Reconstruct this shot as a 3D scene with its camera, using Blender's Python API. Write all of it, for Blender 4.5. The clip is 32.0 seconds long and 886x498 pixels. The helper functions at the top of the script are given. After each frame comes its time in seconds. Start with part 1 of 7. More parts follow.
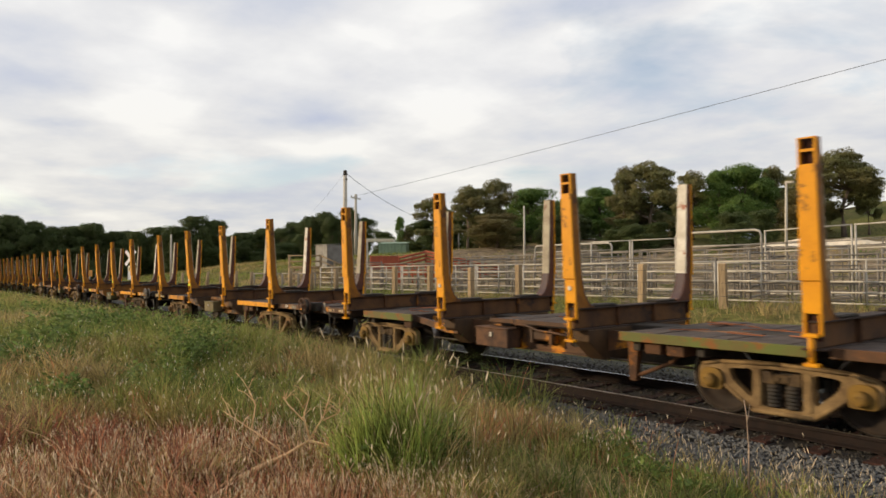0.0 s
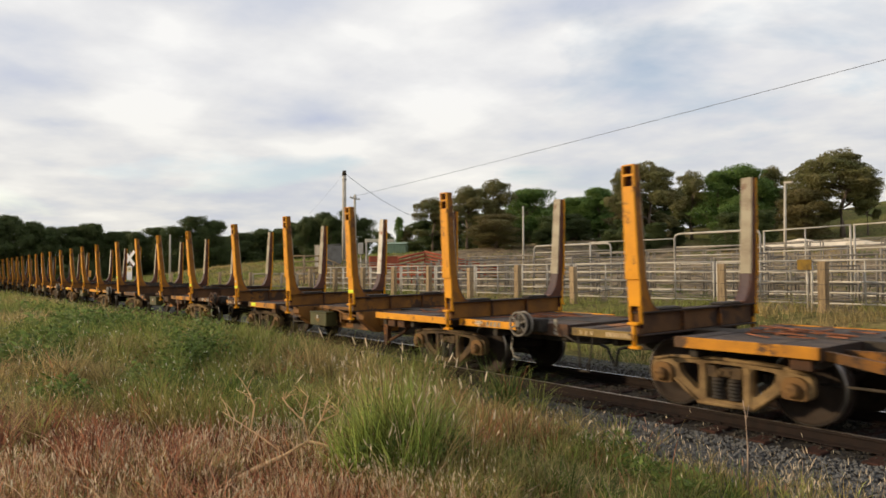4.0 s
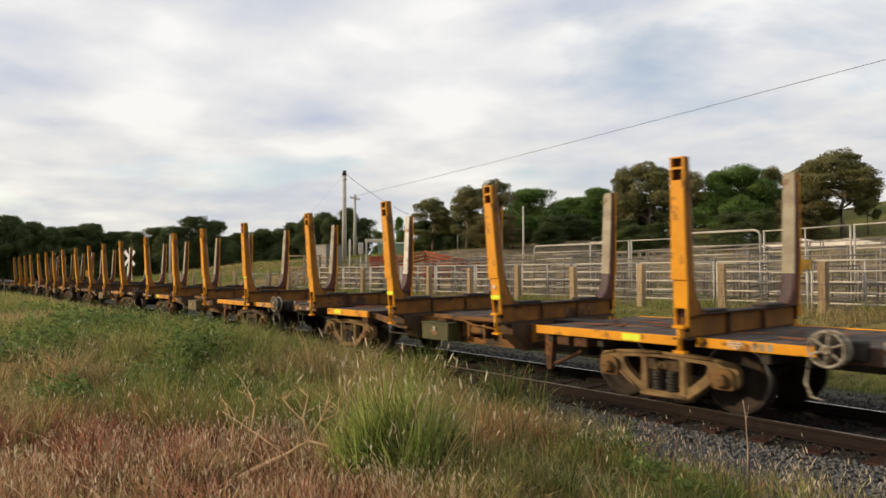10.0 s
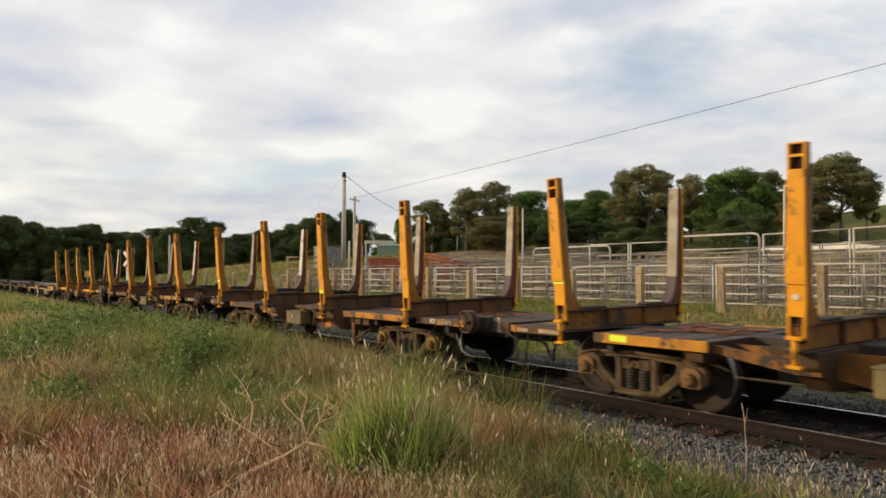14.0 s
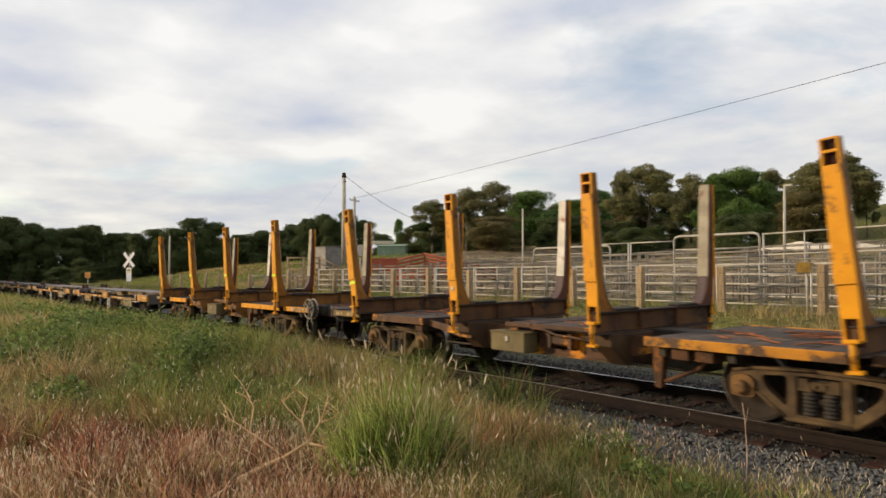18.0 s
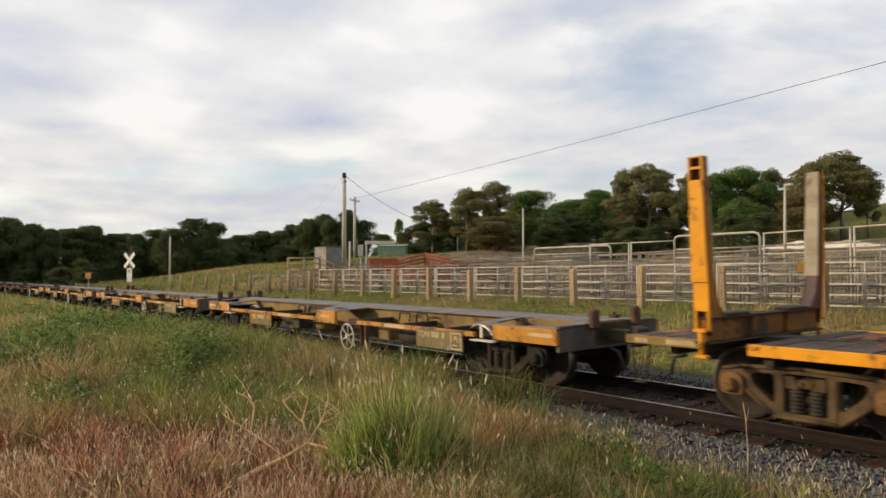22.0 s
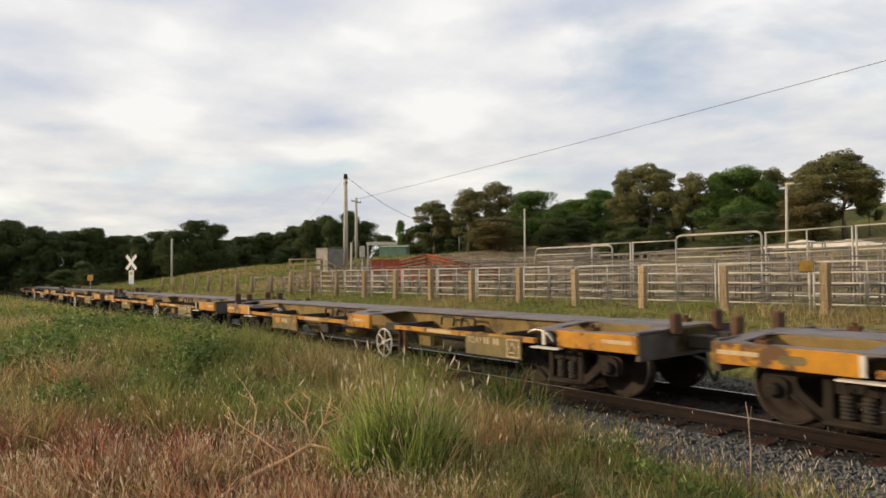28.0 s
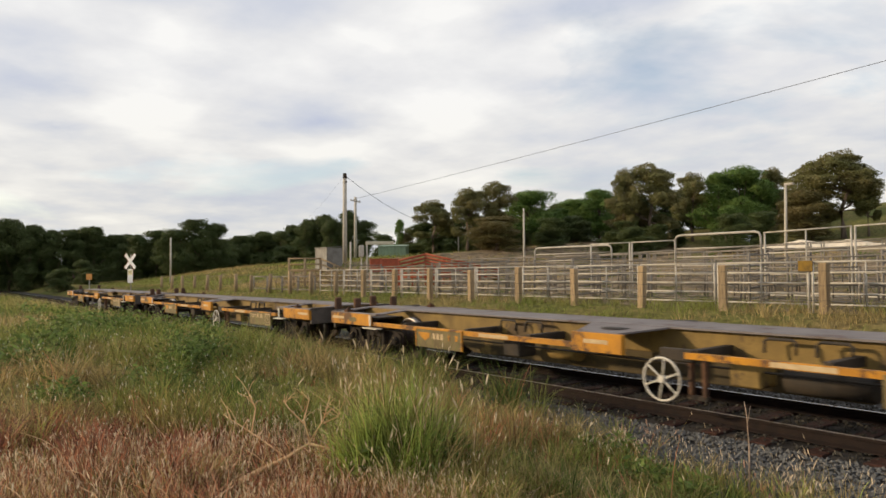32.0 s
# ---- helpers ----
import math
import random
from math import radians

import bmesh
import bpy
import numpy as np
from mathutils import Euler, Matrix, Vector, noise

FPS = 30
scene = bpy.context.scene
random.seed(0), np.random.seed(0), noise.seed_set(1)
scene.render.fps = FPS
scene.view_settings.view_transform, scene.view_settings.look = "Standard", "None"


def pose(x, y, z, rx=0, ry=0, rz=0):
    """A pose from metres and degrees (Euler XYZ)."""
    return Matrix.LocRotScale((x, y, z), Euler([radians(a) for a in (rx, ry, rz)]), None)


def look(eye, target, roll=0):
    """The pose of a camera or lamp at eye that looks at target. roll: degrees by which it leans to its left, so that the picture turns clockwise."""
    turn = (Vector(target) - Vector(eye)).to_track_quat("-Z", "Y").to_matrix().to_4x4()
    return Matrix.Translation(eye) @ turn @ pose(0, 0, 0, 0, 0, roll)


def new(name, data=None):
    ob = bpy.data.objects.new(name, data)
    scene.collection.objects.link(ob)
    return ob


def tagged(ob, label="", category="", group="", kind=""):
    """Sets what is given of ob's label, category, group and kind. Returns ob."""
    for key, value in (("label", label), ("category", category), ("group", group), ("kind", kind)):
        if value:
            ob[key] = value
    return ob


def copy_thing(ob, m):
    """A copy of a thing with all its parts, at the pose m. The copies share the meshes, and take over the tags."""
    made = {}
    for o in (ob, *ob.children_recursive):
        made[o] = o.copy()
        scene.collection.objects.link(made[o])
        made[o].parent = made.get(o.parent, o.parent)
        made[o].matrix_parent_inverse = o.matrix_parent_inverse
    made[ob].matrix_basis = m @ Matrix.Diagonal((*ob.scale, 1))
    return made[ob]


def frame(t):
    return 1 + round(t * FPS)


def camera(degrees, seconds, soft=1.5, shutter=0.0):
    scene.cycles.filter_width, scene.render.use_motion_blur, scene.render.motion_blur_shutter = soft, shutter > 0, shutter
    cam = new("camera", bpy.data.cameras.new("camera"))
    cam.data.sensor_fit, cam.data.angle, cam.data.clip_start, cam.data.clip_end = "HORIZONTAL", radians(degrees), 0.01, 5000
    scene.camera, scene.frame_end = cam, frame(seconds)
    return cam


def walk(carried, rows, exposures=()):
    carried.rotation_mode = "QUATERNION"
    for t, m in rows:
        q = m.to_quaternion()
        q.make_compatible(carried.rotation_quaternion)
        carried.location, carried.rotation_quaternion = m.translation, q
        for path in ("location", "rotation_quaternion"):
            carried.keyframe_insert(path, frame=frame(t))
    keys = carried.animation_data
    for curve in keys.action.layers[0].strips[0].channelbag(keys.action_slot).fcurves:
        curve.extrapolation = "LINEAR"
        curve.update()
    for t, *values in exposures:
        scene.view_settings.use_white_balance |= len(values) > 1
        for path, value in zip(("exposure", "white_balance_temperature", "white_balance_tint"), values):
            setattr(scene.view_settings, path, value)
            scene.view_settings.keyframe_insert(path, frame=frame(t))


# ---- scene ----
from mathutils.geometry import tessellate_polygon

# ---- camera and its path ----
EYE = (0.0, 0.0, 1.826)
YAW, PITCH, FOCAL = 36.54, 2.05, 1252.0     # degrees from the line of the track, degrees up, focal length
cam = camera(64.1, 32.0, soft=1.6, shutter=0.3)

# small drift of the held camera: seconds, sideways, down (in focal units x 1252), lean
DRIFT = [(0, 1.5, -4.5, 0), (1, 0.6, -4.2, 0), (3, 0, -4, 0), (6, -0.3, -4, 0), (9, 0, -4, 0), (11.5, 0, -4, 0.02),
         (12.3, -0.3, -2, 0.2), (14, -1, -0.6, 0.24), (17, -1, 0, 0.15), (20, -0.7, -0.6, 0.03), (23, 0, 0, 0),
         (25, 0.3, 1, 0), (25.6, 2, 1.5, -0.12), (28, 2.5, 1, -0.24), (29, 2, -0.6, -0.1), (30.5, 1.5, -0.5, -0.05),
         (31, 0.3, 0.8, -0.1), (32, 1, 0, -0.15)]


def camera_pose(dx, dy, lean):
    a = radians(YAW) - dx / FOCAL
    p = radians(PITCH) + dy / FOCAL
    way = Vector((-math.cos(a) * math.cos(p), math.sin(a) * math.cos(p), math.sin(p)))
    return look(EYE, Vector(EYE) + way, -0.2 + lean)


walk(cam, [(t, camera_pose(dx, dy, r)) for t, dx, dy, r in DRIFT])
scene.view_settings.exposure = 0.05

# ---- world and sun ----
SUN_FROM = Vector((-0.66, -0.70, 0.27)).normalized()


# clouds and gaps: bearing from the line of the track, height, half breadth and half height in degrees, brightness
CLOUDS = [(15.0, 12.7, 13.2, 3.5, 0.34), (36.4, 12.7, 12.0, 5.2, 0.34), (15.0, 18.3, 8.3, 4.3, 0.24), (48.5, 17.9, 11.5, 3.9, 0.24),
          (58.5, 19.2, 6.9, 3.9, 0.19), (29.5, 19.0, 4.7, 1.7, 0.17), (7.5, 18.6, 9.2, 3.9, 0.14), (24.6, 10.3, 19.9, 3.0, 0.14),
          (9.7, 7.3, 10.8, 1.7, 0.14), (36.8, 20.8, 5.6, 1.6, 0.14), (66.0, 19.8, 5.5, 3.5, 0.12), (9.3, 21.3, 10.8, 1.9, -0.27),
          (43.6, 20.2, 13.4, 3.0, -0.17), (6.8, 13.6, 7.9, 2.4, -0.19), (26.4, 12.3, 5.8, 1.9, -0.17), (7.4, 10.8, 4.3, 1.9, -0.20),
          (60.9, 13.4, 17.3, 4.3, -0.10), (21.6, 5.5, 18.7, 3.0, -0.12), (54.9, 20.8, 8.7, 1.9, -0.12)]


def make_world():
    w = bpy.data.worlds.new("world")
    scene.world = w
    w.use_nodes = True
    nt = w.node_tree
    nt.nodes.clear()
    N, L = nt.nodes.new, nt.links.new
    out, bg = N("ShaderNodeOutputWorld"), N("ShaderNodeBackground")
    sky = N("ShaderNodeTexSky")
    sky.sky_type, sky.sun_disc = "NISHITA", False
    sky.sun_elevation = math.asin(SUN_FROM.z)
    sky.sun_rotation = math.atan2(SUN_FROM.x, SUN_FROM.y)
    sky.dust_density, sky.ozone_density = 1.5, 1.5
    # cloud deck: the view direction is laid on a flat layer overhead
    tc = N("ShaderNodeTexCoord")
    sep = N("ShaderNodeSeparateXYZ")
    L(tc.outputs["Generated"], sep.inputs[0])
    zc = N("ShaderNodeMath"); zc.operation = "MAXIMUM"; zc.inputs[1].default_value = 0.0
    L(sep.outputs[2], zc.inputs[0])
    za = N("ShaderNodeMath"); za.operation = "ADD"; za.inputs[1].default_value = 0.14
    L(zc.outputs[0], za.inputs[0])
    dx = N("ShaderNodeMath"); dx.operation = "DIVIDE"
    dy = N("ShaderNodeMath"); dy.operation = "DIVIDE"
    L(sep.outputs[0], dx.inputs[0]); L(za.outputs[0], dx.inputs[1])
    L(sep.outputs[1], dy.inputs[0]); L(za.outputs[0], dy.inputs[1])
    com = N("ShaderNodeCombineXYZ")
    L(dx.outputs[0], com.inputs[0]); L(dy.outputs[0], com.inputs[1])
    big = N("ShaderNodeTexNoise")
    big.inputs["Scale"].default_value, big.inputs["Detail"].default_value = 0.8, 6
    big.inputs["Roughness"].default_value, big.inputs["Distortion"].default_value = 0.55, 0.5
    L(com.outputs[0], big.inputs["Vector"])
    cover = N("ShaderNodeValToRGB")
    cover.color_ramp.elements[0].position, cover.color_ramp.elements[1].position = 0.24, 0.46
    L(big.outputs["Fac"], cover.inputs[0])
    tone = N("ShaderNodeTexNoise")
    tone.inputs["Scale"].default_value, tone.inputs["Detail"].default_value = 1.5, 7
    tone.inputs["Roughness"].default_value = 0.52
    L(com.outputs[0], tone.inputs["Vector"])
    # single clouds and gaps: bearing and height of the view, roughened by noise
    east = N("ShaderNodeMath"); east.operation = "MULTIPLY"; east.inputs[1].default_value = -1.0
    L(sep.outputs[0], east.inputs[0])
    bear = N("ShaderNodeMath"); bear.operation = "ARCTAN2"
    L(sep.outputs[1], bear.inputs[0]); L(east.outputs[0], bear.inputs[1])
    elev = N("ShaderNodeMath"); elev.operation = "ARCSINE"
    L(sep.outputs[2], elev.inputs[0])
    at = N("ShaderNodeCombineXYZ")
    L(bear.outputs[0], at.inputs[0]); L(elev.outputs[0], at.inputs[1])
    fray = N("ShaderNodeTexNoise")
    fray.inputs["Scale"].default_value, fray.inputs["Detail"].default_value, fray.inputs["Roughness"].default_value = 9.0, 6, 0.55
    wide = N("ShaderNodeMapping"); wide.inputs["Scale"].default_value = (0.45, 1.3, 1.0)
    L(at.outputs[0], wide.inputs[0]); L(wide.outputs[0], fray.inputs["Vector"])
    off = N("ShaderNodeVectorMath"); off.operation = "MULTIPLY_ADD"
    off.inputs[1].default_value, off.inputs[2].default_value = (0.16, 0.07, 0.0), (-0.08, -0.035, 0.0)
    L(fray.outputs["Color"], off.inputs[0])
    warp = N("ShaderNodeVectorMath"); warp.operation = "ADD"
    L(at.outputs[0], warp.inputs[0]); L(off.outputs[0], warp.inputs[1])
    total = tone.outputs["Fac"]
    for b0, e0, rb, re, gain in CLOUDS:
        mp = N("ShaderNodeMapping"); mp.vector_type = "POINT"
        sx, sy = 1 / radians(rb), 1 / radians(re)
        mp.inputs["Scale"].default_value = (sx, sy, 0.0)
        mp.inputs["Location"].default_value = (-radians(b0) * sx, -radians(e0) * sy, 0.0)
        L(warp.outputs[0], mp.inputs[0])
        g = N("ShaderNodeTexGradient"); g.gradient_type = "QUADRATIC_SPHERE"
        L(mp.outputs[0], g.inputs[0])
        ma = N("ShaderNodeMath"); ma.operation = "MULTIPLY_ADD"; ma.inputs[1].default_value = 1.12 * gain
        L(g.outputs["Fac"], ma.inputs[0]); L(total, ma.inputs[2])
        total = ma.outputs[0]
    ramp = N("ShaderNodeValToRGB")
    e = ramp.color_ramp.elements
    e[0].position, e[0].color = 0.22, (0.60, 0.65, 0.80, 1)
    e[1].position, e[1].color = 0.70, (1.06, 1.05, 1.03, 1)
    q = e.new(0.40); q.color = (0.73, 0.76, 0.84, 1)
    q = e.new(0.54); q.color = (0.89, 0.89, 0.905, 1)
    L(total, ramp.inputs[0])
    low = N("ShaderNodeMapRange"); low.inputs[1].default_value, low.inputs[2].default_value = 0.26, 0.02
    L(elev.outputs[0], low.inputs[0])
    warm = N("ShaderNodeMix"); warm.data_type = "RGBA"; warm.blend_type = "MULTIPLY"
    warm.inputs[7].default_value = (1.0, 0.975, 0.90, 1)
    L(low.outputs[0], warm.inputs[0]); L(ramp.outputs[0], warm.inputs[6])
    skym = N("ShaderNodeMix"); skym.data_type = "RGBA"; skym.blend_type = "MULTIPLY"
    skym.inputs[0].default_value = 1.0
    L(sky.outputs[0], skym.inputs[6])
    skym.inputs[7].default_value = (0.24, 0.225, 0.215, 1)
    mix = N("ShaderNodeMix"); mix.data_type = "RGBA"
    L(cover.outputs[0], mix.inputs[0])
    L(skym.outputs[2], mix.inputs[6])
    L(warm.outputs[2], mix.inputs[7])
    L(mix.outputs[2], bg.inputs[0])
    bg.inputs[1].default_value = 0.865
    L(bg.outputs[0], out.inputs[0])


make_world()
sun = new("sun", bpy.data.lights.new("sun", "SUN"))
sun.data.energy, sun.data.angle, sun.data.color = 3.7, radians(2.5), (1.0, 0.78, 0.50)
sun.matrix_world = look(SUN_FROM * 100, (0, 0, 0))


# ---- materials ----
def mat(name, base, second=None, rough=0.7, metal=0.0, scale=6.0, amount=0.5, fine=60.0, bump=0.15, third=None, spots=0.0,
        spot_scale=3.0, random_tone=0.0, island=0.0, stretch=(1, 1, 1), coat=0.0):
    """Two noises at two scales blend base and second; third shows as worn spots; relief from the fine noise."""
    m = bpy.data.materials.new(name)
    m.use_nodes = True
    nt = m.node_tree
    N, L = nt.nodes.new, nt.links.new
    b = nt.nodes["Principled BSDF"]
    b.inputs["Roughness"].default_value, b.inputs["Metallic"].default_value = rough, metal
    b.inputs["Specular IOR Level"].default_value = 0.22
    tc, mp = N("ShaderNodeTexCoord"), N("ShaderNodeMapping")
    mp.inputs["Scale"].default_value = stretch
    L(tc.outputs["Object"], mp.inputs[0])
    n1, n2 = N("ShaderNodeTexNoise"), N("ShaderNodeTexNoise")
    n1.inputs["Scale"].default_value, n1.inputs["Detail"].default_value = scale, 5
    n2.inputs["Scale"].default_value, n2.inputs["Detail"].default_value = fine, 3
    L(mp.outputs[0], n1.inputs["Vector"]); L(mp.outputs[0], n2.inputs["Vector"])
    second = second or tuple(c * 0.6 for c in base)
    r = N("ShaderNodeValToRGB")
    r.color_ramp.elements[0].position, r.color_ramp.elements[1].position = 0.5 - 0.25 * (1.2 - amount), 0.5 + 0.25 * (1.2 - amount)
    r.color_ramp.elements[0].color, r.color_ramp.elements[1].color = (*base, 1), (*second, 1)
    add = N("ShaderNodeMath"); add.operation = "MULTIPLY_ADD"; add.inputs[1].default_value = 0.35
    sub = N("ShaderNodeMath"); sub.operation = "SUBTRACT"; sub.inputs[1].default_value = 0.175
    L(n2.outputs["Fac"], add.inputs[0]); L(n1.outputs["Fac"], sub.inputs[0]); L(sub.outputs[0], add.inputs[2])
    L(add.outputs[0], r.inputs[0])
    col = r.outputs[0]
    if third:
        n3 = N("ShaderNodeTexNoise")
        n3.inputs["Scale"].default_value, n3.inputs["Detail"].default_value, n3.inputs["Roughness"].default_value = spot_scale, 8, 0.68
        L(mp.outputs[0], n3.inputs["Vector"])
        r3 = N("ShaderNodeValToRGB")
        r3.color_ramp.elements[0].position, r3.color_ramp.elements[1].position = 0.62 - spots * 0.3, 0.68 - spots * 0.3
        L(n3.outputs["Fac"], r3.inputs[0])
        mx = N("ShaderNodeMix"); mx.data_type = "RGBA"
        L(r3.outputs[0], mx.inputs[0]); L(col, mx.inputs[6]); mx.inputs[7].default_value = (*third, 1)
        col = mx.outputs[2]
    if random_tone or island:
        if random_tone:
            info = N("ShaderNodeObjectInfo"); src = info.outputs["Random"]; k = random_tone
        else:
            info = N("ShaderNodeNewGeometry"); src = info.outputs["Random Per Island"]; k = island
        ma = N("ShaderNodeMapRange"); ma.inputs[3].default_value, ma.inputs[4].default_value = 1 - k, 1 + k
        L(src, ma.inputs[0])
        hs = N("ShaderNodeHueSaturation")
        L(ma.outputs[0], hs.inputs["Value"]); L(col, hs.inputs["Color"])
        col = hs.outputs[0]
    L(col, b.inputs["Base Color"])
    if bump:
        bp = N("ShaderNodeBump"); bp.inputs["Strength"].default_value, bp.inputs["Distance"].default_value = bump, 0.02
        L(n2.outputs["Fac"], bp.inputs["Height"]); L(bp.outputs[0], b.inputs["Normal"])
    return m


FLATORANGE = mat("dusty_orange_paint", (0.52, 0.23, 0.015), (0.36, 0.16, 0.02), 0.6, 0, 3, 0.6, 40, 0.1, (0.12, 0.06, 0.025), 0.3, 2.0)
GIRDER = mat("grimy_orange_girder_paint", (0.26, 0.105, 0.014), (0.10, 0.047, 0.015), 0.65, 0, 2.2, 0.6, 40, 0.12, (0.045, 0.026, 0.015), 0.42, 1.6)
ORANGE = mat("worn_orange_paint", (0.74, 0.315, 0.006), (0.58, 0.235, 0.007), 0.5, 0, 3, 0.5, 40, 0.08, (0.10, 0.042, 0.018), 0.22, 2.2)
RUST = mat("rusty_orange_steel", (0.11, 0.05, 0.022), (0.055, 0.028, 0.016), 0.8, 0, 3, 0.6, 40, 0.2, (0.24, 0.09, 0.018), 0.2, 2.0)
# worn red-brown, darkened for the side turned away from the sun
WEBRED = mat("red_brown_shaded_worn_side", (0.13, 0.048, 0.026), (0.07, 0.03, 0.02), 0.7, 0, 2.5, 0.6, 40, 0.12, (0.26, 0.10, 0.02), 0.2, 1.6)
DARK = mat("grimy_dark_steel", (0.03, 0.026, 0.022), (0.055, 0.042, 0.03), 0.75, 0, 4, 0.6, 50, 0.2)
BOGIE = mat("dusty_brown_cast_steel", (0.115, 0.073, 0.033), (0.048, 0.031, 0.018), 0.8, 0, 5, 0.6, 50, 0.25)
YELLOW = mat("faded_yellow_cap", (0.23, 0.13, 0.022), (0.12, 0.07, 0.02), 0.7, 0, 6, 0.6)
BOXBROWN = mat("ochre_brown_axle_box", (0.20, 0.105, 0.035), (0.10, 0.055, 0.022), 0.75, 0, 6, 0.6, 50, 0.2)
BOGIEPALE = mat("tan_dusted_cast_steel", (0.25, 0.165, 0.075), (0.12, 0.075, 0.035), 0.85, 0, 5, 0.6, 50, 0.25)
SILLBRIGHT = mat("scraped_orange_edge_paint", (0.52, 0.215, 0.012), (0.34, 0.14, 0.014), 0.6, 0, 3, 0.6, 40, 0.12, (0.085, 0.045, 0.022), 0.42, 2.4)
BEAMORANGE = mat("grimy_orange_beam_paint", (0.25, 0.105, 0.017), (0.13, 0.057, 0.016), 0.65, 0, 2.2, 0.6, 40, 0.12, (0.06, 0.034, 0.02), 0.3, 1.3)
# stanchion orange with the shade of the sunless gusset sides in it
WEBORANGE = mat("shade_dulled_orange_paint", (0.30, 0.12, 0.014), (0.18, 0.072, 0.015), 0.6, 0, 2.5, 0.6, 40, 0.1, (0.10, 0.045, 0.02), 0.34, 1.8)
# rust red darkened by the shade inside the stanchion openings
HOLLOWSHADE = mat("shaded_red_rust_inside", (0.05, 0.016, 0.009), (0.028, 0.012, 0.008), 0.85, 0, 6, 0.5)
RUSTDEEP = mat("brown_grimy_web_plate", (0.085, 0.046, 0.02), (0.042, 0.026, 0.015), 0.75, 0, 2.5, 0.6, 40, 0.15)
BOGIEDARK = mat("sooty_brown_cast_steel", (0.03, 0.02, 0.014), (0.015, 0.012, 0.01), 0.8, 0, 5, 0.6, 50, 0.25)
PALEWORN = mat("pale_worn_stanchion_face", (0.33, 0.29, 0.205), (0.22, 0.175, 0.12), 0.5, 0.0, 3, 0.6, 40, 0.1, (0.17, 0.10, 0.06), 0.22, 1.6)
PALEWHITE = mat("flaking_white_stanchion_face", (0.66, 0.62, 0.54), (0.46, 0.41, 0.33), 0.5, 0.0, 4, 0.6, 40, 0.1, (0.30, 0.10, 0.05), 0.2, 3.0)
PLUM = mat("dark_plum_worn_steel", (0.075, 0.05, 0.052), (0.12, 0.08, 0.075), 0.6, 0.0, 3, 0.6, 40, 0.15, (0.14, 0.06, 0.03), 0.2, 2.0)
SILLWORN = mat("rust_eaten_orange_paint", (0.11, 0.05, 0.022), (0.055, 0.032, 0.02), 0.65, 0, 2.5, 0.6, 40, 0.15, (0.50, 0.19, 0.012), 0.30, 1.6)
DULLWHITE = mat("scuffed_grey_white_paint", (0.36, 0.33, 0.27), (0.22, 0.19, 0.14), 0.65, 0, 9, 0.6, 60, 0.05, (0.10, 0.06, 0.035), 0.35, 14.0)
CAMO = mat("patchy_green_orange_paint", (0.10, 0.125, 0.028), (0.12, 0.09, 0.03), 0.65, 0, 2.5, 0.6, 40, 0.12, (0.20, 0.075, 0.018), 0.32, 2.2)
WHEEL = mat("brown_wheel_steel", (0.022, 0.015, 0.011), (0.036, 0.023, 0.015), 0.75, 0.0, 6, 0.5, 50, 0.1)
TREAD = mat("polished_wheel_rim", (0.30, 0.27, 0.25), (0.2, 0.18, 0.16), 0.35, 1.0, 8, 0.5, 80, 0.03)
DECK = mat("weathered_timber_deck", (0.10, 0.075, 0.06), (0.055, 0.042, 0.036), 0.85, 0, 4, 0.6, 60, 0.3, (0.3, 0.13, 0.05), 0.1, 1.2)
GREYTOP = mat("grey_worn_steel_deck", (0.19, 0.165, 0.155), (0.13, 0.11, 0.105), 0.6, 0.1, 2, 0.5, 40, 0.1, (0.10, 0.06, 0.045), 0.15, 2.0)
SPINE = mat("mustard_dusty_steel", (0.25, 0.165, 0.05), (0.15, 0.10, 0.035), 0.7, 0, 2.5, 0.6, 40, 0.15, (0.09, 0.06, 0.03), 0.25, 1.6)
# the spine's mustard, darkened for the shadow on its lower part
SPINESHADE = mat("shaded_mustard_steel", (0.095, 0.068, 0.028), (0.05, 0.038, 0.02), 0.75, 0, 1.6, 0.6, 40, 0.15, (0.17, 0.115, 0.04), 0.12, 1.0)
SIGN = mat("dusty_olive_sign_plate", (0.185, 0.145, 0.065), (0.12, 0.092, 0.045), 0.7, 0, 4, 0.5, 60, 0.05)
WHITE = mat("off_white_paint", (0.66, 0.62, 0.54), (0.5, 0.46, 0.38), 0.55, 0, 6, 0.5, 60, 0.05)
BOXGREEN = mat("olive_green_box_paint", (0.085, 0.085, 0.028), (0.055, 0.05, 0.02), 0.6, 0, 4, 0.5, 60, 0.08, (0.2, 0.11, 0.03), 0.15, 2.5)
LIME = mat("lime_reflective_tape", (0.72, 0.85, 0.05), (0.62, 0.74, 0.05), 0.35, 0, 10, 0.3)
HOSE = mat("black_rubber_hose", (0.018, 0.018, 0.018), (0.03, 0.03, 0.03), 0.6)
RAILRUST = mat("rusty_rail_side", (0.021, 0.012, 0.009), (0.012, 0.008, 0.007), 0.85, 0, 8, 0.5, 80, 0.2)
RAILTOP = mat("polished_rail_head", (0.55, 0.56, 0.6), (0.42, 0.42, 0.44), 0.22, 1.0, 10, 0.4, 80, 0.02)
RAILTAN = mat("brownish_rail_head", (0.42, 0.36, 0.30), (0.30, 0.24, 0.19), 0.35, 1.0, 10, 0.4, 80, 0.02)
SLEEPER = mat("weathered_reddish_sleeper", (0.05, 0.02, 0.014), (0.022, 0.012, 0.009), 0.9, 0, 3, 0.6, 50, 0.4, random_tone=0.3, stretch=(1, 6, 6))
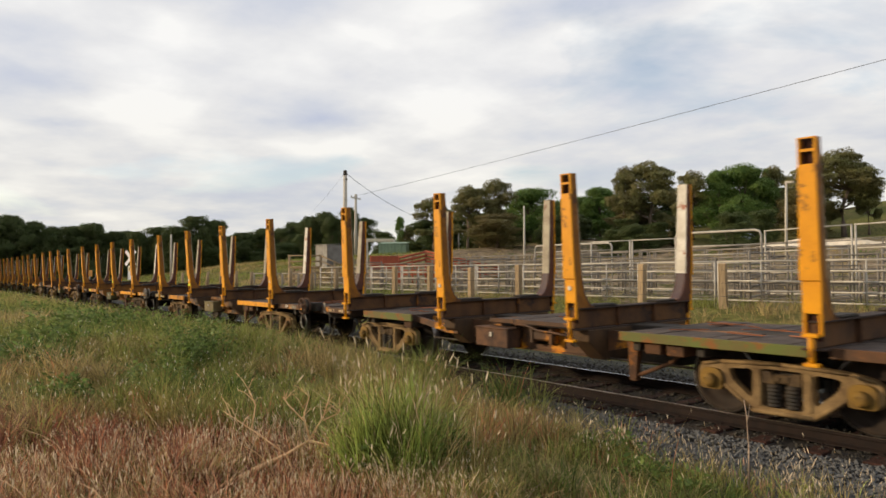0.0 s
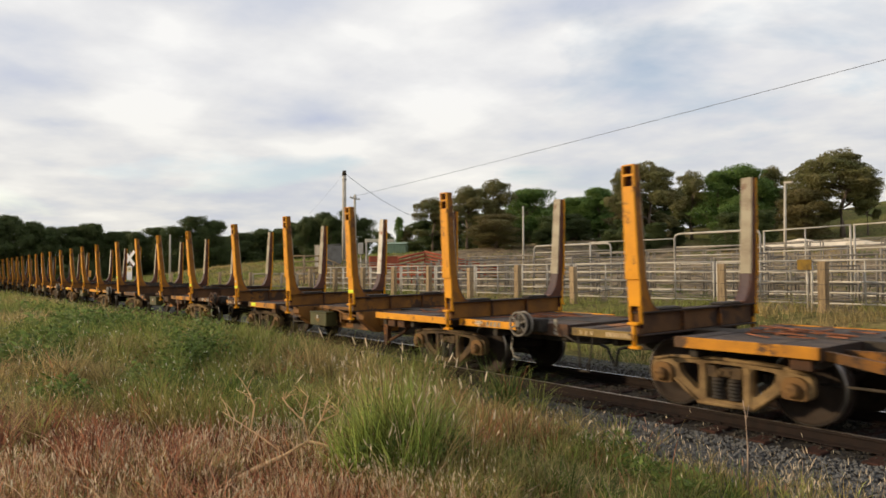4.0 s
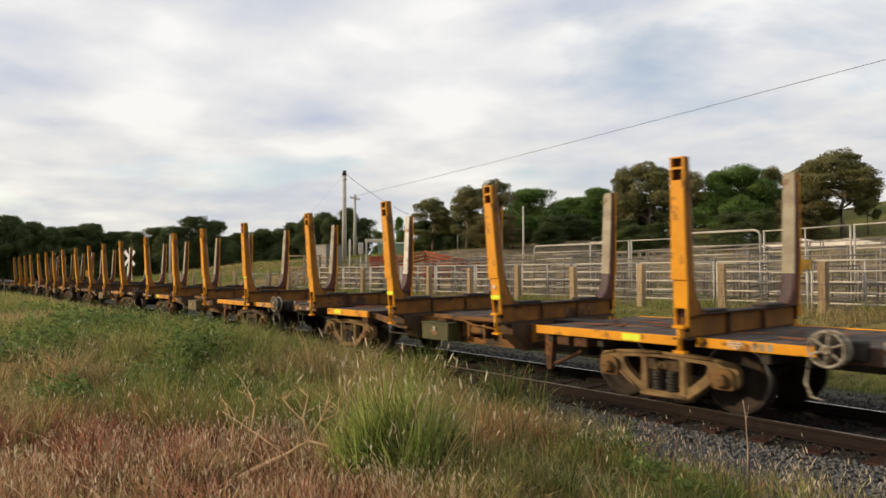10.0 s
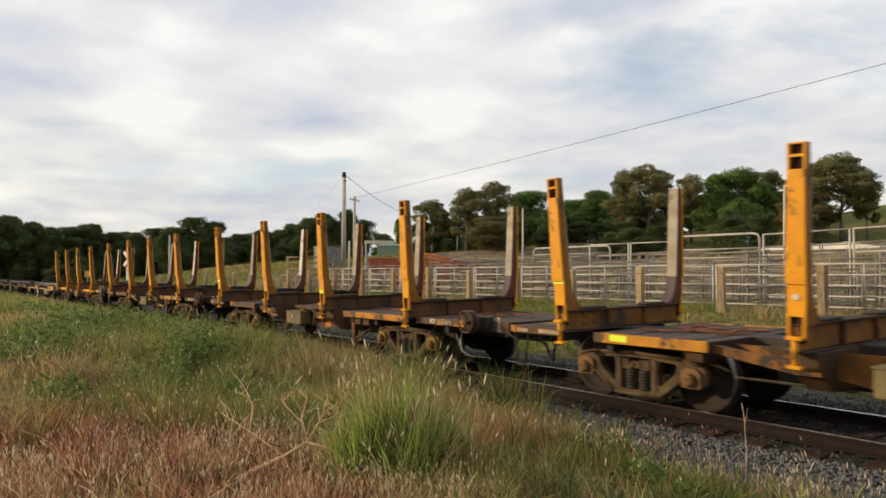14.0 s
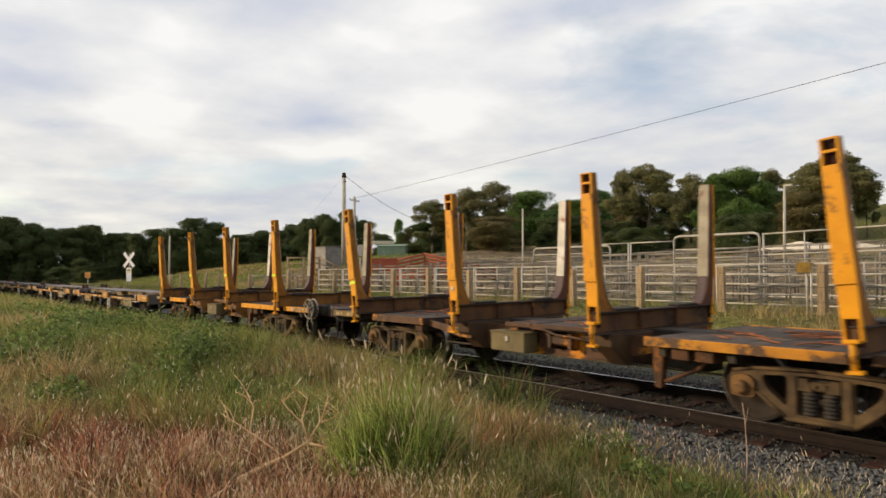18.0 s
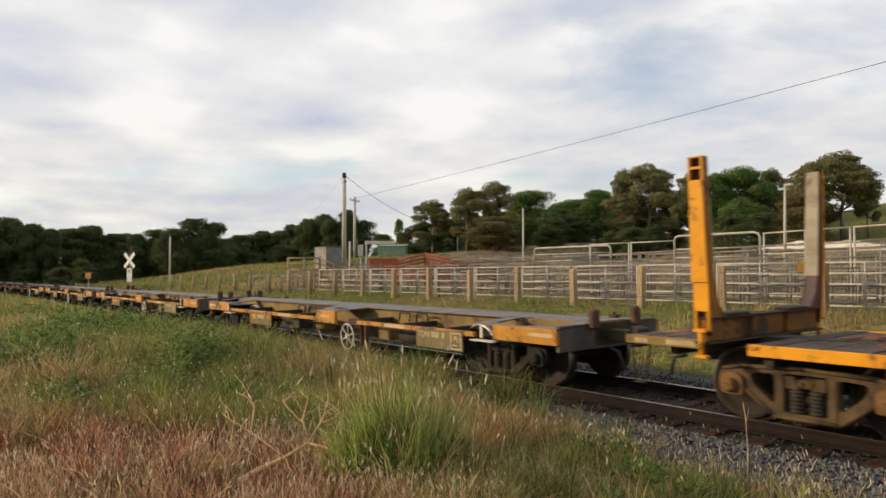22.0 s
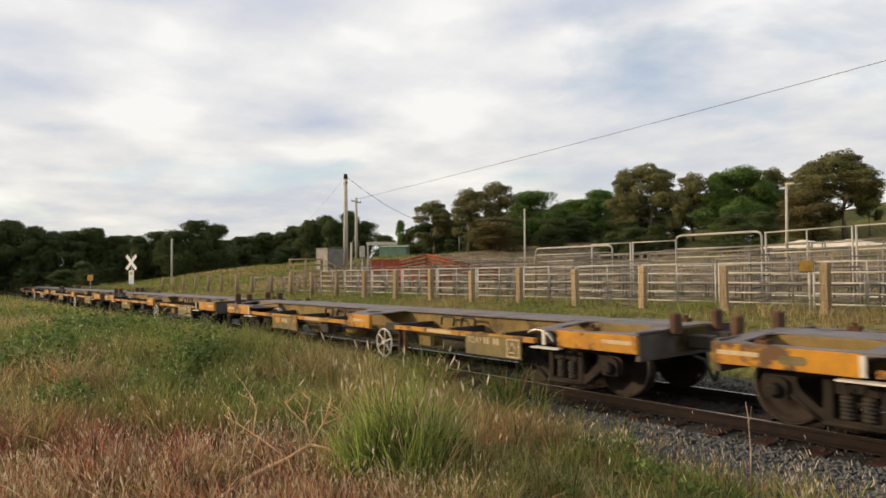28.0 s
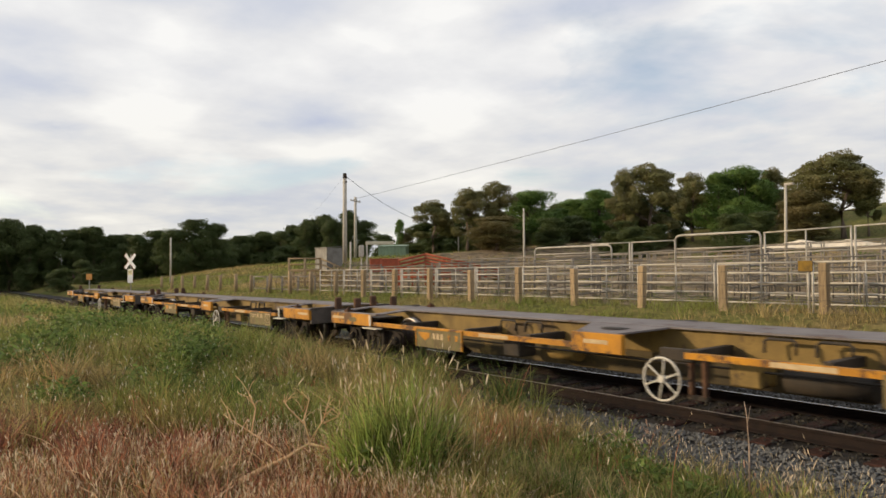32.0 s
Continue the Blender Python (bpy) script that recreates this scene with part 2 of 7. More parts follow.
STONE = mat("grey_ballast_stone", (0.135, 0.135, 0.132), (0.10, 0.098, 0.094), 0.9, 0, 6, 0.5, 40, 0.3, island=0.16)
TIMBER = mat("weathered_post_timber", (0.37, 0.27, 0.155), (0.23, 0.165, 0.10), 0.9, 0, 3, 0.6, 30, 0.4, random_tone=0.2, stretch=(6, 6, 1))
PIPEDULL = mat("dull_old_pipe", (0.23, 0.205, 0.17), (0.15, 0.13, 0.105), 0.7, 0.0, 4, 0.5, 50, 0.05)
PIPE = mat("galvanised_pipe", (0.49, 0.455, 0.395), (0.33, 0.30, 0.25), 0.6, 0.05, 4, 0.5, 50, 0.05)
PALEPOLE = mat("pale_grey_pole_timber", (0.55, 0.51, 0.43), (0.38, 0.34, 0.28), 0.85, 0, 3, 0.5, 30, 0.3, stretch=(6, 6, 1))
REDRAIL = mat("red_oxide_steel_rail", (0.36, 0.085, 0.04), (0.26, 0.07, 0.035), 0.6, 0, 3, 0.5, 40, 0.08)
SHEDGREEN = mat("pale_green_sheet_iron", (0.24, 0.33, 0.22), (0.19, 0.26, 0.18), 0.5, 0, 2, 0.5, 40, 0.05)
SHEDGREY = mat("grey_weathered_sheet_iron", (0.23, 0.22, 0.20), (0.15, 0.14, 0.125), 0.55, 0.2, 2, 0.6, 40, 0.05)
WIRE = mat("dark_cable", (0.05, 0.05, 0.055), (0.04, 0.04, 0.04), 0.6)
BARK = mat("grey_brown_bark", (0.17, 0.13, 0.095), (0.10, 0.075, 0.055), 0.9, 0, 4, 0.6, 30, 0.5, stretch=(4, 4, 1))


def leaf_mat(name, base, second, island=0.35):
    m = mat(name, base, second, 0.6, 0, 0.35, 0.5, 4, 0.0, island=island)
    b = m.node_tree.nodes["Principled BSDF"]
    nt = m.node_tree
    col = b.inputs["Base Color"].links[0].from_socket
    out = nt.nodes["Material Output"]
    tr, mx = nt.nodes.new("ShaderNodeBsdfTranslucent"), nt.nodes.new("ShaderNodeMixShader")
    mx.inputs[0].default_value = 0.35
    nt.links.new(col, tr.inputs[0])
    nt.links.new(b.outputs[0], mx.inputs[1]); nt.links.new(tr.outputs[0], mx.inputs[2]); nt.links.new(mx.outputs[0], out.inputs[0])
    return m


LEAF_EUC = leaf_mat("olive_gum_leaves", (0.155, 0.165, 0.06), (0.205, 0.18, 0.078), 0.25)
LEAF_GREEN = leaf_mat("fresh_green_leaves", (0.10, 0.175, 0.042), (0.155, 0.225, 0.055))
LEAF_BROWN = leaf_mat("olive_brown_leaves", (0.14, 0.13, 0.05), (0.19, 0.15, 0.062), 0.3)
LEAF_DARK = leaf_mat("dark_green_leaves", (0.07, 0.10, 0.032), (0.10, 0.12, 0.042))
GRASS_RED = leaf_mat("dry_reddish_grass", (0.31, 0.09, 0.055), (0.46, 0.21, 0.11), 0.85)
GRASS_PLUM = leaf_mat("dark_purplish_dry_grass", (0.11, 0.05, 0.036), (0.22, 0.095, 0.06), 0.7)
GRASS_TAN = leaf_mat("bleached_tan_grass", (0.72, 0.54, 0.36), (0.52, 0.34, 0.20), 0.5)
GRASS_OLIVE = leaf_mat("dull_olive_grass", (0.25, 0.22, 0.065), (0.33, 0.245, 0.095), 0.65)
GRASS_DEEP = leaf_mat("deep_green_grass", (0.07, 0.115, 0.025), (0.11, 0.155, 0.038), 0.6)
GRASS_STRAW = leaf_mat("straw_grass", (0.45, 0.335, 0.15), (0.29, 0.225, 0.09), 0.65)
GRASS_GREEN = leaf_mat("green_grass", (0.155, 0.20, 0.04), (0.27, 0.265, 0.075), 0.7)
WEED_GREEN = leaf_mat("green_weed_leaves", (0.11, 0.17, 0.04), (0.17, 0.215, 0.06), 0.6)
SEEDRED = leaf_mat("pinkish_seed_heads", (0.58, 0.40, 0.27), (0.42, 0.22, 0.14), 0.5)
SEED = leaf_mat("pale_grass_seed_heads", (0.78, 0.68, 0.50), (0.58, 0.46, 0.31), 0.45)


# ---- the line of the track: s in metres along it, growing towards the train's head ----
def heading(s):
    if s > 25:
        s = 25
    k = s if s > -110 else -110
    h = -0.001175 * k - 1.942e-5 * k * k + 0.0018 * max(0.0, -55 - k)
    return h + (0.0016 * (-110 - s) if s < -110 else 0.0)


DS = 0.5
S0 = -300.0
LINE = []


def make_line():
    ss = [S0 + DS * i for i in range(int((260 - S0) / DS) + 1)]
    zero = ss.index(0.0)
    pts = [None] * len(ss)
    x, y = 0.0, 9.2405
    pts[zero] = (x, y)
    for i in range(zero + 1, len(ss)):
        h = heading(ss[i] - DS / 2)
        x, y = x + DS * math.cos(h), y + DS * math.sin(h)
        pts[i] = (x, y)
    x, y = 0.0, 9.2405
    for i in range(zero - 1, -1, -1):
        h = heading(ss[i] + DS / 2)
        x, y = x - DS * math.cos(h), y - DS * math.sin(h)
        pts[i] = (x, y)
    LINE.extend(pts)


make_line()
LINE_NP = np.array(LINE)
CANT = radians(0.96)


def on_line(s):
    f = min(max((s - S0) / DS, 0), len(LINE) - 1.001)
    i = int(f)
    f -= i
    return (LINE[i][0] * (1 - f) + LINE[i + 1][0] * f, LINE[i][1] * (1 - f) + LINE[i + 1][1] * f)


def track_pose(s):
    """Pose at s on the track: x along it, y to the far side, z up from the rail heads."""
    x, y = on_line(s)
    return pose(x, y, 0, 0, 0, math.degrees(heading(s))) @ pose(0, 0, 0, math.degrees(CANT))


# ---- mesh helpers ----
def box(bm, x0, x1, y0, y1, z0, z1, m=None):
    vs = [bm.verts.new(p) for p in ((x0, y0, z0), (x1, y0, z0), (x1, y1, z0), (x0, y1, z0), (x0, y0, z1), (x1, y0, z1), (x1, y1, z1), (x0, y1, z1))]
    if m is not None:
        for v in vs:
            v.co = m @ v.co
    for f in ((0, 3, 2, 1), (4, 5, 6, 7), (0, 1, 5, 4), (1, 2, 6, 5), (2, 3, 7, 6), (3, 0, 4, 7)):
        bm.faces.new([vs[i] for i in f])
    return vs


def bevelled(bm, w=0.01):
    bmesh.ops.bevel(bm, geom=bm.edges[:], offset=w, segments=1, affect="EDGES", clamp_overlap=True)
    return bm


def rod(bm, a, b, r, n=8, r2=None):
    """A round bar from a to b."""
    a, b = Vector(a), Vector(b)
    q = (b - a).to_track_quat("Z", "Y").to_matrix()
    rings = []
    for p, rr in ((a, r), (b, r if r2 is None else r2)):
        rings.append([bm.verts.new(p + q @ Vector((rr * math.cos(2 * math.pi * i / n), rr * math.sin(2 * math.pi * i / n), 0))) for i in range(n)])
    for i in range(n):
        f = bm.faces.new((rings[0][i], rings[0][(i + 1) % n], rings[1][(i + 1) % n], rings[1][i]))
        f.smooth = True
    bm.faces.new(rings[0][::-1]); bm.faces.new(rings[1])


def bent_rod(bm, pts, r, n=6):
    pts = [Vector(p) for p in pts]
    rings = []
    for i, p in enumerate(pts):
        d = (pts[min(i + 1, len(pts) - 1)] - pts[max(i - 1, 0)]).normalized()
        q = d.to_track_quat("Z", "Y").to_matrix()
        rr = r[i] if isinstance(r, (list, tuple)) else r
        rings.append([bm.verts.new(p + q @ Vector((rr * math.cos(2 * math.pi * k / n), rr * math.sin(2 * math.pi * k / n), 0))) for k in range(n)])
    for a, b in zip(rings, rings[1:]):
        for k in range(n):
            f = bm.faces.new((a[k], a[(k + 1) % n], b[(k + 1) % n], b[k]))
            f.smooth = True
    bm.faces.new(rings[0][::-1]); bm.faces.new(rings[-1])


def lathe(bm, profile, n=24, axis="y", caps=True):
    """profile: (radius, along) pairs turned round the axis."""
    rings = []
    for r, h in profile:
        ring = []
        for i in range(n):
            a = 2 * math.pi * i / n
            c, s = r * math.cos(a), r * math.sin(a)
            ring.append(bm.verts.new((c, h, s) if axis == "y" else (c, s, h)))
        rings.append(ring)
    for a, b in zip(rings, rings[1:]):
        for i in range(n):
            f = bm.faces.new((a[i], b[i], b[(i + 1) % n], a[(i + 1) % n]))
            f.smooth = True
    if caps:
        bm.faces.new(rings[0]); bm.faces.new(rings[-1][::-1])
    bmesh.ops.recalc_face_normals(bm, faces=bm.faces[:])


def prism(bm, outline, y0, y1, holes=()):
    """A plate in the xz plane between y0 and y1 with its outline given as (x, z) pairs."""
    a = [bm.verts.new((x, y0, z)) for x, z in outline]
    b = [bm.verts.new((x, y1, z)) for x, z in outline]
    n = len(a)
    bm.faces.new(a); bm.faces.new(b[::-1])
    for i in range(n):
        bm.faces.new((a[i], b[i], b[(i + 1) % n], a[(i + 1) % n]))
    bmesh.ops.recalc_face_normals(bm, faces=bm.faces[:])


def raw_mesh(name, V, quads, tri, material):
    me = bpy.data.meshes.new(name)
    parts = [q.ravel() for q in quads] + ([tri.ravel()] if tri is not None else [])
    loops = np.concatenate(parts)
    counts = np.concatenate([np.full(len(q), 4) for q in quads] + ([np.full(len(tri), 3)] if tri is not None else []))
    starts = np.concatenate([[0], np.cumsum(counts)[:-1]])
    me.vertices.add(len(V)); me.vertices.foreach_set("co", V.ravel())
    me.loops.add(len(loops)); me.loops.foreach_set("vertex_index", loops.astype(np.int32))
    me.polygons.add(len(counts)); me.polygons.foreach_set("loop_start", starts.astype(np.int32))
    me.update(calc_edges=True)
    me.validate()
    me.materials.append(material)
    return me


def mesh_of(bm, name, material):
    me = bpy.data.meshes.new(name)
    bm.to_mesh(me)
    bm.free()
    me.materials.append(material)
    return me


def part(name, bm, material, parent, label="", at=None):
    ob = new(name, mesh_of(bm, name, material) if isinstance(bm, bmesh.types.BMesh) else bm)
    if parent is not None:
        ob.parent = parent
    if at is not None:
        ob.matrix_basis = at
    return tagged(ob, label)


def thing(name, label, category, group="", kind="", at=None):
    ob = new(name)
    ob.empty_display_size = 0.2
    if at is not None:
        ob.matrix_basis = at
    return tagged(ob, label, category, group, kind)


def NB():
    return bmesh.new()


# ---- ground ----
def smooth(a, b, x):
    t = np.clip((x - a) / (b - a), 0, 1)
    return t * t * (3 - 2 * t)


def lateral(x, y):
    """Signed distance from the track's centre, positive on the side of the camera."""
    x, y = np.asarray(x, float), np.asarray(y, float)
    best = np.full(x.shape, 1e9)
    side = np.ones(x.shape)
    L = LINE_NP[::4]
    T = np.gradient(L, axis=0)
    for (px, py), (tx, ty) in zip(L, T):
        d2 = (x - px) ** 2 + (y - py) ** 2
        near = d2 < best
        best = np.where(near, d2, best)
        side = np.where(near, np.sign((y - py) * tx - (x - px) * ty), side)
    ln = np.hypot(*T[0])
    return -side * np.sqrt(best)


def ballast_edge(x):
    """How far the stones reach out from the track on the camera's side."""
    return np.interp(x, (-7.25, -6.3, -5.3, -4.4, -3.5, -2.5), (1.7, 1.95, 2.35, 2.6, 2.9, 3.2))


def height(x, y, d=None):
    x, y = np.asarray(x, float), np.asarray(y, float)
    if d is None:
        d = lateral(x, y)
    left = 1 - smooth(-14, -7, x)
    e0 = ballast_edge(x)
    near = -0.32 + smooth(e0, e0 + 3.3, d) * 0.42 + smooth(5, 9, d) * 0.10 + left * 0.22 * smooth(1.8, 2.8, d)
    far = -0.42 + smooth(2.4, 8.2, -d) * 1.22
    up = np.maximum(0, y - 18)
    rise = 0.022 * np.minimum(up, 300) + 0.046 * np.maximum(0, np.minimum(y, 130) - 24) * smooth(-85, -35, x) + 0.024 * np.maximum(0, np.minimum(y, 90) - 26) * smooth(-160, -60, x) 
    rise = rise + 1.7 * smooth(19, 31, y) * smooth(-128, -72, x) * (1 - smooth(-52, -40, x))
    rise = rise + 3.2 * smooth(69, 86, y) * smooth(-62, -32, x)
    z = np.where(d > 0, near, far + rise)
    bed = -0.30
    z = np.where((d > -2.4) & (d < 1.7), bed - smooth(1.7, 2.4, np.abs(d)) * 0.12, z)
    return z


def make_ground():
    def axis(lo, hi, dense_lo, dense_hi, step, grow=1.22):
        a = list(np.arange(dense_lo, dense_hi + 1e-6, step))
        w, v = step, dense_hi
        while v < hi:
            w *= grow
            v += w
            a.append(v)
        w, v = step, dense_lo
        while v > lo:
            w *= grow
            v -= w
            a.insert(0, v)
        return np.array(a)
    xs, ys = axis(-2500, 2500, -70, 14, 0.6), axis(-2500, 2500, 1, 22, 0.3)
    X, Y = np.meshgrid(xs, ys)
    Z = height(X, Y)
    rng = np.random.default_rng(3)
    near = np.exp(-((X + 15) ** 2 + (Y - 10) ** 2) / 4000)
    Z = Z + rng.normal(0, 0.02, Z.shape) * near
    nx, ny = len(xs), len(ys)
    verts = np.stack([X, Y, Z], -1).reshape(-1, 3)
    i = np.arange(nx * ny).reshape(ny, nx)
    faces = np.stack([i[:-1, :-1], i[:-1, 1:], i[1:, 1:], i[1:, :-1]], -1).reshape(-1, 4)
    me = bpy.data.meshes.new("ground")
    me.from_pydata(verts.tolist(), [], faces.tolist())
    me.polygons.foreach_set("use_smooth", [True] * len(me.polygons))
    m = bpy.data.materials.new("grassy_soil")
    m.use_nodes = True
    nt = m.node_tree
    N, L = nt.nodes.new, nt.links.new
    b = nt.nodes["Principled BSDF"]
    b.inputs["Roughness"].default_value = 0.95
    b.inputs["Specular IOR Level"].default_value = 0.05
    tc = N("ShaderNodeTexCoord")
    def noise_ramp(scale, detail, stops):
        n, r = N("ShaderNodeTexNoise"), N("ShaderNodeValToRGB")
        n.inputs["Scale"].default_value, n.inputs["Detail"].default_value = scale, detail
        n.inputs["Roughness"].default_value = 0.62
        L(tc.outputs["Object"], n.inputs["Vector"])
        e = r.color_ramp.elements
        e[0].position, e[0].color = stops[0][0], (*stops[0][1], 1)
        e[1].position, e[1].color = stops[-1][0], (*stops[-1][1], 1)
        for p, c in stops[1:-1]:
            q = e.new(p); q.color = (*c, 1)
        L(n.outputs["Fac"], r.inputs[0])
        return n, r
    n1, r1 = noise_ramp(0.22, 6, [(0.32, (0.12, 0.145, 0.035)), (0.5, (0.19, 0.18, 0.055)), (0.66, (0.25, 0.19, 0.08))])
    n2, r2 = noise_ramp(5.0, 6, [(0.34, (0.2, 0.2, 0.2)), (0.66, (1.0, 1.0, 1.0))])
    mx = N("ShaderNodeMix"); mx.data_type = "RGBA"; mx.blend_type = "MULTIPLY"; mx.inputs[0].default_value = 0.9
    # bare trampled earth inside the yards, with a ragged edge
    sp = N("ShaderNodeSeparateXYZ"); L(tc.outputs["Object"], sp.inputs[0])
    def edge(sock, a, b):
        r = N("ShaderNodeMapRange"); r.interpolation_type = "SMOOTHSTEP"
        r.inputs[1].default_value, r.inputs[2].default_value = a, b
        L(sock, r.inputs[0]); return r.outputs[0]
    def mul(a, b):
        q = N("ShaderNodeMath"); q.operation = "MULTIPLY"; L(a, q.inputs[0]); L(b, q.inputs[1]); return q.outputs[0]
    msk = mul(mul(edge(sp.outputs[1], 17.6, 19.0), edge(sp.outputs[1], 66.0, 56.0)), edge(sp.outputs[0], -62.0, -52.0))
    n3, r3 = noise_ramp(0.5, 6, [(0.34, (0.13, 0.11, 0.07)), (0.47, (0.26, 0.20, 0.13)), (0.56, (0.38, 0.285, 0.185)), (0.66, (0.20, 0.18, 0.07))])
    dirt = N("ShaderNodeMix"); dirt.data_type = "RGBA"
    L(msk, dirt.inputs[0]); L(r1.outputs[0], dirt.inputs[6]); L(r3.outputs[0], dirt.inputs[7])
    L(dirt.outputs[2], mx.inputs[6]); L(r2.outputs[0], mx.inputs[7]); L(mx.outputs[2], b.inputs["Base Color"])
    bp = N("ShaderNodeBump"); bp.inputs["Strength"].default_value, bp.inputs["Distance"].default_value = 0.6, 0.08
    L(n2.outputs["Fac"], bp.inputs["Height"]); L(bp.outputs[0], b.inputs["Normal"])
    me.materials.append(m)
    tagged(new("ground", me), "rough grassy ground of green and dry straw patches", "ground", kind="structure")


make_ground()


# ---- the railway track ----
def sweep(bm, profile, s0, s1, step, off):
    """Sweeps a (lateral, up) profile along the track."""
    rings = []
    n = int(round((s1 - s0) / step))
    for i in range(n + 1):
        m = track_pose(s0 + (s1 - s0) * i / n)
        rings.append([bm.verts.new(m @ Vector((0, off + y, z))) for y, z in profile])
    k = len(profile)
    for a, b in zip(rings, rings[1:]):
        for j in range(k):
            bm.faces.new((a[j], a[(j + 1) % k], b[(j + 1) % k], b[j]))
    bm.faces.new(rings[0]); bm.faces.new(rings[-1][::-1])
    bmesh.ops.recalc_face_normals(bm, faces=bm.faces[:])


def make_track():
    track = tagged(new("railway_track"), "single rusty railway track on timber sleepers and grey ballast", "railway track", kind="structure")
    body = [(-0.07, -0.158), (0.07, -0.158), (0.07, -0.145), (0.012, -0.125), (0.012, -0.045), (0.034, -0.035), (0.034, -0.006), (-0.034, -0.006), (-0.034, -0.035), (-0.012, -0.045), (-0.012, -0.125), (-0.07, -0.145)]
    for off, wide in ((-0.7525, 0.013), (0.7525, 0.022)):
        head = [(-wide - 0.004, -0.005), (wide + 0.004, -0.005), (wide, 0.0), (-wide, 0.0)]
        bm = NB(); sweep(bm, body, -290, 230, 2.0, off)
        rail = part("rail", bm, RAILRUST, track, "rust-brown steel rail")
        bm = NB(); sweep(bm, head, -290, 230, 2.0, off)
        part("rail_head", bm, RAILTOP if off > 0 else RAILTAN, rail, "polished running surface")
    # sleepers
    bm = NB(); box(bm, -0.115, 0.115, -1.22, 1.22, -0.29, -0.16); bevelled(bm, 0.012)
    me = mesh_of(bm, "sleeper", SLEEPER)
    plate = NB(); box(plate, -0.09, 0.09, -0.14, 0.14, -0.16, -0.146)
    for dx, dy in ((-0.05, -0.1), (0.05, 0.1)):
        rod(plate, (dx, dy, -0.15), (dx, dy, -0.125), 0.014, 6)
    pme = mesh_of(plate, "tie_plate", RAILRUST)
    rng = random.Random(5)
    s = -75.0
    far = NB()
    while s < 10:
        m = track_pose(s) @ pose(0, rng.uniform(-0.05, 0.05), rng.uniform(-0.012, 0.0), 0, 0, rng.uniform(-1.5, 1.5))
        ob = part("sleeper", me, None, track, at=m)
        if s > -22:
            for off in (-0.7525, 0.7525):
                part("tie_plate", pme, None, ob, at=pose(0, off, 0))
        s += 0.64
    while s < 230:
        box(far, -0.115, 0.115, -1.22, 1.22, -0.29, -0.16, track_pose(s)); s += 0.64
    s = -75.64
    while s > -290:
        box(far, -0.115, 0.115, -1.22, 1.22, -0.29, -0.16, track_pose(s)); s -= 0.64
    tagged(part("sleepers_beyond", far, SLEEPER, track), kind="stuff")
    # ballast bed and loose stones
    bm = NB()
    sweep(bm, [(-3.6, -0.292), (-1.6, -0.225), (-1.1, -0.192), (1.1, -0.192), (1.6, -0.225), (3.6, -0.292)], -290, 230, 2.0, 0.0)
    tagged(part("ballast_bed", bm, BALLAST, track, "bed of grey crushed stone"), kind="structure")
    bm = NB()
    sweep(bm, [(-3.7, -0.32), (-3.7, -0.289), (-1.3, -0.216), (-1.3, -0.25)], -60, 20, 2.0, 0.0)
    tagged(part("ballast_shoulder", bm, SHOULDER, track, "shoulder of grey crushed stone"), kind="structure")
    bm = NB()
    sweep(bm, [(3.7, -0.32), (3.7, -0.289), (1.0, -0.216), (1.0, -0.25)], -60, 20, 2.0, 0.0)
    tagged(part("ballast_shoulder", bm, SHOULDERFAR, track, "shoulder of stone mixed with dark soil"), kind="structure")
    rng = np.random.default_rng(11)
    base = [Vector(v) for v in ((1, 0.2, 0.1), (-0.9, 0.4, 0), (0.1, 1, -0.2), (0.2, -1, 0.15), (0.1, 0.1, 0.8), (-0.2, 0, -0.8))]
    tri = ((0, 2, 4), (2, 1, 4), (1, 3, 4), (3, 0, 4), (2, 0, 5), (1, 2, 5), (3, 1, 5), (0, 3, 5))
    B = np.array([list(v) for v in base])
    heaps = {"ballast_stones": ([], []), "oily_stones": ([], [])}
    for k in range(31000):
        u = rng.random()
        if k < 21000:
            s = -26 + 27 * (u ** 0.75)
            o = rng.uniform(-1.5, 2.55) if k % 3 else rng.uniform(-3.4, -1.2) if k % 2 else rng.uniform(0.9, 3.3)
        else:
            s, o = -9 + 9 * u, rng.uniform(-3.6, -1.2)
        d = abs(o)
        z = -0.186 if d < 1.1 else -0.212 if d < 1.6 else -0.215 - (d - 1.6) * 0.034
        r = rng.uniform(0.014, 0.034)
        p = track_pose(s) @ Vector((0, o, z + r * 0.4 + rng.uniform(-0.01, 0.015)))
        a, c = rng.uniform(0, 6.28), rng.uniform(-0.5, 0.5)
        R = np.array([[math.cos(a), -math.sin(a), 0], [math.sin(a), math.cos(a), 0], [0, 0, 1]]) @ np.array([[1, 0, 0], [0, math.cos(c), -math.sin(c)], [0, math.sin(c), math.cos(c)]])
        pts = (B * (rng.uniform(0.7, 1.2, 3) * r)) @ R.T + np.array(p)
        # darker stones between the rails and for most of the far side
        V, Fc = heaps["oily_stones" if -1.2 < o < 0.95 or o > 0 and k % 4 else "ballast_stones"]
        n = len(V)
        V.extend(pts.tolist())
        Fc.extend([(n + i, n + j, n + l) for i, j, l in tri])
    for name, (V, Fc) in heaps.items():
        me = bpy.data.meshes.new(name)
        me.from_pydata(V, [], Fc)
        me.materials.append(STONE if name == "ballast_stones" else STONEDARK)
        tagged(part(name, me, None, track), kind="stuff")


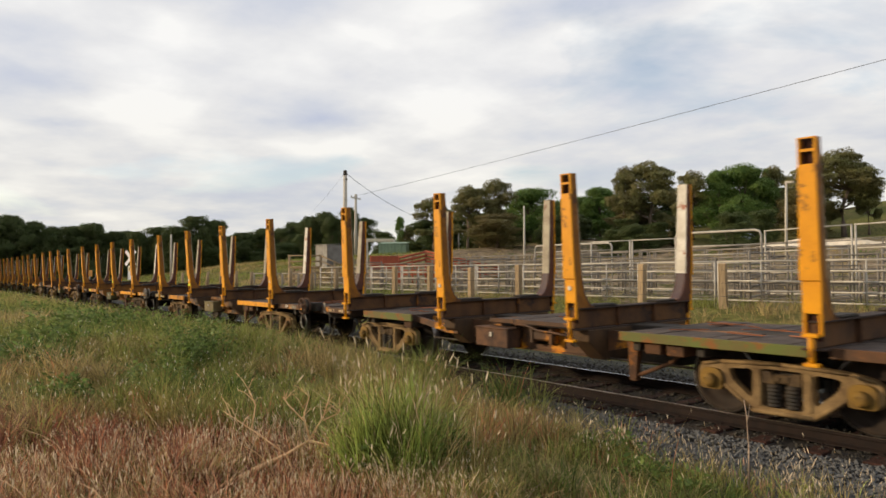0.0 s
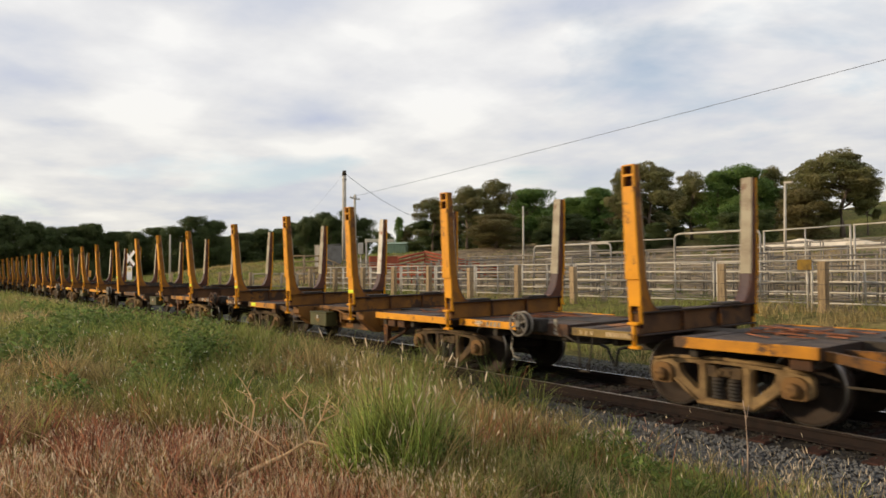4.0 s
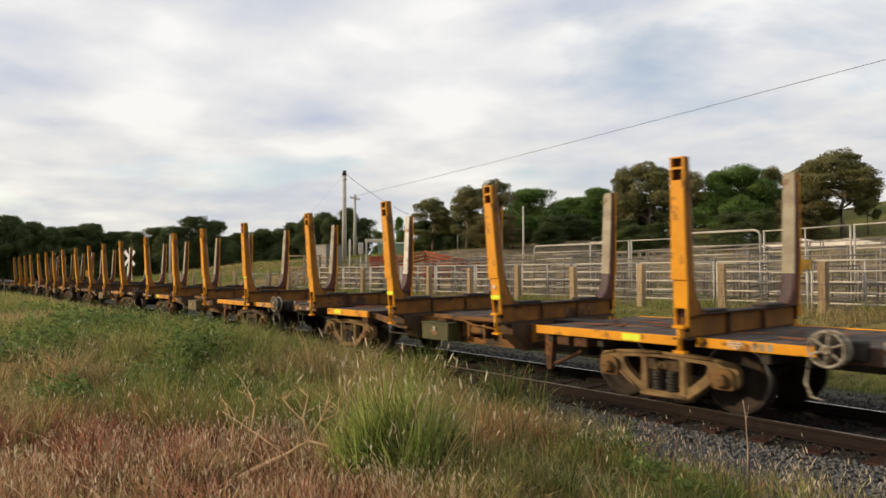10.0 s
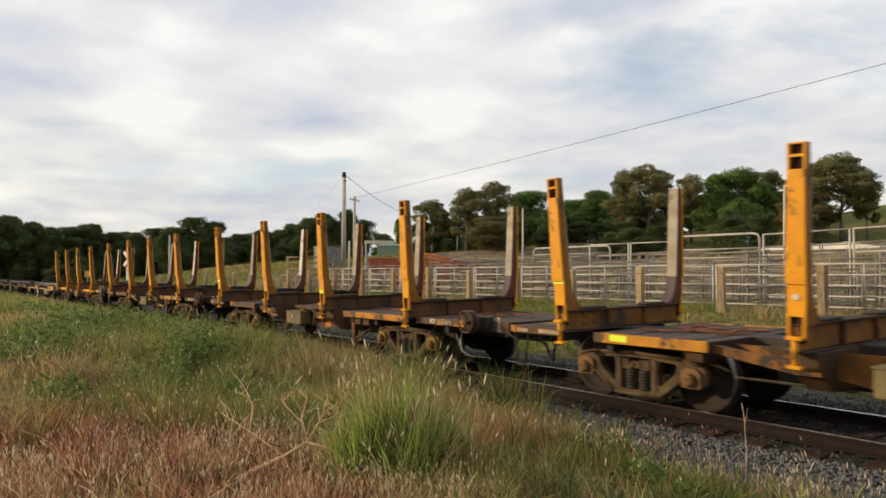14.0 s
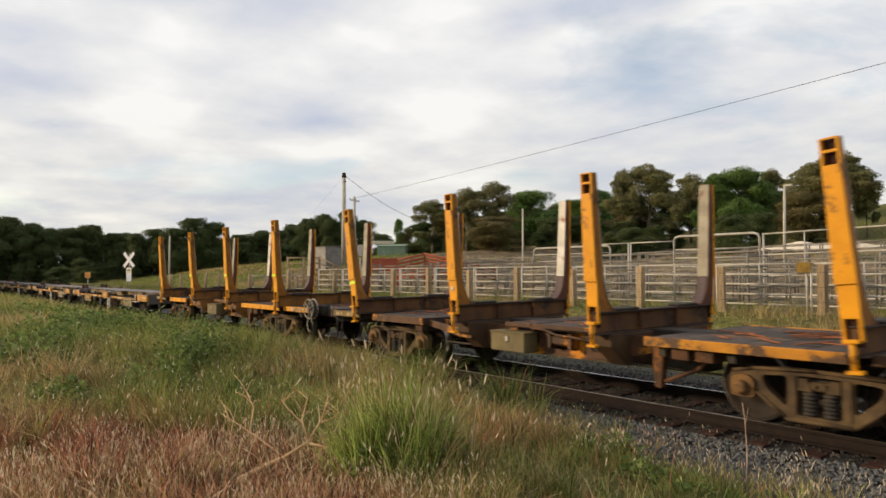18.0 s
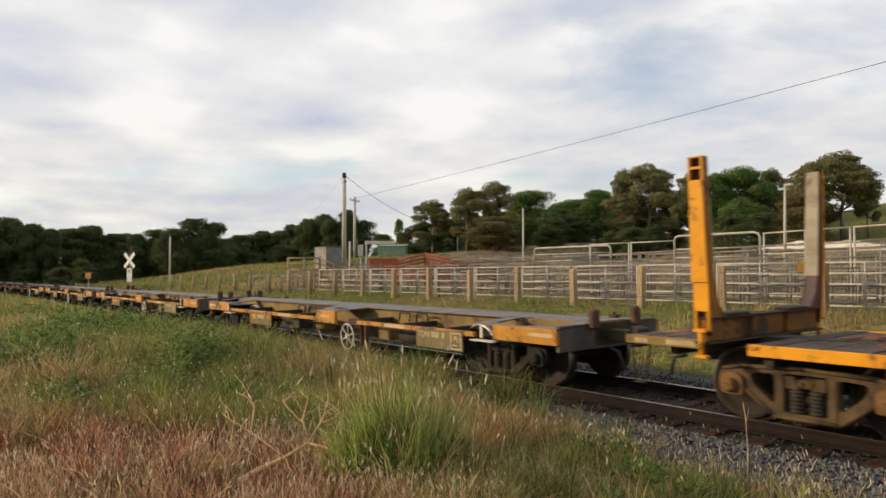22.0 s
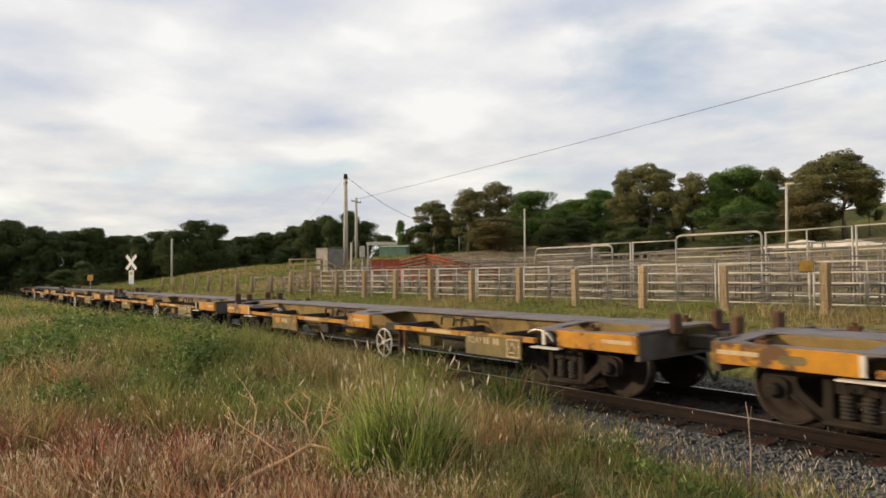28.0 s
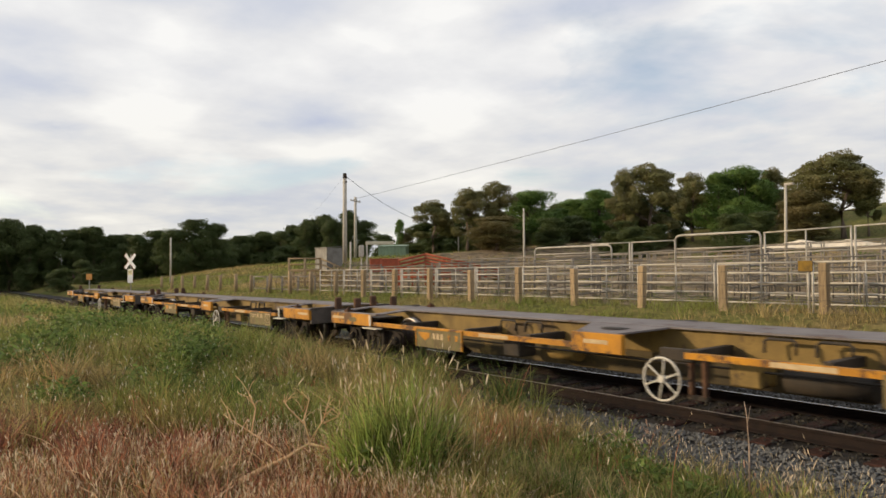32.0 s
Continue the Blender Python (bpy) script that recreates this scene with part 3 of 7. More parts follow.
STONEDARK = mat("dark_ballast_stone", (0.058, 0.053, 0.044), (0.032, 0.029, 0.024), 0.9, 0, 6, 0.5, 40, 0.3, island=0.4)
SHOULDER = mat("grey_stone_fill", (0.12, 0.118, 0.114), (0.085, 0.082, 0.078), 0.95, 0, 22, 0.6, 60, 0.9, (0.085, 0.075, 0.06), 0.2, 0.8)
SHOULDERFAR = mat("soil_mixed_stone_fill", (0.07, 0.066, 0.045), (0.042, 0.042, 0.026), 0.95, 0, 9, 0.6, 60, 0.9, (0.10, 0.095, 0.075), 0.25, 3.0)
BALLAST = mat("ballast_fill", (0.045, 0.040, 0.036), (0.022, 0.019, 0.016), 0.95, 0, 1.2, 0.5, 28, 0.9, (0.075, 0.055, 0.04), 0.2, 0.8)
make_track()


# ---- wagons: x forward from the front coupling (0) back to -length, y to the far side, z above the rail ----
def plate(bm, outline, holes, y0, y1, edge=0.008):
    """A plate in the xz plane between y0 and y1, cut out along its holes, with eased edges."""
    loops = [outline] + list(holes)
    flat = [p for lp in loops for p in lp]
    tris = tessellate_polygon([[Vector((x, z, 0)) for x, z in lp] for lp in loops])
    a = [bm.verts.new((x, y0, z)) for x, z in flat]
    b = [bm.verts.new((x, y1, z)) for x, z in flat]
    for i, j, k in tris:
        bm.faces.new((a[i], a[j], a[k])); bm.faces.new((b[k], b[j], b[i]))
    n = 0
    for lp in loops:
        for i in range(len(lp)):
            j = (i + 1) % len(lp)
            bm.faces.new((a[n + i], a[n + j], b[n + j], b[n + i]))
        n += len(lp)
    bmesh.ops.recalc_face_normals(bm, faces=bm.faces[:])
    if edge:
        sharp = [e for e in bm.edges if len(e.link_faces) == 2 and e.calc_face_angle(0) > 0.9]
        bmesh.ops.bevel(bm, geom=sharp, offset=edge, segments=1, affect="EDGES", clamp_overlap=True)


def rounded(pts, r=0.05, n=3):
    """Rounds the corners of a closed outline."""
    out = []
    for i, p in enumerate(pts):
        p, q, s = Vector(p), Vector(pts[i - 1]), Vector(pts[(i + 1) % len(pts)])
        u, v = p.lerp(q, min(0.45, r / (q - p).length)), p.lerp(s, min(0.45, r / (s - p).length))
        for k in range(n + 1):
            f = k / n
            w = u.lerp(p, f).lerp(p.lerp(v, f), f)
            out.append((w.x, w.y))
    return out


def side_frame_bm():
    """Cast side frame of a three-piece bogie seen from outside, centre at 0, from z 0.13 to 0.75."""
    half = [(0.40, 0.745), (0.74, 0.715), (0.98, 0.665), (1.045, 0.60), (1.05, 0.42), (1.0, 0.355), (0.80, 0.345), (0.70, 0.40), (0.40, 0.15), (0.31, 0.125)]
    out = half + [(-x, z) for x, z in half[::-1]]
    tri = [(0.345, 0.655), (0.655, 0.63), (0.61, 0.50), (0.36, 0.285)]
    window = [(-0.235, 0.665), (0.235, 0.665), (0.235, 0.215), (-0.235, 0.215)]
    bm = NB()
    plate(bm, rounded(out, 0.04, 2), [rounded(tri, 0.06), rounded([(-x, z) for x, z in tri[::-1]], 0.06), rounded(window, 0.03, 2)], -0.055, 0.055, 0.012)
    # raised flanges round the top chord and along the diagonals
    for sg in (-1, 1):
        for (xa, za), (xb, zb) in (((0.0, 0.735), (0.74, 0.705)), ((0.74, 0.705), (0.99, 0.655)), ((0.36, 0.16), (0.70, 0.42))):
            rod(bm, (sg * xa, -0.058, za), (sg * xb, -0.058, zb), 0.024, 6)
        prism(bm, [(sg * 0.25, 0.66), (sg * 0.33, 0.66), (sg * 0.33, 0.22), (sg * 0.25, 0.22)], -0.072, -0.05)
    rod(bm, (-0.36, -0.058, 0.155), (0.36, -0.058, 0.155), 0.028, 6)
    for v in bm.verts:
        v.co.x *= 1.045
    return bm


def coil_bm():
    bm = NB()
    prof = [(0.05, 0.22)]
    for k in range(6):
        z = 0.225 + k * 0.045
        prof += [(0.084, z), (0.09, z + 0.015), (0.084, z + 0.03), (0.060, z + 0.037)]
    lathe(bm, prof + [(0.05, 0.50)], 12, "z")
    return bm


def wheelset_meshes():
    bm = NB()
    for sg in (-1, 1):
        b2 = NB()
        y = 0.70 * sg
        prof = [(0.075, -0.10), (0.13, -0.095), (0.14, -0.045), (0.37, -0.02), (0.385, -0.066), (0.452, -0.068), (0.458, 0.045), (0.482, 0.052), (0.482, 0.07), (0.40, 0.072), (0.385, 0.03), (0.14, 0.02), (0.13, 0.08), (0.075, 0.085)]
        lathe(b2, [(r, y - h * sg) for r, h in prof], 32)
        me = bpy.data.meshes.new("tmp"); b2.to_mesh(me); b2.free()
        bm.from_mesh(me); bpy.data.meshes.remove(me)
    rod(bm, (0, -0.98, 0), (0, 0.98, 0), 0.075, 12)
    wheels = mesh_of(bm, "wheelset", WHEEL)
    bm = NB()
    lathe(bm, [(0.435, -0.0705), (0.452, -0.0705), (0.4595, -0.06), (0.4595, 0.05), (0.455, 0.055)], 32, caps=False)
    tread = mesh_of(bm, "wheel_tread", TREAD)
    return wheels, tread


WHEELS, TREADS = wheelset_meshes()
SIDEFRAME = mesh_of(side_frame_bm(), "side_frame", BOGIE)
COILS = mesh_of(coil_bm(), "coil_spring", DARK)
BASE = 1.80


def axle_box_mesh():
    """Bearing housing with a bolted round end cap, facing -y."""
    bm = NB()
    plate(bm, rounded([(-0.15, -0.11), (0.15, -0.11), (0.15, 0.10), (0.08, 0.155), (-0.08, 0.155), (-0.15, 0.10)], 0.05), [], -0.06, 0.06, 0.015)
    turned = NB()
    lathe(turned, [(0.03, -0.135), (0.075, -0.125), (0.088, -0.10), (0.09, -0.05)], 14)
    for k in range(3):
        a = 2.1 * k + 0.5
        rod(turned, (0.055 * math.cos(a), -0.15, 0.055 * math.sin(a)), (0.055 * math.cos(a), -0.12, 0.055 * math.sin(a)), 0.014, 6)
    me = bpy.data.meshes.new("tmp"); turned.to_mesh(me); turned.free()
    bm.from_mesh(me); bpy.data.meshes.remove(me)
    return mesh_of(bm, "axle_box", YELLOW)


def bolster_end_mesh():
    """End of the bogie bolster in the frame's window, with its wedge blocks and gib pins."""
    bm = NB()
    box(bm, -0.21, 0.21, -0.05, 0.05, 0.505, 0.61); bevelled(bm, 0.018)
    for k in (-1, 1):
        prism(bm, [(k * 0.23, 0.64), (k * 0.13, 0.64), (k * 0.08, 0.50), (k * 0.23, 0.50)], -0.068, 0.04)
        rod(bm, (k * 0.06, -0.075, 0.565), (k * 0.06, 0.0, 0.565), 0.03, 8)
    return mesh_of(bm, "bolster_end", BOGIE)


def repainted(me, material):
    m = me.copy()
    m.materials[0] = material
    return m


AXLEBOX = axle_box_mesh()
AXLEBOX_BROWN, AXLEBOX_DARK = repainted(AXLEBOX, BOXBROWN), repainted(AXLEBOX, BOGIEDARK)
SIDEFRAME_DARK, SIDEFRAME_PALE = repainted(SIDEFRAME, BOGIEDARK), repainted(SIDEFRAME, BOGIEPALE)
BOLSTEREND = bolster_end_mesh()
BOLSTEREND_DARK = repainted(BOLSTEREND, BOGIEDARK)


def add_bogie(parent, x, frame_mesh, box_mesh, box_label, end_mesh, label):
    bm = NB()
    box(bm, -0.2, 0.2, -0.93, 0.93, 0.40, 0.66); bevelled(bm, 0.03)
    rod(bm, (0, 0, 0.62), (0, 0, 0.82), 0.22, 16)
    for sg in (-1, 1):
        rod(bm, (sg * 0.40, -0.9, 0.4), (sg * 0.40, 0.9, 0.4), 0.045, 8)
        for y in (-0.7, 0.7):
            box(bm, sg * 0.38 - 0.04, sg * 0.38 + 0.04, y - 0.05, y + 0.05, 0.28, 0.56)
    bogie = part("bogie", bm, DARK, parent, label, pose(x, 0, 0))
    for sg in (-1, 1):
        turn = 0 if sg < 0 else 180
        part("side_frame", frame_mesh, None, bogie, at=pose(0, 0.99 * sg, 0, 0, 0, turn))
        part("bolster_end", end_mesh, None, bogie, at=pose(0, 0.99 * sg, 0, 0, 0, turn))
        for dx in (-0.115, 0.115):
            part("coil_spring", COILS, None, bogie, at=pose(dx, 0.99 * sg, 0))
        for e in (-1, 1):
            part("axle_box", box_mesh, None, bogie, box_label, at=pose(e * BASE / 2, sg * 1.03, 0.46, 0, 0, turn))
    for e in (-1, 1):
        part("wheelset", WHEELS, None, bogie, at=pose(e * BASE / 2, 0, 0.46))
        for sg in (-1, 1):
            part("wheel_tread", TREADS, None, bogie, at=pose(e * BASE / 2, sg * 0.70, 0.46, 0, 0, 0 if sg < 0 else 180))
    return bogie


def coupler_bm(x, sg):
    bm = NB()
    box(bm, min(x, x - sg * 0.75), max(x, x - sg * 0.75), -0.09, 0.09, 0.72, 0.92)
    prism(bm, [(x - sg * 0.1, 0.66), (x + sg * 0.06, 0.68), (x + sg * 0.08, 0.96), (x - sg * 0.1, 1.0)], -0.16, 0.12)
    bevelled(bm, 0.015)
    return bm


def hose_bm(x, sg, y=-0.35):
    bm = NB()
    bent_rod(bm, [(x - sg * 0.3, y, 0.66), (x - sg * 0.12, y - 0.02, 0.62), (x - sg * 0.06, y - 0.01, 0.48), (x - sg * 0.03, y + 0.02, 0.38), (x + sg * 0.03, y + 0.02, 0.34)], 0.025, 8)
    return bm


def ring_bm(r, rim, y=0.0, n=28):
    bm = NB()
    rings = []
    for i in range(n):
        a = 2 * math.pi * i / n
        rings.append([bm.verts.new(((r + rim * math.cos(b)) * math.cos(a), y + rim * math.sin(b), (r + rim * math.cos(b)) * math.sin(a))) for b in [2 * math.pi * k / 6 for k in range(6)]])
    for i in range(n):
        for k in range(6):
            f = bm.faces.new((rings[i][k], rings[i][(k + 1) % 6], rings[(i + 1) % n][(k + 1) % 6], rings[(i + 1) % n][k])); f.smooth = True
    return bm


def hand_wheel(parent, x, y, z, r, rim, spokes, name="handbrake_wheel", label="white-painted spoked handbrake wheel", material=None, back=0.0):
    """Spoked wheel facing -y; back gives the depth of a second rim behind it."""
    paint = material or WHITE
    w = part(name, ring_bm(r, rim), paint, parent, label, pose(x, y, z))
    for i in range(spokes):
        a = 2 * math.pi * (i + 0.35) / spokes
        bm = NB(); rod(bm, (0, 0.015, 0), (r * math.cos(a), 0, r * math.sin(a)), rim * 0.8, 6)
        part("spoke", bm, paint, w)
    bm = NB(); rod(bm, (0, -0.03, 0), (0, 0.06, 0), 0.05, 10)
    part("hub", bm, paint, w)
    bm = NB(); rod(bm, (0, 0.04, 0), (0, 0.5, 0), 0.02, 8)
    part("spindle", bm, DARK, w)
    if back:
        part("inner_rim", ring_bm(r, rim * 1.1, back), paint, w)
        bm = NB(); lathe(bm, [(r * 0.55, back * 0.5), (r * 0.9, back * 0.55), (r * 0.9, back * 0.9), (r * 0.5, back * 0.95)], 20)
        part("drum", bm, DARK, w, "dark brake drum behind the wheel")
    return w


def bars(bm, x, y, z, w, h, n, rng):
    """Unreadable lettering as plain upright bars on a side plate facing the camera side."""
    step = w / n
    for i in range(n):
        if rng.random() < 0.15:
            continue
        box(bm, x + i * step, x + i * step + step * 0.62, y - 0.004, y, z, z + h)


def stanchion_meshes():
    """Upright of the log bolster, standing on z 0, outer face at y 0, inner side towards +y."""
    bm = NB()
    # upper plate laps over the lower one
    prism(bm, [(-0.105, 0.40), (0.105, 0.40), (0.108, 0.80), (-0.108, 0.80)], 0.006, 0.026)
    prism(bm, [(-0.118, 0.76), (0.118, 0.76), (0.105, 1.45), (0.098, 2.02), (-0.098, 2.02), (-0.105, 1.45)], -0.02, 0.006)
    bevelled(bm, 0.006)
    face = mesh_of(bm, "face_plate", ORANGE)
    bm = NB()
    prism(bm, [(-0.118, 1.0), (0.118, 1.0), (0.105, 1.45), (0.098, 2.02), (-0.098, 2.02), (-0.105, 1.45)], -0.02, 0.006)
    for sg in (-1, 1):
        box(bm, min(sg * 0.075, sg * 0.105), max(sg * 0.075, sg * 0.105), 0.0, 0.03, 0.30, 1.0)
    box(bm, -0.105, 0.105, 0.0, 0.03, 0.48, 0.52)
    bevelled(bm, 0.005)
    half_open = mesh_of(bm, "face_plate", ORANGE)
    bm = NB()
    prism(bm, [(-0.125, -0.06), (0.125, -0.06), (0.120, 0.72), (0.105, 2.30), (-0.105, 2.30), (-0.120, 0.72)], 0.0, 0.022)
    bevelled(bm, 0.005)
    solid = mesh_of(bm, "face_plate", ORANGE)
    # web plates running inwards, flared into a curved gusset at the foot
    bm = NB()
    out = [(0.02, 0.30), (0.42, 0.30), (0.42, 0.325), (0.33, 0.36), (0.26, 0.45), (0.205, 0.58), (0.17, 0.78), (0.115, 2.31), (0.02, 2.31)]
    for x in (-0.092, 0.068):
        a = [bm.verts.new((x, y, z)) for y, z in out]
        b = [bm.verts.new((x + 0.024, y, z)) for y, z in out]
        bm.faces.new(a); bm.faces.new(b[::-1])
        for i in range(len(a)):
            bm.faces.new((a[i], b[i], b[(i + 1) % len(a)], a[(i + 1) % len(a)]))
    bmesh.ops.recalc_face_normals(bm, faces=bm.faces[:])
    web = mesh_of(bm, "gusset", WEBORANGE)
    bm = NB()
    inner = out[2:7]
    for (y0, z0), (y1, z1) in zip(inner, inner[1:]):
        q = [(-0.098, y0, z0), (0.098, y0, z0), (0.098, y1, z1), (-0.098, y1, z1)]
        hi = [bm.verts.new(p) for p in q]
        lo = [bm.verts.new((x, y - 0.012, z - 0.006)) for x, y, z in q]
        bm.faces.new(hi); bm.faces.new(lo[::-1])
        for i in range(4):
            bm.faces.new((hi[i], lo[i], lo[(i + 1) % 4], hi[(i + 1) % 4]))
    bmesh.ops.recalc_face_normals(bm, faces=bm.faces[:])
    curve = mesh_of(bm, "gusset_face", PLUM)
    bm = NB()
    vs = [bm.verts.new(p) for p in ((-0.096, 0.16, 0.78), (0.096, 0.16, 0.78), (0.09, 0.105, 2.31), (-0.09, 0.105, 2.31), (-0.096, 0.178, 0.78), (0.096, 0.178, 0.78), (0.09, 0.123, 2.31), (-0.09, 0.123, 2.31))]
    for f in ((0, 1, 2, 3), (7, 6, 5, 4), (0, 4, 5, 1), (1, 5, 6, 2), (2, 6, 7, 3), (3, 7, 4, 0)):
        bm.faces.new([vs[i] for i in f])
    inner_face = mesh_of(bm, "wear_plate", PALEWORN)
    # open head: two side bars and straps in paint; a dark sheet behind paints the hollow's shade
    bm = NB()
    for sg in (-1, 1):
        box(bm, min(sg * 0.078, sg * 0.099), max(sg * 0.078, sg * 0.099), -0.012, 0.02, 2.0, 2.31)
    for za, zb in ((2.155, 2.185), (2.295, 2.312)):
        box(bm, -0.099, 0.099, -0.012, 0.02, za, zb)
    head = mesh_of(bm, "extension", ORANGE)
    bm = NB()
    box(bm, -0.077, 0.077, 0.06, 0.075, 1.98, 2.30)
    hollow = mesh_of(bm, "head_hollow", HOLLOWSHADE)
    # a second dark sheet, painted as shade in the open foot
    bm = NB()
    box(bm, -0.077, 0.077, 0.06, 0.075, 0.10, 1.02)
    foot = mesh_of(bm, "foot_hollow", HOLLOWSHADE)
    bm = NB()
    for sg in (-1, 1):
        box(bm, min(sg * 0.07, sg * 0.102), max(sg * 0.07, sg * 0.102), 0.0, 0.05, 0.16, 0.42)
    rod(bm, (0, -0.03, -0.14), (0, -0.03, 0.16), 0.034, 8)
    box(bm, -0.085, 0.085, -0.07, 0.02, 0.15, 0.19)
    box(bm, -0.085, 0.085, -0.07, 0.02, -0.17, -0.13)
    bevelled(bm, 0.006)
    clamp = mesh_of(bm, "clamp", ORANGE)
    bm = NB(); lathe(bm, [(0.034, -0.008), (0.038, 0.0)], 12)
    dot = mesh_of(bm, "reflector", WHITE)
    return {"face": face, "half": half_open, "solid": solid, "web": web, "curve": curve, "inner": inner_face, "head": head, "hollow": hollow, "foot": foot, "clamp": clamp, "dot": dot}


ST = stanchion_meshes()
# far stanchions take the darker, shaded side colour
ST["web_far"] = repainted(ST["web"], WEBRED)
ST["inner_white"] = repainted(ST["inner"], PALEWHITE)
ST_AT = (-2.88, -6.38, -9.6, -13.12)
LOG_LEN, LOG_BOGIES = 14.386, (-3.42, -12.05)
# one row a wagon: edge paint of the front deck, front end, rear deck and rear end; girder, bolsters, tool box and
# brake wheel; how far each upright leans; its tape height (0 none); which far faces are white; reflectors
LOG_CARS = [
    ("CAMO", "SILLWORN", "CAMO", "SILLWORN", "SILLWORN", "RUSTBEAM", "RUSTPOST", "RUSTPOST", (0.8, 0.7, 1.6, 2.2), (0, 0, 0, 0), (1,), (1, 2)),
    ("ORANGE", "SILLWORN", "SILLBRIGHT", "SPINE", "GIRDER", "RUSTBEAM", "SIGN", "RUSTPOST", (1.5, -0.8, -1.1, -0.4), (0, 0, 0.36, 0), (1,), (0, 2)),
    ("ORANGE", "ORANGE", "SILLBRIGHT", "SILLWORN", "GIRDER", "BEAMORANGE", "BOXGREEN", "PIPEDULL", (0, 0.5, 1.6, -1.0), (0, 0.36, 0, 0.36), (2,), (3,)),
    ("SILLBRIGHT", "SILLWORN", "SILLWORN", "SILLWORN", "SILLWORN", "RUSTBEAM", "BOXGREEN", "RUSTPOST", (-3.7, -2.7, -1.7, 1.0), (0.36, 0, 0, 0.6), (), (3,)),
    ("ORANGE", "ORANGE", "ORANGE", "SILLWORN", "GIRDER", "BEAMORANGE", "BOXGREEN", "WHITE", (1.8, -1.9, -2.2, -1.8), (0.7, 0.36, 0.36, 0), (3,), (1,)),
    ("ORANGE", "ORANGE", "SILLBRIGHT", "SILLWORN", "GIRDER", "BEAMORANGE", "SIGN", "WHITE", (-0.8, -1.6, 2.6, -1.5), (0.66, 0, 0, 0.66), (), (1, 2)),
    ("SILLBRIGHT", "SILLWORN", "SILLWORN", "SILLWORN", "SILLWORN", "RUSTBEAM", "SIGN", "RUSTPOST", (1.2, 0.4, -0.4, -0.6), (0, 0.36, 0, 0.56), (3,), (2,)),
    ("SILLBRIGHT", "SILLWORN", "SILLWORN", "SPINE", "SILLWORN", "RUSTBEAM", "SIGN", "RUSTPOST", (-4.4, 0.3, -0.6, -5.2), (0, 0, 0, 0.6), (2,), (2,)),
    ("ORANGE", "ORANGE", "ORANGE", "SPINE", "GIRDER", "BEAMORANGE", "SIGN", "WHITE", (2.3, -0.8, -0.3, 0.4), (0.76, 0.76, 0.76, 0), (2,), ())]


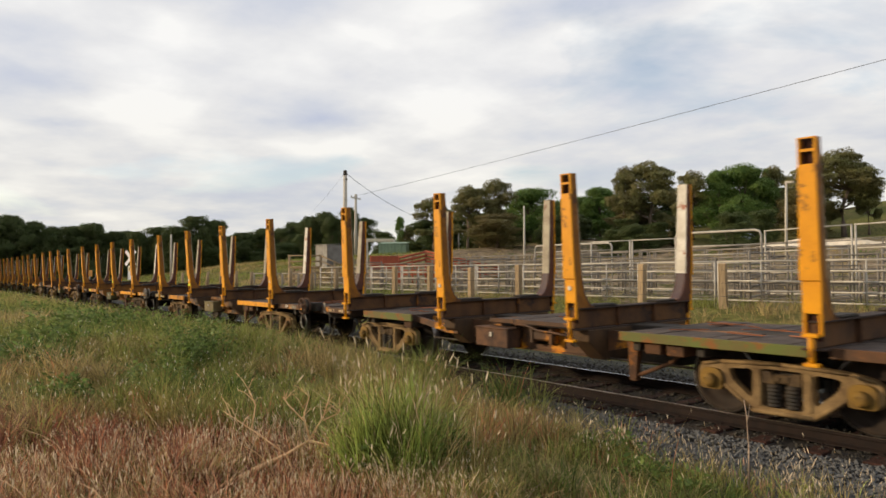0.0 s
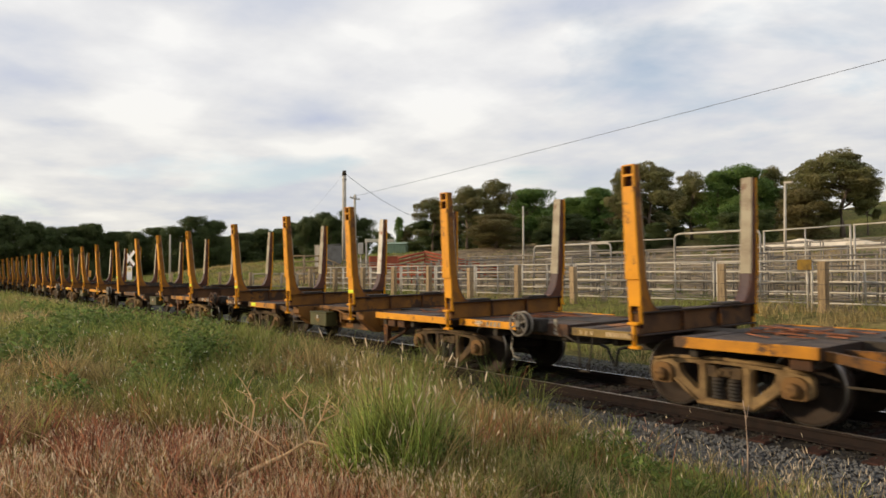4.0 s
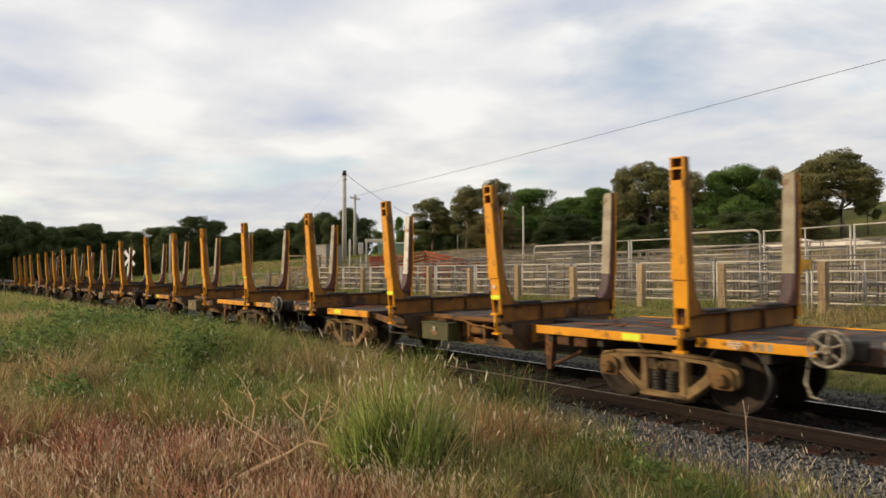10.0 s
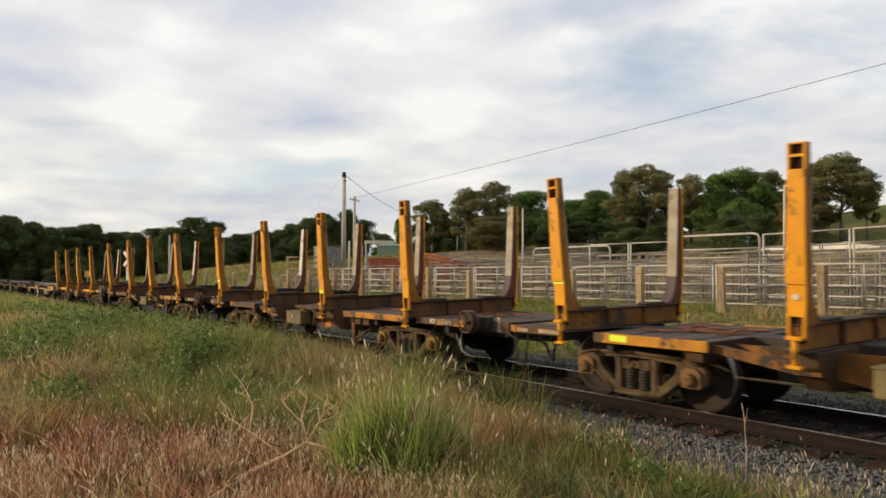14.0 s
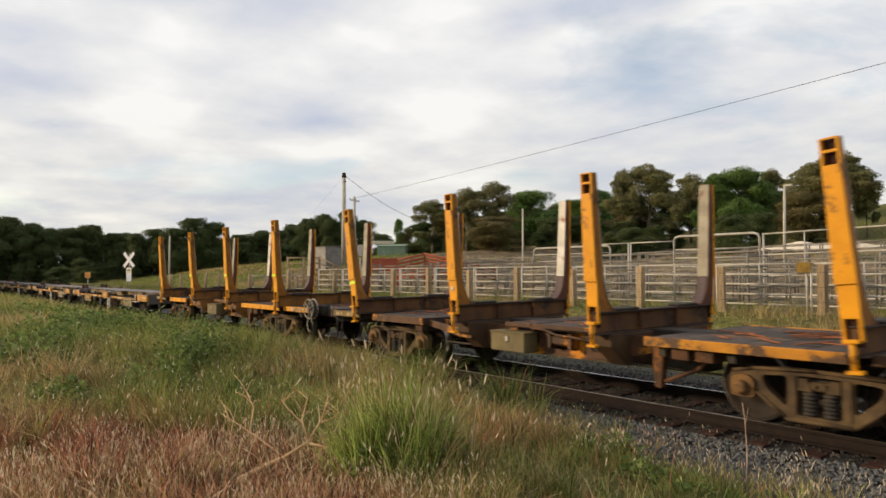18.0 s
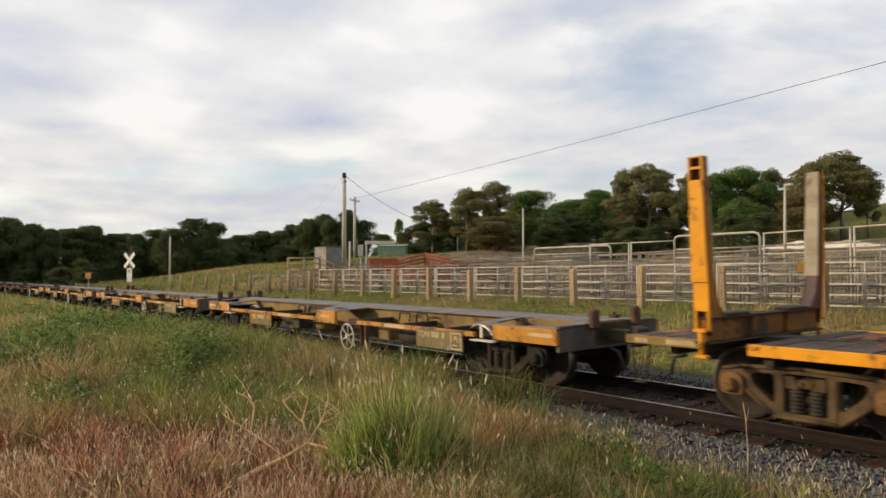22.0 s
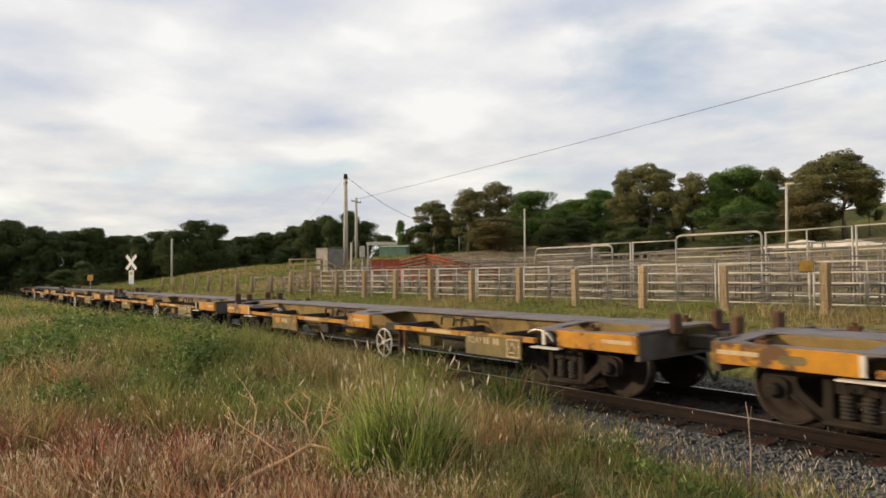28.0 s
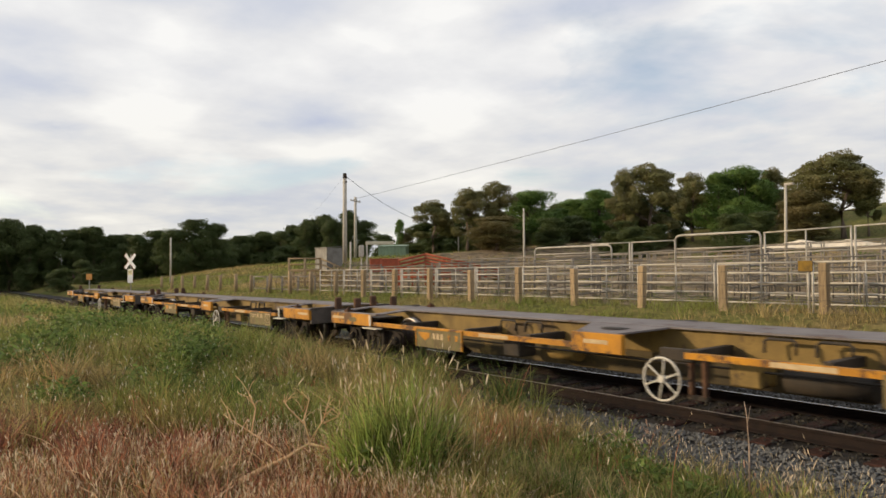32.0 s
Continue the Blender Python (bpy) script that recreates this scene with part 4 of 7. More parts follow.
def log_wagon(car):
    front, nose, rear, tail, girder, beam, chest, wheel, leans, tapes, whites, dots = LOG_CARS[car]
    paints = {"CAMO": CAMO, "SILLWORN": SILLWORN, "SILLBRIGHT": SILLBRIGHT, "ORANGE": ORANGE, "SPINE": SPINE, "GIRDER": GIRDER, "RUSTBEAM": RUSTBEAM,
              "BEAMORANGE": BEAMORANGE, "SIGN": SIGN, "BOXGREEN": BOXGREEN, "RUSTPOST": RUSTPOST, "PIPEDULL": PIPEDULL, "WHITE": DULLWHITE}
    rng = random.Random(40 + car)
    w = thing("log_wagon", ("empty log wagon in patchy green and orange paint" if car == 0 else "empty rust-eaten orange log wagon with steel stanchions" if rear == "SILLWORN" else "empty bright orange log wagon with steel stanchions"), "rail wagon", "coupled wagons of the train")
    bm = NB()
    box(bm, -14.0, -0.4, -0.22, 0.22, 0.62, 1.0); bevelled(bm, 0.012)
    part("centre_sill", bm, DARK, w, "grimy dark underframe")
    bm = NB(); box(bm, -10.4, -5.4, -0.30, 0.30, 0.42, 0.62); bevelled(bm, 0.012)
    part("lower_sill", bm, DARK, w)
    for x in (-0.55, -1.9, -4.4, -5.4, -10.9, -12.4, -13.9):
        bm = NB(); box(bm, x - 0.06, x + 0.06, -1.18 if -13 < x < -1 else -0.9, 1.18 if -13 < x < -1 else 0.9, 0.74, 0.9); bevelled(bm, 0.012)
        part("cross_bearer", bm, DARK, w)
    # decks over the bogies, at the ends and in the middle: x0, x1, half width, edge height, edge paint
    for x0, x1, y, dz, paint in ((-5.6, -2.99, 1.30, 0.125, front), (-2.77, -1.28, 1.26, 0.12, nose), (-1.28, -0.42, 0.96, 0.2, "RUSTPOST"), (-12.6, -10.76, 1.30, 0.14, rear),
                                 (-14.42, -13.24, 1.27, 0.115, tail), (-8.72, -8.1, 1.0, 0.075, girder), (-8.08, -6.52, 1.0, 0.07, girder)):
        top = 1.02 if x1 < -6 and x0 > -9 else 1.0
        n = max(3, int((x1 - x0) / 0.24))
        bm = NB(); box(bm, x0 + 0.01, x1 - 0.01, -y + 0.045, y - 0.045, top - 0.085, top - 0.065)
        deck = part("deck", bm, DECK, w, "dark weathered deck boards")
        for k in range(n):
            xa, xb = x0 + 0.01 + (x1 - x0 - 0.02) * k / n, x0 + 0.01 + (x1 - x0 - 0.02) * (k + 1) / n - 0.012
            dip = rng.uniform(-0.012, 0.0)
            bm = NB(); box(bm, xa, xb, -y + 0.045, y - 0.045, top - 0.06 + dip, top + dip)
            part("plank", bm, DECK, deck)
        for sg in (-1, 1):
            bm = NB()
            ya, yb = (-y, -y + 0.045) if sg < 0 else (y - 0.045, y)
            box(bm, x0, x1, ya, yb, top + 0.005 - dz, top + 0.005); bevelled(bm, 0.006)
            part("side_sill", bm, paints[paint], deck, "painted steel edge sill")
        bm = NB(); box(bm, x1 - 0.012, x1 + 0.004, -y + 0.05, y - 0.05, top - 0.16, top - 0.004)
        part("deck_end", bm, RUSTDARK, deck)
        if x0 > -3 and x1 < -1 or x0 in (-5.6, -12.6, -8.08):
            strips = (9 if car in (0, 4, 8) else 20) if x0 != -8.08 else 6
            bm = NB()
            for k in range(strips):
                a, L, wd = rng.uniform(0, 3.14), rng.uniform(0.08, 0.34), rng.uniform(0.01, 0.03)
                px, py = rng.uniform(x0 + 0.3, x1 - 0.25), rng.uniform(-0.75, 0.6)
                dx, dy = math.cos(a) * L, math.sin(a) * L
                dx, dy = max(-0.25, min(0.25, dx)), dy
                h = rng.uniform(0.0, 0.03)
                m = Matrix.Translation((px, py, top + 0.004)) @ Matrix.Rotation(math.atan2(dy, dx), 4, "Z")
                l2 = math.hypot(dx, dy)
                vs = box(bm, -l2, l2, -wd, wd, 0.0, 0.014, m)
                for v in (vs[0], vs[3], vs[4], vs[7]):
                    v.co.z += h
            tagged(part("bark_litter", bm, BARKRED, deck, "broken strips of reddish bark"), kind="stuff")
    # lime reflective tape on some deck edges
    for xa, y in {2: ((-12.35, 1.30),), 4: ((-3.9, 1.30), (-12.25, 1.30)), 5: ((-12.3, 1.30),)}.get(car, ()):
        bm = NB(); box(bm, xa, xa + 0.3, -y - 0.005, -y, 0.9, 0.99)
        part("reflective_tape", bm, LIME, w, "bright lime reflective tape")
    # brackets under the deck ends and the brake hangers
    for x in (-5.1, -4.75, -11.0):
        bm = NB(); box(bm, x - 0.13, x + 0.13, -1.22, -0.9, 0.72, 0.87); bevelled(bm, 0.012)
        part("bracket", bm, RUST, w)
    bm = NB()
    prism(bm, [(-5.62, 0.88), (-5.44, 0.88), (-5.50, 0.30), (-5.60, 0.30)], -1.08, -0.98)
    rod(bm, (-5.53, -1.03, 0.36), (-5.0, -0.98, 0.58), 0.03, 6); rod(bm, (-5.0, -0.98, 0.58), (-4.75, -0.95, 0.8), 0.03, 6)
    part("brake_hanger", bm, RUST, w, "rusty hanger below the deck end")
    # girders between the bogies with rounded openings
    hole = [rounded(q, 0.07) for q in (((-8.62, 0.93), (-8.1, 0.93), (-8.1, 0.66), (-8.62, 0.66)), ((-7.86, 0.90), (-7.22, 0.90), (-7.22, 0.62), (-7.86, 0.62)), ((-6.98, 0.90), (-6.52, 0.90), (-6.52, 0.64), (-6.98, 0.64)))]
    for sg in (-1, 1):
        bm = NB()
        plate(bm, [(-10.7, 0.95), (-10.7, 0.86), (-9.9, 0.70), (-8.75, 0.54), (-6.6, 0.54), (-5.5, 0.80), (-5.5, 0.95)], [h[::-1] for h in hole], sg * 0.78 - 0.015, sg * 0.78 + 0.015, 0)
        g = part("side_girder", bm, paints[girder], w, "fish-bellied side girder with rounded openings")
        bm = NB(); box(bm, -8.75, -6.6, sg * 0.78 - 0.07, sg * 0.78 + 0.07, 0.515, 0.54)
        part("flange", bm, paints[girder], g)
        if sg < 0:
            bm = NB(); box(bm, -7.76, -7.2, -0.95, -0.80, 0.70, 0.86); bevelled(bm, 0.03)
            for k in (-7.7, -7.26):
                box(bm, k - 0.03, k + 0.03, -0.97, -0.8, 0.66, 0.9)
            part("equipment_block", bm, paints[girder], g)
            bm = NB(); bent_rod(bm, [(-8.1, -0.98, 0.95), (-7.8, -0.99, 0.94), (-7.5, -1.0, 0.87), (-7.2, -1.0, 0.86), (-6.5, -1.0, 0.80)], 0.022, 6)
            part("pipe", bm, paints[girder], g)
            bm = NB(); rod(bm, (-8.55, -0.62, 0.72), (-8.15, -0.62, 0.72), 0.16, 14)
            part("brake_cylinder", bm, PIPEDULL if car == 5 else DARK, g)
        bm = NB()
        prism(bm, [(-10.8, 0.96), (-10.8, 0.86), (-9.75, 0.70), (-9.45, 0.70), (-9.45, 0.80)], sg * 1.12 - 0.04, sg * 1.12 + 0.04)
        part("side_brace", bm, paints["GIRDER" if front == "ORANGE" else "SILLWORN"], w, "sloping brace below the stanchion")
    # bolsters and stanchions
    for i, x in enumerate(ST_AT):
        bm = NB()
        box(bm, x - 0.05, x + 0.05, -1.40, 1.40, 1.0, 1.28)
        bevelled(bm, 0.01)
        bl = part("bolster", bm, paints[beam], w, "rust-stained orange cross bolster")
        for za, zb in ((1.28, 1.305), (0.975, 1.0)):
            bm = NB(); box(bm, x - 0.12, x + 0.12, -1.42, 1.42, za, zb); bevelled(bm, 0.006)
            part("flange", bm, RUSTDARK, bl, "dark worn flange")
        for yy in (-0.75, 0.75):
            bm = NB(); box(bm, x - 0.11, x + 0.11, yy - 0.26, yy + 0.26, 1.305, 1.345); bevelled(bm, 0.015)
            part("wear_pad", bm, DARK, bl)
        for yy in (-0.45, 0.45):
            bm = NB(); box(bm, x - 0.11, x + 0.11, yy - 0.012, yy + 0.012, 1.0, 1.28)
            part("stiffener", bm, RUST, bl)
        if i in (1, 2):
            # deep web plate carrying the bolster down to the lower sill
            bm = NB()
            a = [(-1.22, 0.975), (-1.22, 0.80), (-0.86, 0.50), (0.86, 0.50), (1.22, 0.80), (1.22, 0.975)]
            lo = [bm.verts.new((x - 0.16, y, z)) for y, z in a]
            hi = [bm.verts.new((x + 0.16, y, z)) for y, z in a]
            bm.faces.new(lo); bm.faces.new(hi[::-1])
            for k in range(len(a)):
                bm.faces.new((lo[k], hi[k], hi[(k + 1) % len(a)], lo[(k + 1) % len(a)]))
            bmesh.ops.recalc_face_normals(bm, faces=bm.faces[:])
            bevelled(bm, 0.01)
            part("web_box", bm, paints["BEAMORANGE"] if car in (2, 8) else RUSTDEEP, bl, "deep boxed web below the bolster")
        plain = car == 3 and i >= 2
        if plain:
            bm = NB()
            out = [(-0.95, 1.31)]
            for k in range(22):
                out += [(-0.95 + k * 0.086, 1.36), (-0.95 + (k + 0.5) * 0.086, 1.40)]
            out += [(0.95, 1.36), (0.95, 1.31)]
            a = [bm.verts.new((x + 0.10, y, z)) for y, z in out]
            b = [bm.verts.new((x + 0.115, y, z)) for y, z in out]
            bm.faces.new(a); bm.faces.new(b[::-1])
            for k in range(len(a)):
                bm.faces.new((a[k], b[k], b[(k + 1) % len(a)], a[(k + 1) % len(a)]))
            bmesh.ops.recalc_face_normals(bm, faces=bm.faces[:])
            part("toothed_cleat", bm, DARK, bl)
        for sg in (-1, 1):
            lean = leans[i] if sg < 0 else rng.uniform(-0.8, 0.8)
            m = pose(x + 0.02, sg * 1.44, 0.98, (2.2 + rng.uniform(-0.5, 0.5)) , lean, 0 if sg < 0 else 180)
            st = part("stanchion", ST["solid" if plain else "half" if (car, i, sg) == (3, 1, -1) else "face"], None, w, "tall orange steel log stanchion", m)
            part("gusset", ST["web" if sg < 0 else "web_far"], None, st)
            part("wear_plate", ST["inner_white" if i in whites and sg > 0 else "inner"], None, st, "flaking white inner face" if i in whites and sg > 0 else "pale worn inner face")
            part("gusset_face", ST["curve"], None, st, "dark worn curved foot")
            if not plain:
                part("extension", ST["head"], None, st, "open head of the stanchion")
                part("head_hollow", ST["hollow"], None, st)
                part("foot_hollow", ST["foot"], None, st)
                part("clamp", ST["clamp"], None, st)
            if sg < 0 and i in dots:
                part("reflector", ST["dot"], None, st, "round white reflector", pose(0, -0.004 if not plain else -0.008, 0.62))
            if sg < 0 and tapes[i]:
                yy = -0.022 if tapes[i] > 0.75 else 0.004 if not plain else -0.002
                bm = NB(); box(bm, -0.108, 0.108, yy - 0.006, yy, tapes[i] + 0.06, tapes[i] + 0.125)
                part("reflective_tape", bm, LIME, st, "bright lime reflective tape")
    frame_mesh = SIDEFRAME_PALE if car in (0, 1, 3, 4) else SIDEFRAME
    for x in LOG_BOGIES:
        add_bogie(w, x, frame_mesh, AXLEBOX if car in (0, 3, 6) else AXLEBOX_BROWN, "yellow-painted bearing cap" if car in (0, 3, 6) else "", BOLSTEREND, "dusty brown two-axle freight bogie")
    for x, sg in ((0, 1), (-LOG_LEN, -1)):
        part("coupler", coupler_bm(x, sg), DARK, w)
        part("brake_hose", hose_bm(x, sg), HOSE, w)
    # handbrake wheel at the front end, step irons and end marks
    hand_wheel(w, -1.12, -1.36, 1.0, 0.235 if car == 8 else 0.19, 0.018, 6, label="white-painted double handbrake wheel" if wheel == "WHITE" else "rusty double handbrake wheel", material=paints[wheel], back=0.13)
    bm = NB(); box(bm, -1.22, -0.86, -1.1, -0.9, 0.86, 1.08); bevelled(bm, 0.02)
    part("brake_gearbox", bm, DARK, w)
    bm = NB(); bent_rod(bm, [(-1.36, -1.24, 0.86), (-1.40, -1.26, 0.6), (-1.34, -1.26, 0.45), (-1.2, -1.26, 0.43)], 0.017, 6)
    part("step_iron", bm, DULLWHITE, w, "white step iron")
    bm = NB(); box(bm, -0.70, -0.63, -0.975, -0.962, 0.82, 1.08)
    part("end_mark", bm, DULLWHITE, w, "pale painted strip")
    bm = NB()
    for dx in (0, 0.3):
        rod(bm, (-14.36 + dx, -1.2, 0.89), (-14.30 + dx * 0.5, -1.22, 0.36), 0.016, 6)
    rod(bm, (-14.32, -1.22, 0.36), (-14.13, -1.22, 0.36), 0.016, 6)
    part("step_iron", bm, DARK, w)
    bm = NB(); bent_rod(bm, [(-0.45, -1.0, 0.84), (-0.2, -1.0, 0.74), (0.0, -0.7, 0.72), (0.02, -0.3, 0.74)], 0.013, 6)
    part("uncoupling_lever", bm, DARK, w)
    # under-floor gear
    bm = NB(); rod(bm, (-11.0, -0.75, 0.52), (-4.2, -0.75, 0.52), 0.018, 6)
    part("brake_rod", bm, DARK, w)
    bm = NB(); box(bm, -8.92, -8.08, -1.16, -0.84, 0.54, 0.86); bevelled(bm, 0.015)
    tb = part("tool_box", bm, paints[chest], w, "olive-green steel tool box under the floor" if chest == "BOXGREEN" else "dusty tan steel tool box under the floor")
    bm = NB(); box(bm, -8.52, -8.46, -1.185, -1.16, 0.72, 0.80); part("latch", bm, PIPE, tb)
    bm = NB(); box(bm, -8.935, -8.065, -1.175, -0.83, 0.86, 0.878); part("lid", bm, paints[chest], tb)
    # class letters and worn number bars
    if car:
        part("lettering", FEP, None, w, "scuffed white class letters", pose(-2.33, -1.2625, 0.905, 90, 0, 0))
        bm = NB(); bars(bm, -2.02, -1.262, 0.905, 0.38, 0.085, 4, rng)
        part("number_marking", bm, DULLWHITE, w, "scuffed white painted number of plain bars")
    bm = NB(); bars(bm, -14.25, -1.272, 0.915, 0.26, 0.06, 5, rng); bars(bm, -13.75, -1.272, 0.915, 0.45, 0.065, 7, rng)
    part("number_marking", bm, mat_pale, w, "pale painted marking of worn bars")
    return w


def text_mesh(words, size, material, depth=0.002):
    cu = bpy.data.curves.new("words", "FONT")
    cu.body, cu.size, cu.extrude = words, size, depth
    ob = bpy.data.objects.new("words", cu)
    scene.collection.objects.link(ob)
    me = bpy.data.meshes.new_from_object(ob.evaluated_get(bpy.context.evaluated_depsgraph_get()))
    bpy.data.objects.remove(ob)
    me.materials.clear()
    me.materials.append(material)
    return me


FLAT_LEN, FLAT_BOGIES = 16.75, (-2.15, -14.6)


def flat_wagon(variant):
    rng = random.Random(70 + variant)
    w = thing("container_flat_wagon", "empty mustard-yellow skeletal container wagon with grey deck", "rail wagon", "coupled wagons of the train")
    # spine
    bm = NB(); box(bm, -16.2, -0.6, -0.40, 0.40, 0.66, 1.035); bevelled(bm, 0.01)
    part("spine", bm, SPINE, w, "dusty mustard box spine")
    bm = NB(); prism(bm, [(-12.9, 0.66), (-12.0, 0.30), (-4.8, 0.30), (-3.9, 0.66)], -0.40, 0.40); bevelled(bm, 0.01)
    part("lower_spine", bm, SPINESHADE, w, "grimy fish-bellied lower spine with shade in its colour")
    # top plates: long plate with wings at ends and middle, built as flat pads with open bays
    bm = NB()
    zt0, zt1 = 1.035, 1.06
    box(bm, -14.2, -2.55, -0.5, 0.5, zt0, zt1)
    for x0, x1 in ((-2.55, -0.6), (-16.2, -14.2)):
        box(bm, x0, x1, -0.36, 0.36, zt0, zt1)
        for sg in (-1, 1):
            a, b = (-1.28, -1.14) if sg < 0 else (1.14, 1.28)
            box(bm, x0, x1, a, b, zt0 - 0.07, zt1 - 0.06)
        for xa in (x0, x1 - 0.28):
            for sg in (-1, 1):
                y0, y1 = (-1.14, -0.36) if sg < 0 else (0.36, 1.14)
                vs = box(bm, xa, xa + 0.28, y0, y1, zt0 - 0.004, zt1 - 0.004)
                for v in vs:
                    if abs(v.co.y) > 1:
                        v.co.z -= 0.06
    for sg in (-1, 1):
        y0, y1 = (-1.26, -0.5) if sg < 0 else (0.5, 1.26)
        vs = box(bm, -8.55, -7.7, y0, y1, zt0 - 0.004, zt1 - 0.004)
        for v in vs:
            if abs(v.co.y) > 1:
                v.co.z -= 0.06
                v.co.x = -8.1 + (v.co.x + 8.1) * 0.9
            else:
                v.co.x = -8.1 + (v.co.x + 8.1) * 1.7
    for x0, x1 in ((-2.27, -0.88), (-15.92, -14.48)):
        for sg in (-1, 1):
            for xc, sx in ((x0, 1), (x1, -1)):
                for yc, sy in ((0.36, 1), (1.14, -1)):
                    r = 0.26
                    za = zt1 - 0.006 - (0.055 if yc > 1 else 0.01)
                    pts = [(xc, yc)] + [(xc + sx * r * (1 - math.sin(a)), yc + sy * r * (1 - math.cos(a))) for a in (0, 0.4, 0.8, 1.2, math.pi / 2)]
                    vs = [bm.verts.new((px, sg * py, za)) for px, py in pts]
                    f = bm.faces.new(vs)
                    if f.normal.z < 0:
                        f.normal_flip()
    part("deck_plate", bm, GREYTOP, w, "worn grey steel top plate")
    # orange side boxes
    for x0, x1 in ((-2.1, -0.6), (-16.2, -14.45)):
        for sg in (-1, 1):
            bm = NB()
            y0, y1 = (-1.29, -1.22) if sg < 0 else (1.22, 1.29)
            box(bm, x0, x1, y0, y1, 0.73, 0.985); bevelled(bm, 0.008)
            sb = part("end_side_beam", bm, FLATORANGE, w, "orange side beam of the end platform")
            if sg < 0:
                xa = x1 - 0.62 if x0 > -5 else x0 + 0.08
                bm = NB(); box(bm, xa, xa + 0.54, -1.294, -1.29, 0.85, 0.905)
                part("marking", bm, mat_pale, sb, "pale worn marking strip")
                if x0 < -5:
                    bm = NB(); prism(bm, rounded([(x0 + 0.86, 0.80), (x0 + 1.18, 0.80), (x0 + 1.18, 0.90), (x0 + 0.86, 0.90)], 0.05), -1.295, -1.29)
                    part("maker_plate", bm, SIGN, sb, "dull oval plate")
            # twist-lock pedestal
            bm = NB(); box(bm, x0 + 0.55, x0 + 0.7, sg * 1.17 - 0.07, sg * 1.17 + 0.07, 0.99, 1.05); rod(bm, (x0 + 0.62, sg * 1.17, 1.05), (x0 + 0.62, sg * 1.17, 1.10), 0.035, 8)
            part("twist_lock", bm, RUST, sb, "rusty container twist lock")
        # dark sheet added below the platform openings to stand for their deep shade
        bm = NB(); box(bm, x0 + 0.05, x1 - 0.05, -1.2, 1.2, 0.86, 0.90)
        part("platform_floor", bm, DARK, w)
    for x0, x1 in ((-0.68, -0.6), (-16.2, -16.12)):
        bm = NB(); box(bm, x0, x1, -1.22, 1.22, 0.62, 1.03); bevelled(bm, 0.008)
        part("end_beam", bm, ENDGREY, w, "grimy grey end beam")
        for y in (-0.52, 0.52):
            xm = (x0 + x1) / 2 + (0.14 if x0 > -5 else -0.14)
            bm = NB(); box(bm, xm - 0.06, xm + 0.06, y - 0.085, y + 0.085, 0.95, 1.27); bevelled(bm, 0.025)
            part("end_bollard", bm, RUSTPOST, w, "rusty upright stop block")
    for sg in (-1, 1):
        bm = NB()
        y0, y1 = (-1.29, -1.21) if sg < 0 else (1.21, 1.29)
        box(bm, -8.6, -7.65, y0, y1, 0.70, 0.985); bevelled(bm, 0.008)
        mb = part("middle_side_beam", bm, FLATORANGE, w, "orange side beam of the middle platform")
        if sg < 0:
            bm = NB(); box(bm, -8.35, -7.9, -1.294, -1.29, 0.83, 0.89); part("marking", bm, mat_pale, mb, "pale worn marking strip")
        # no hole is cut: a dark oval disc paints its shade
        bm = NB(); lathe(bm, [(0.0, 1.063), (0.15, 1.0632), (0.16, 1.058)], 18, "z", False)
        for v in bm.verts:
            v.co.x *= 1.5
            v.co.z -= 0.028
        part("plate_recess", bm, DARK, mb, "dark oval disc painted as a shaded hole in the plate", pose(-8.1, sg * 0.86, 0))
        for x0, x1 in ((-6.65, -2.6), (-14.3, -8.6)):
            bm = NB(); y0, y1 = (-1.29, -1.21) if sg < 0 else (1.21, 1.29)
            box(bm, x0, x1, y0, y1, 0.745, 0.825)
            sr = part("side_rail", bm, FLATORANGE, w, "thin orange side rail")
            if sg < 0:
                xa = x0 + (x1 - x0) * (0.28 if x0 > -8 else 0.62)
                bm = NB(); box(bm, xa, xa + 0.75, -1.294, -1.29, 0.755, 0.815)
                part("marking", bm, mat_pale, sr, "worn pale marking strip")
        for x in (-3.4, -4.9, -6.55, -9.6, -11.2, -13.2):
            bm = NB()
            vs = box(bm, x - 0.05, x + 0.05, min(sg * 0.4, sg * 1.22), max(sg * 0.4, sg * 1.22), 0.74, 0.86)
            part("outrigger", bm, DARK, w)
    # lashing hoops on the spine side
    for x in (-5.1, -5.75, -10.1, -10.75):
        for sg in (-1, 1):
            bm = NB()
            bent_rod(bm, [(x - 0.2, sg * 0.62, 0.82), (x - 0.2, sg * 0.60, 0.97), (x - 0.16, sg * 0.6, 1.0), (x + 0.16, sg * 0.6, 1.0), (x + 0.2, sg * 0.60, 0.97), (x + 0.2, sg * 0.62, 0.82)], 0.022, 6)
            part("lashing_hoop", bm, DARK, w)
    for x in FLAT_BOGIES:
        add_bogie(w, x, SIDEFRAME_DARK, AXLEBOX_DARK, "", BOLSTEREND_DARK, "sooty dark two-axle freight bogie")
    for x, sg in ((0, 1), (-FLAT_LEN, -1)):
        part("coupler", coupler_bm(x, sg), DARK, w)
        part("brake_hose", hose_bm(x, sg, -0.4), HOSE, w)
    hand_wheel(w, -6.95, -1.36, 0.46, 0.28, 0.016, 6)
    bm = NB(); box(bm, -7.05, -6.55, -1.26, -1.16, 0.70, 0.86); bevelled(bm, 0.012)
    hb = part("handbrake_bracket", bm, DARK, w)
    for xa in (-6.66, -6.46):
        bm = NB(); box(bm, xa, xa + 0.045, -1.2, -1.12, 0.24, 0.72)
        part("hanger_strap", bm, RUSTPOST, hb)
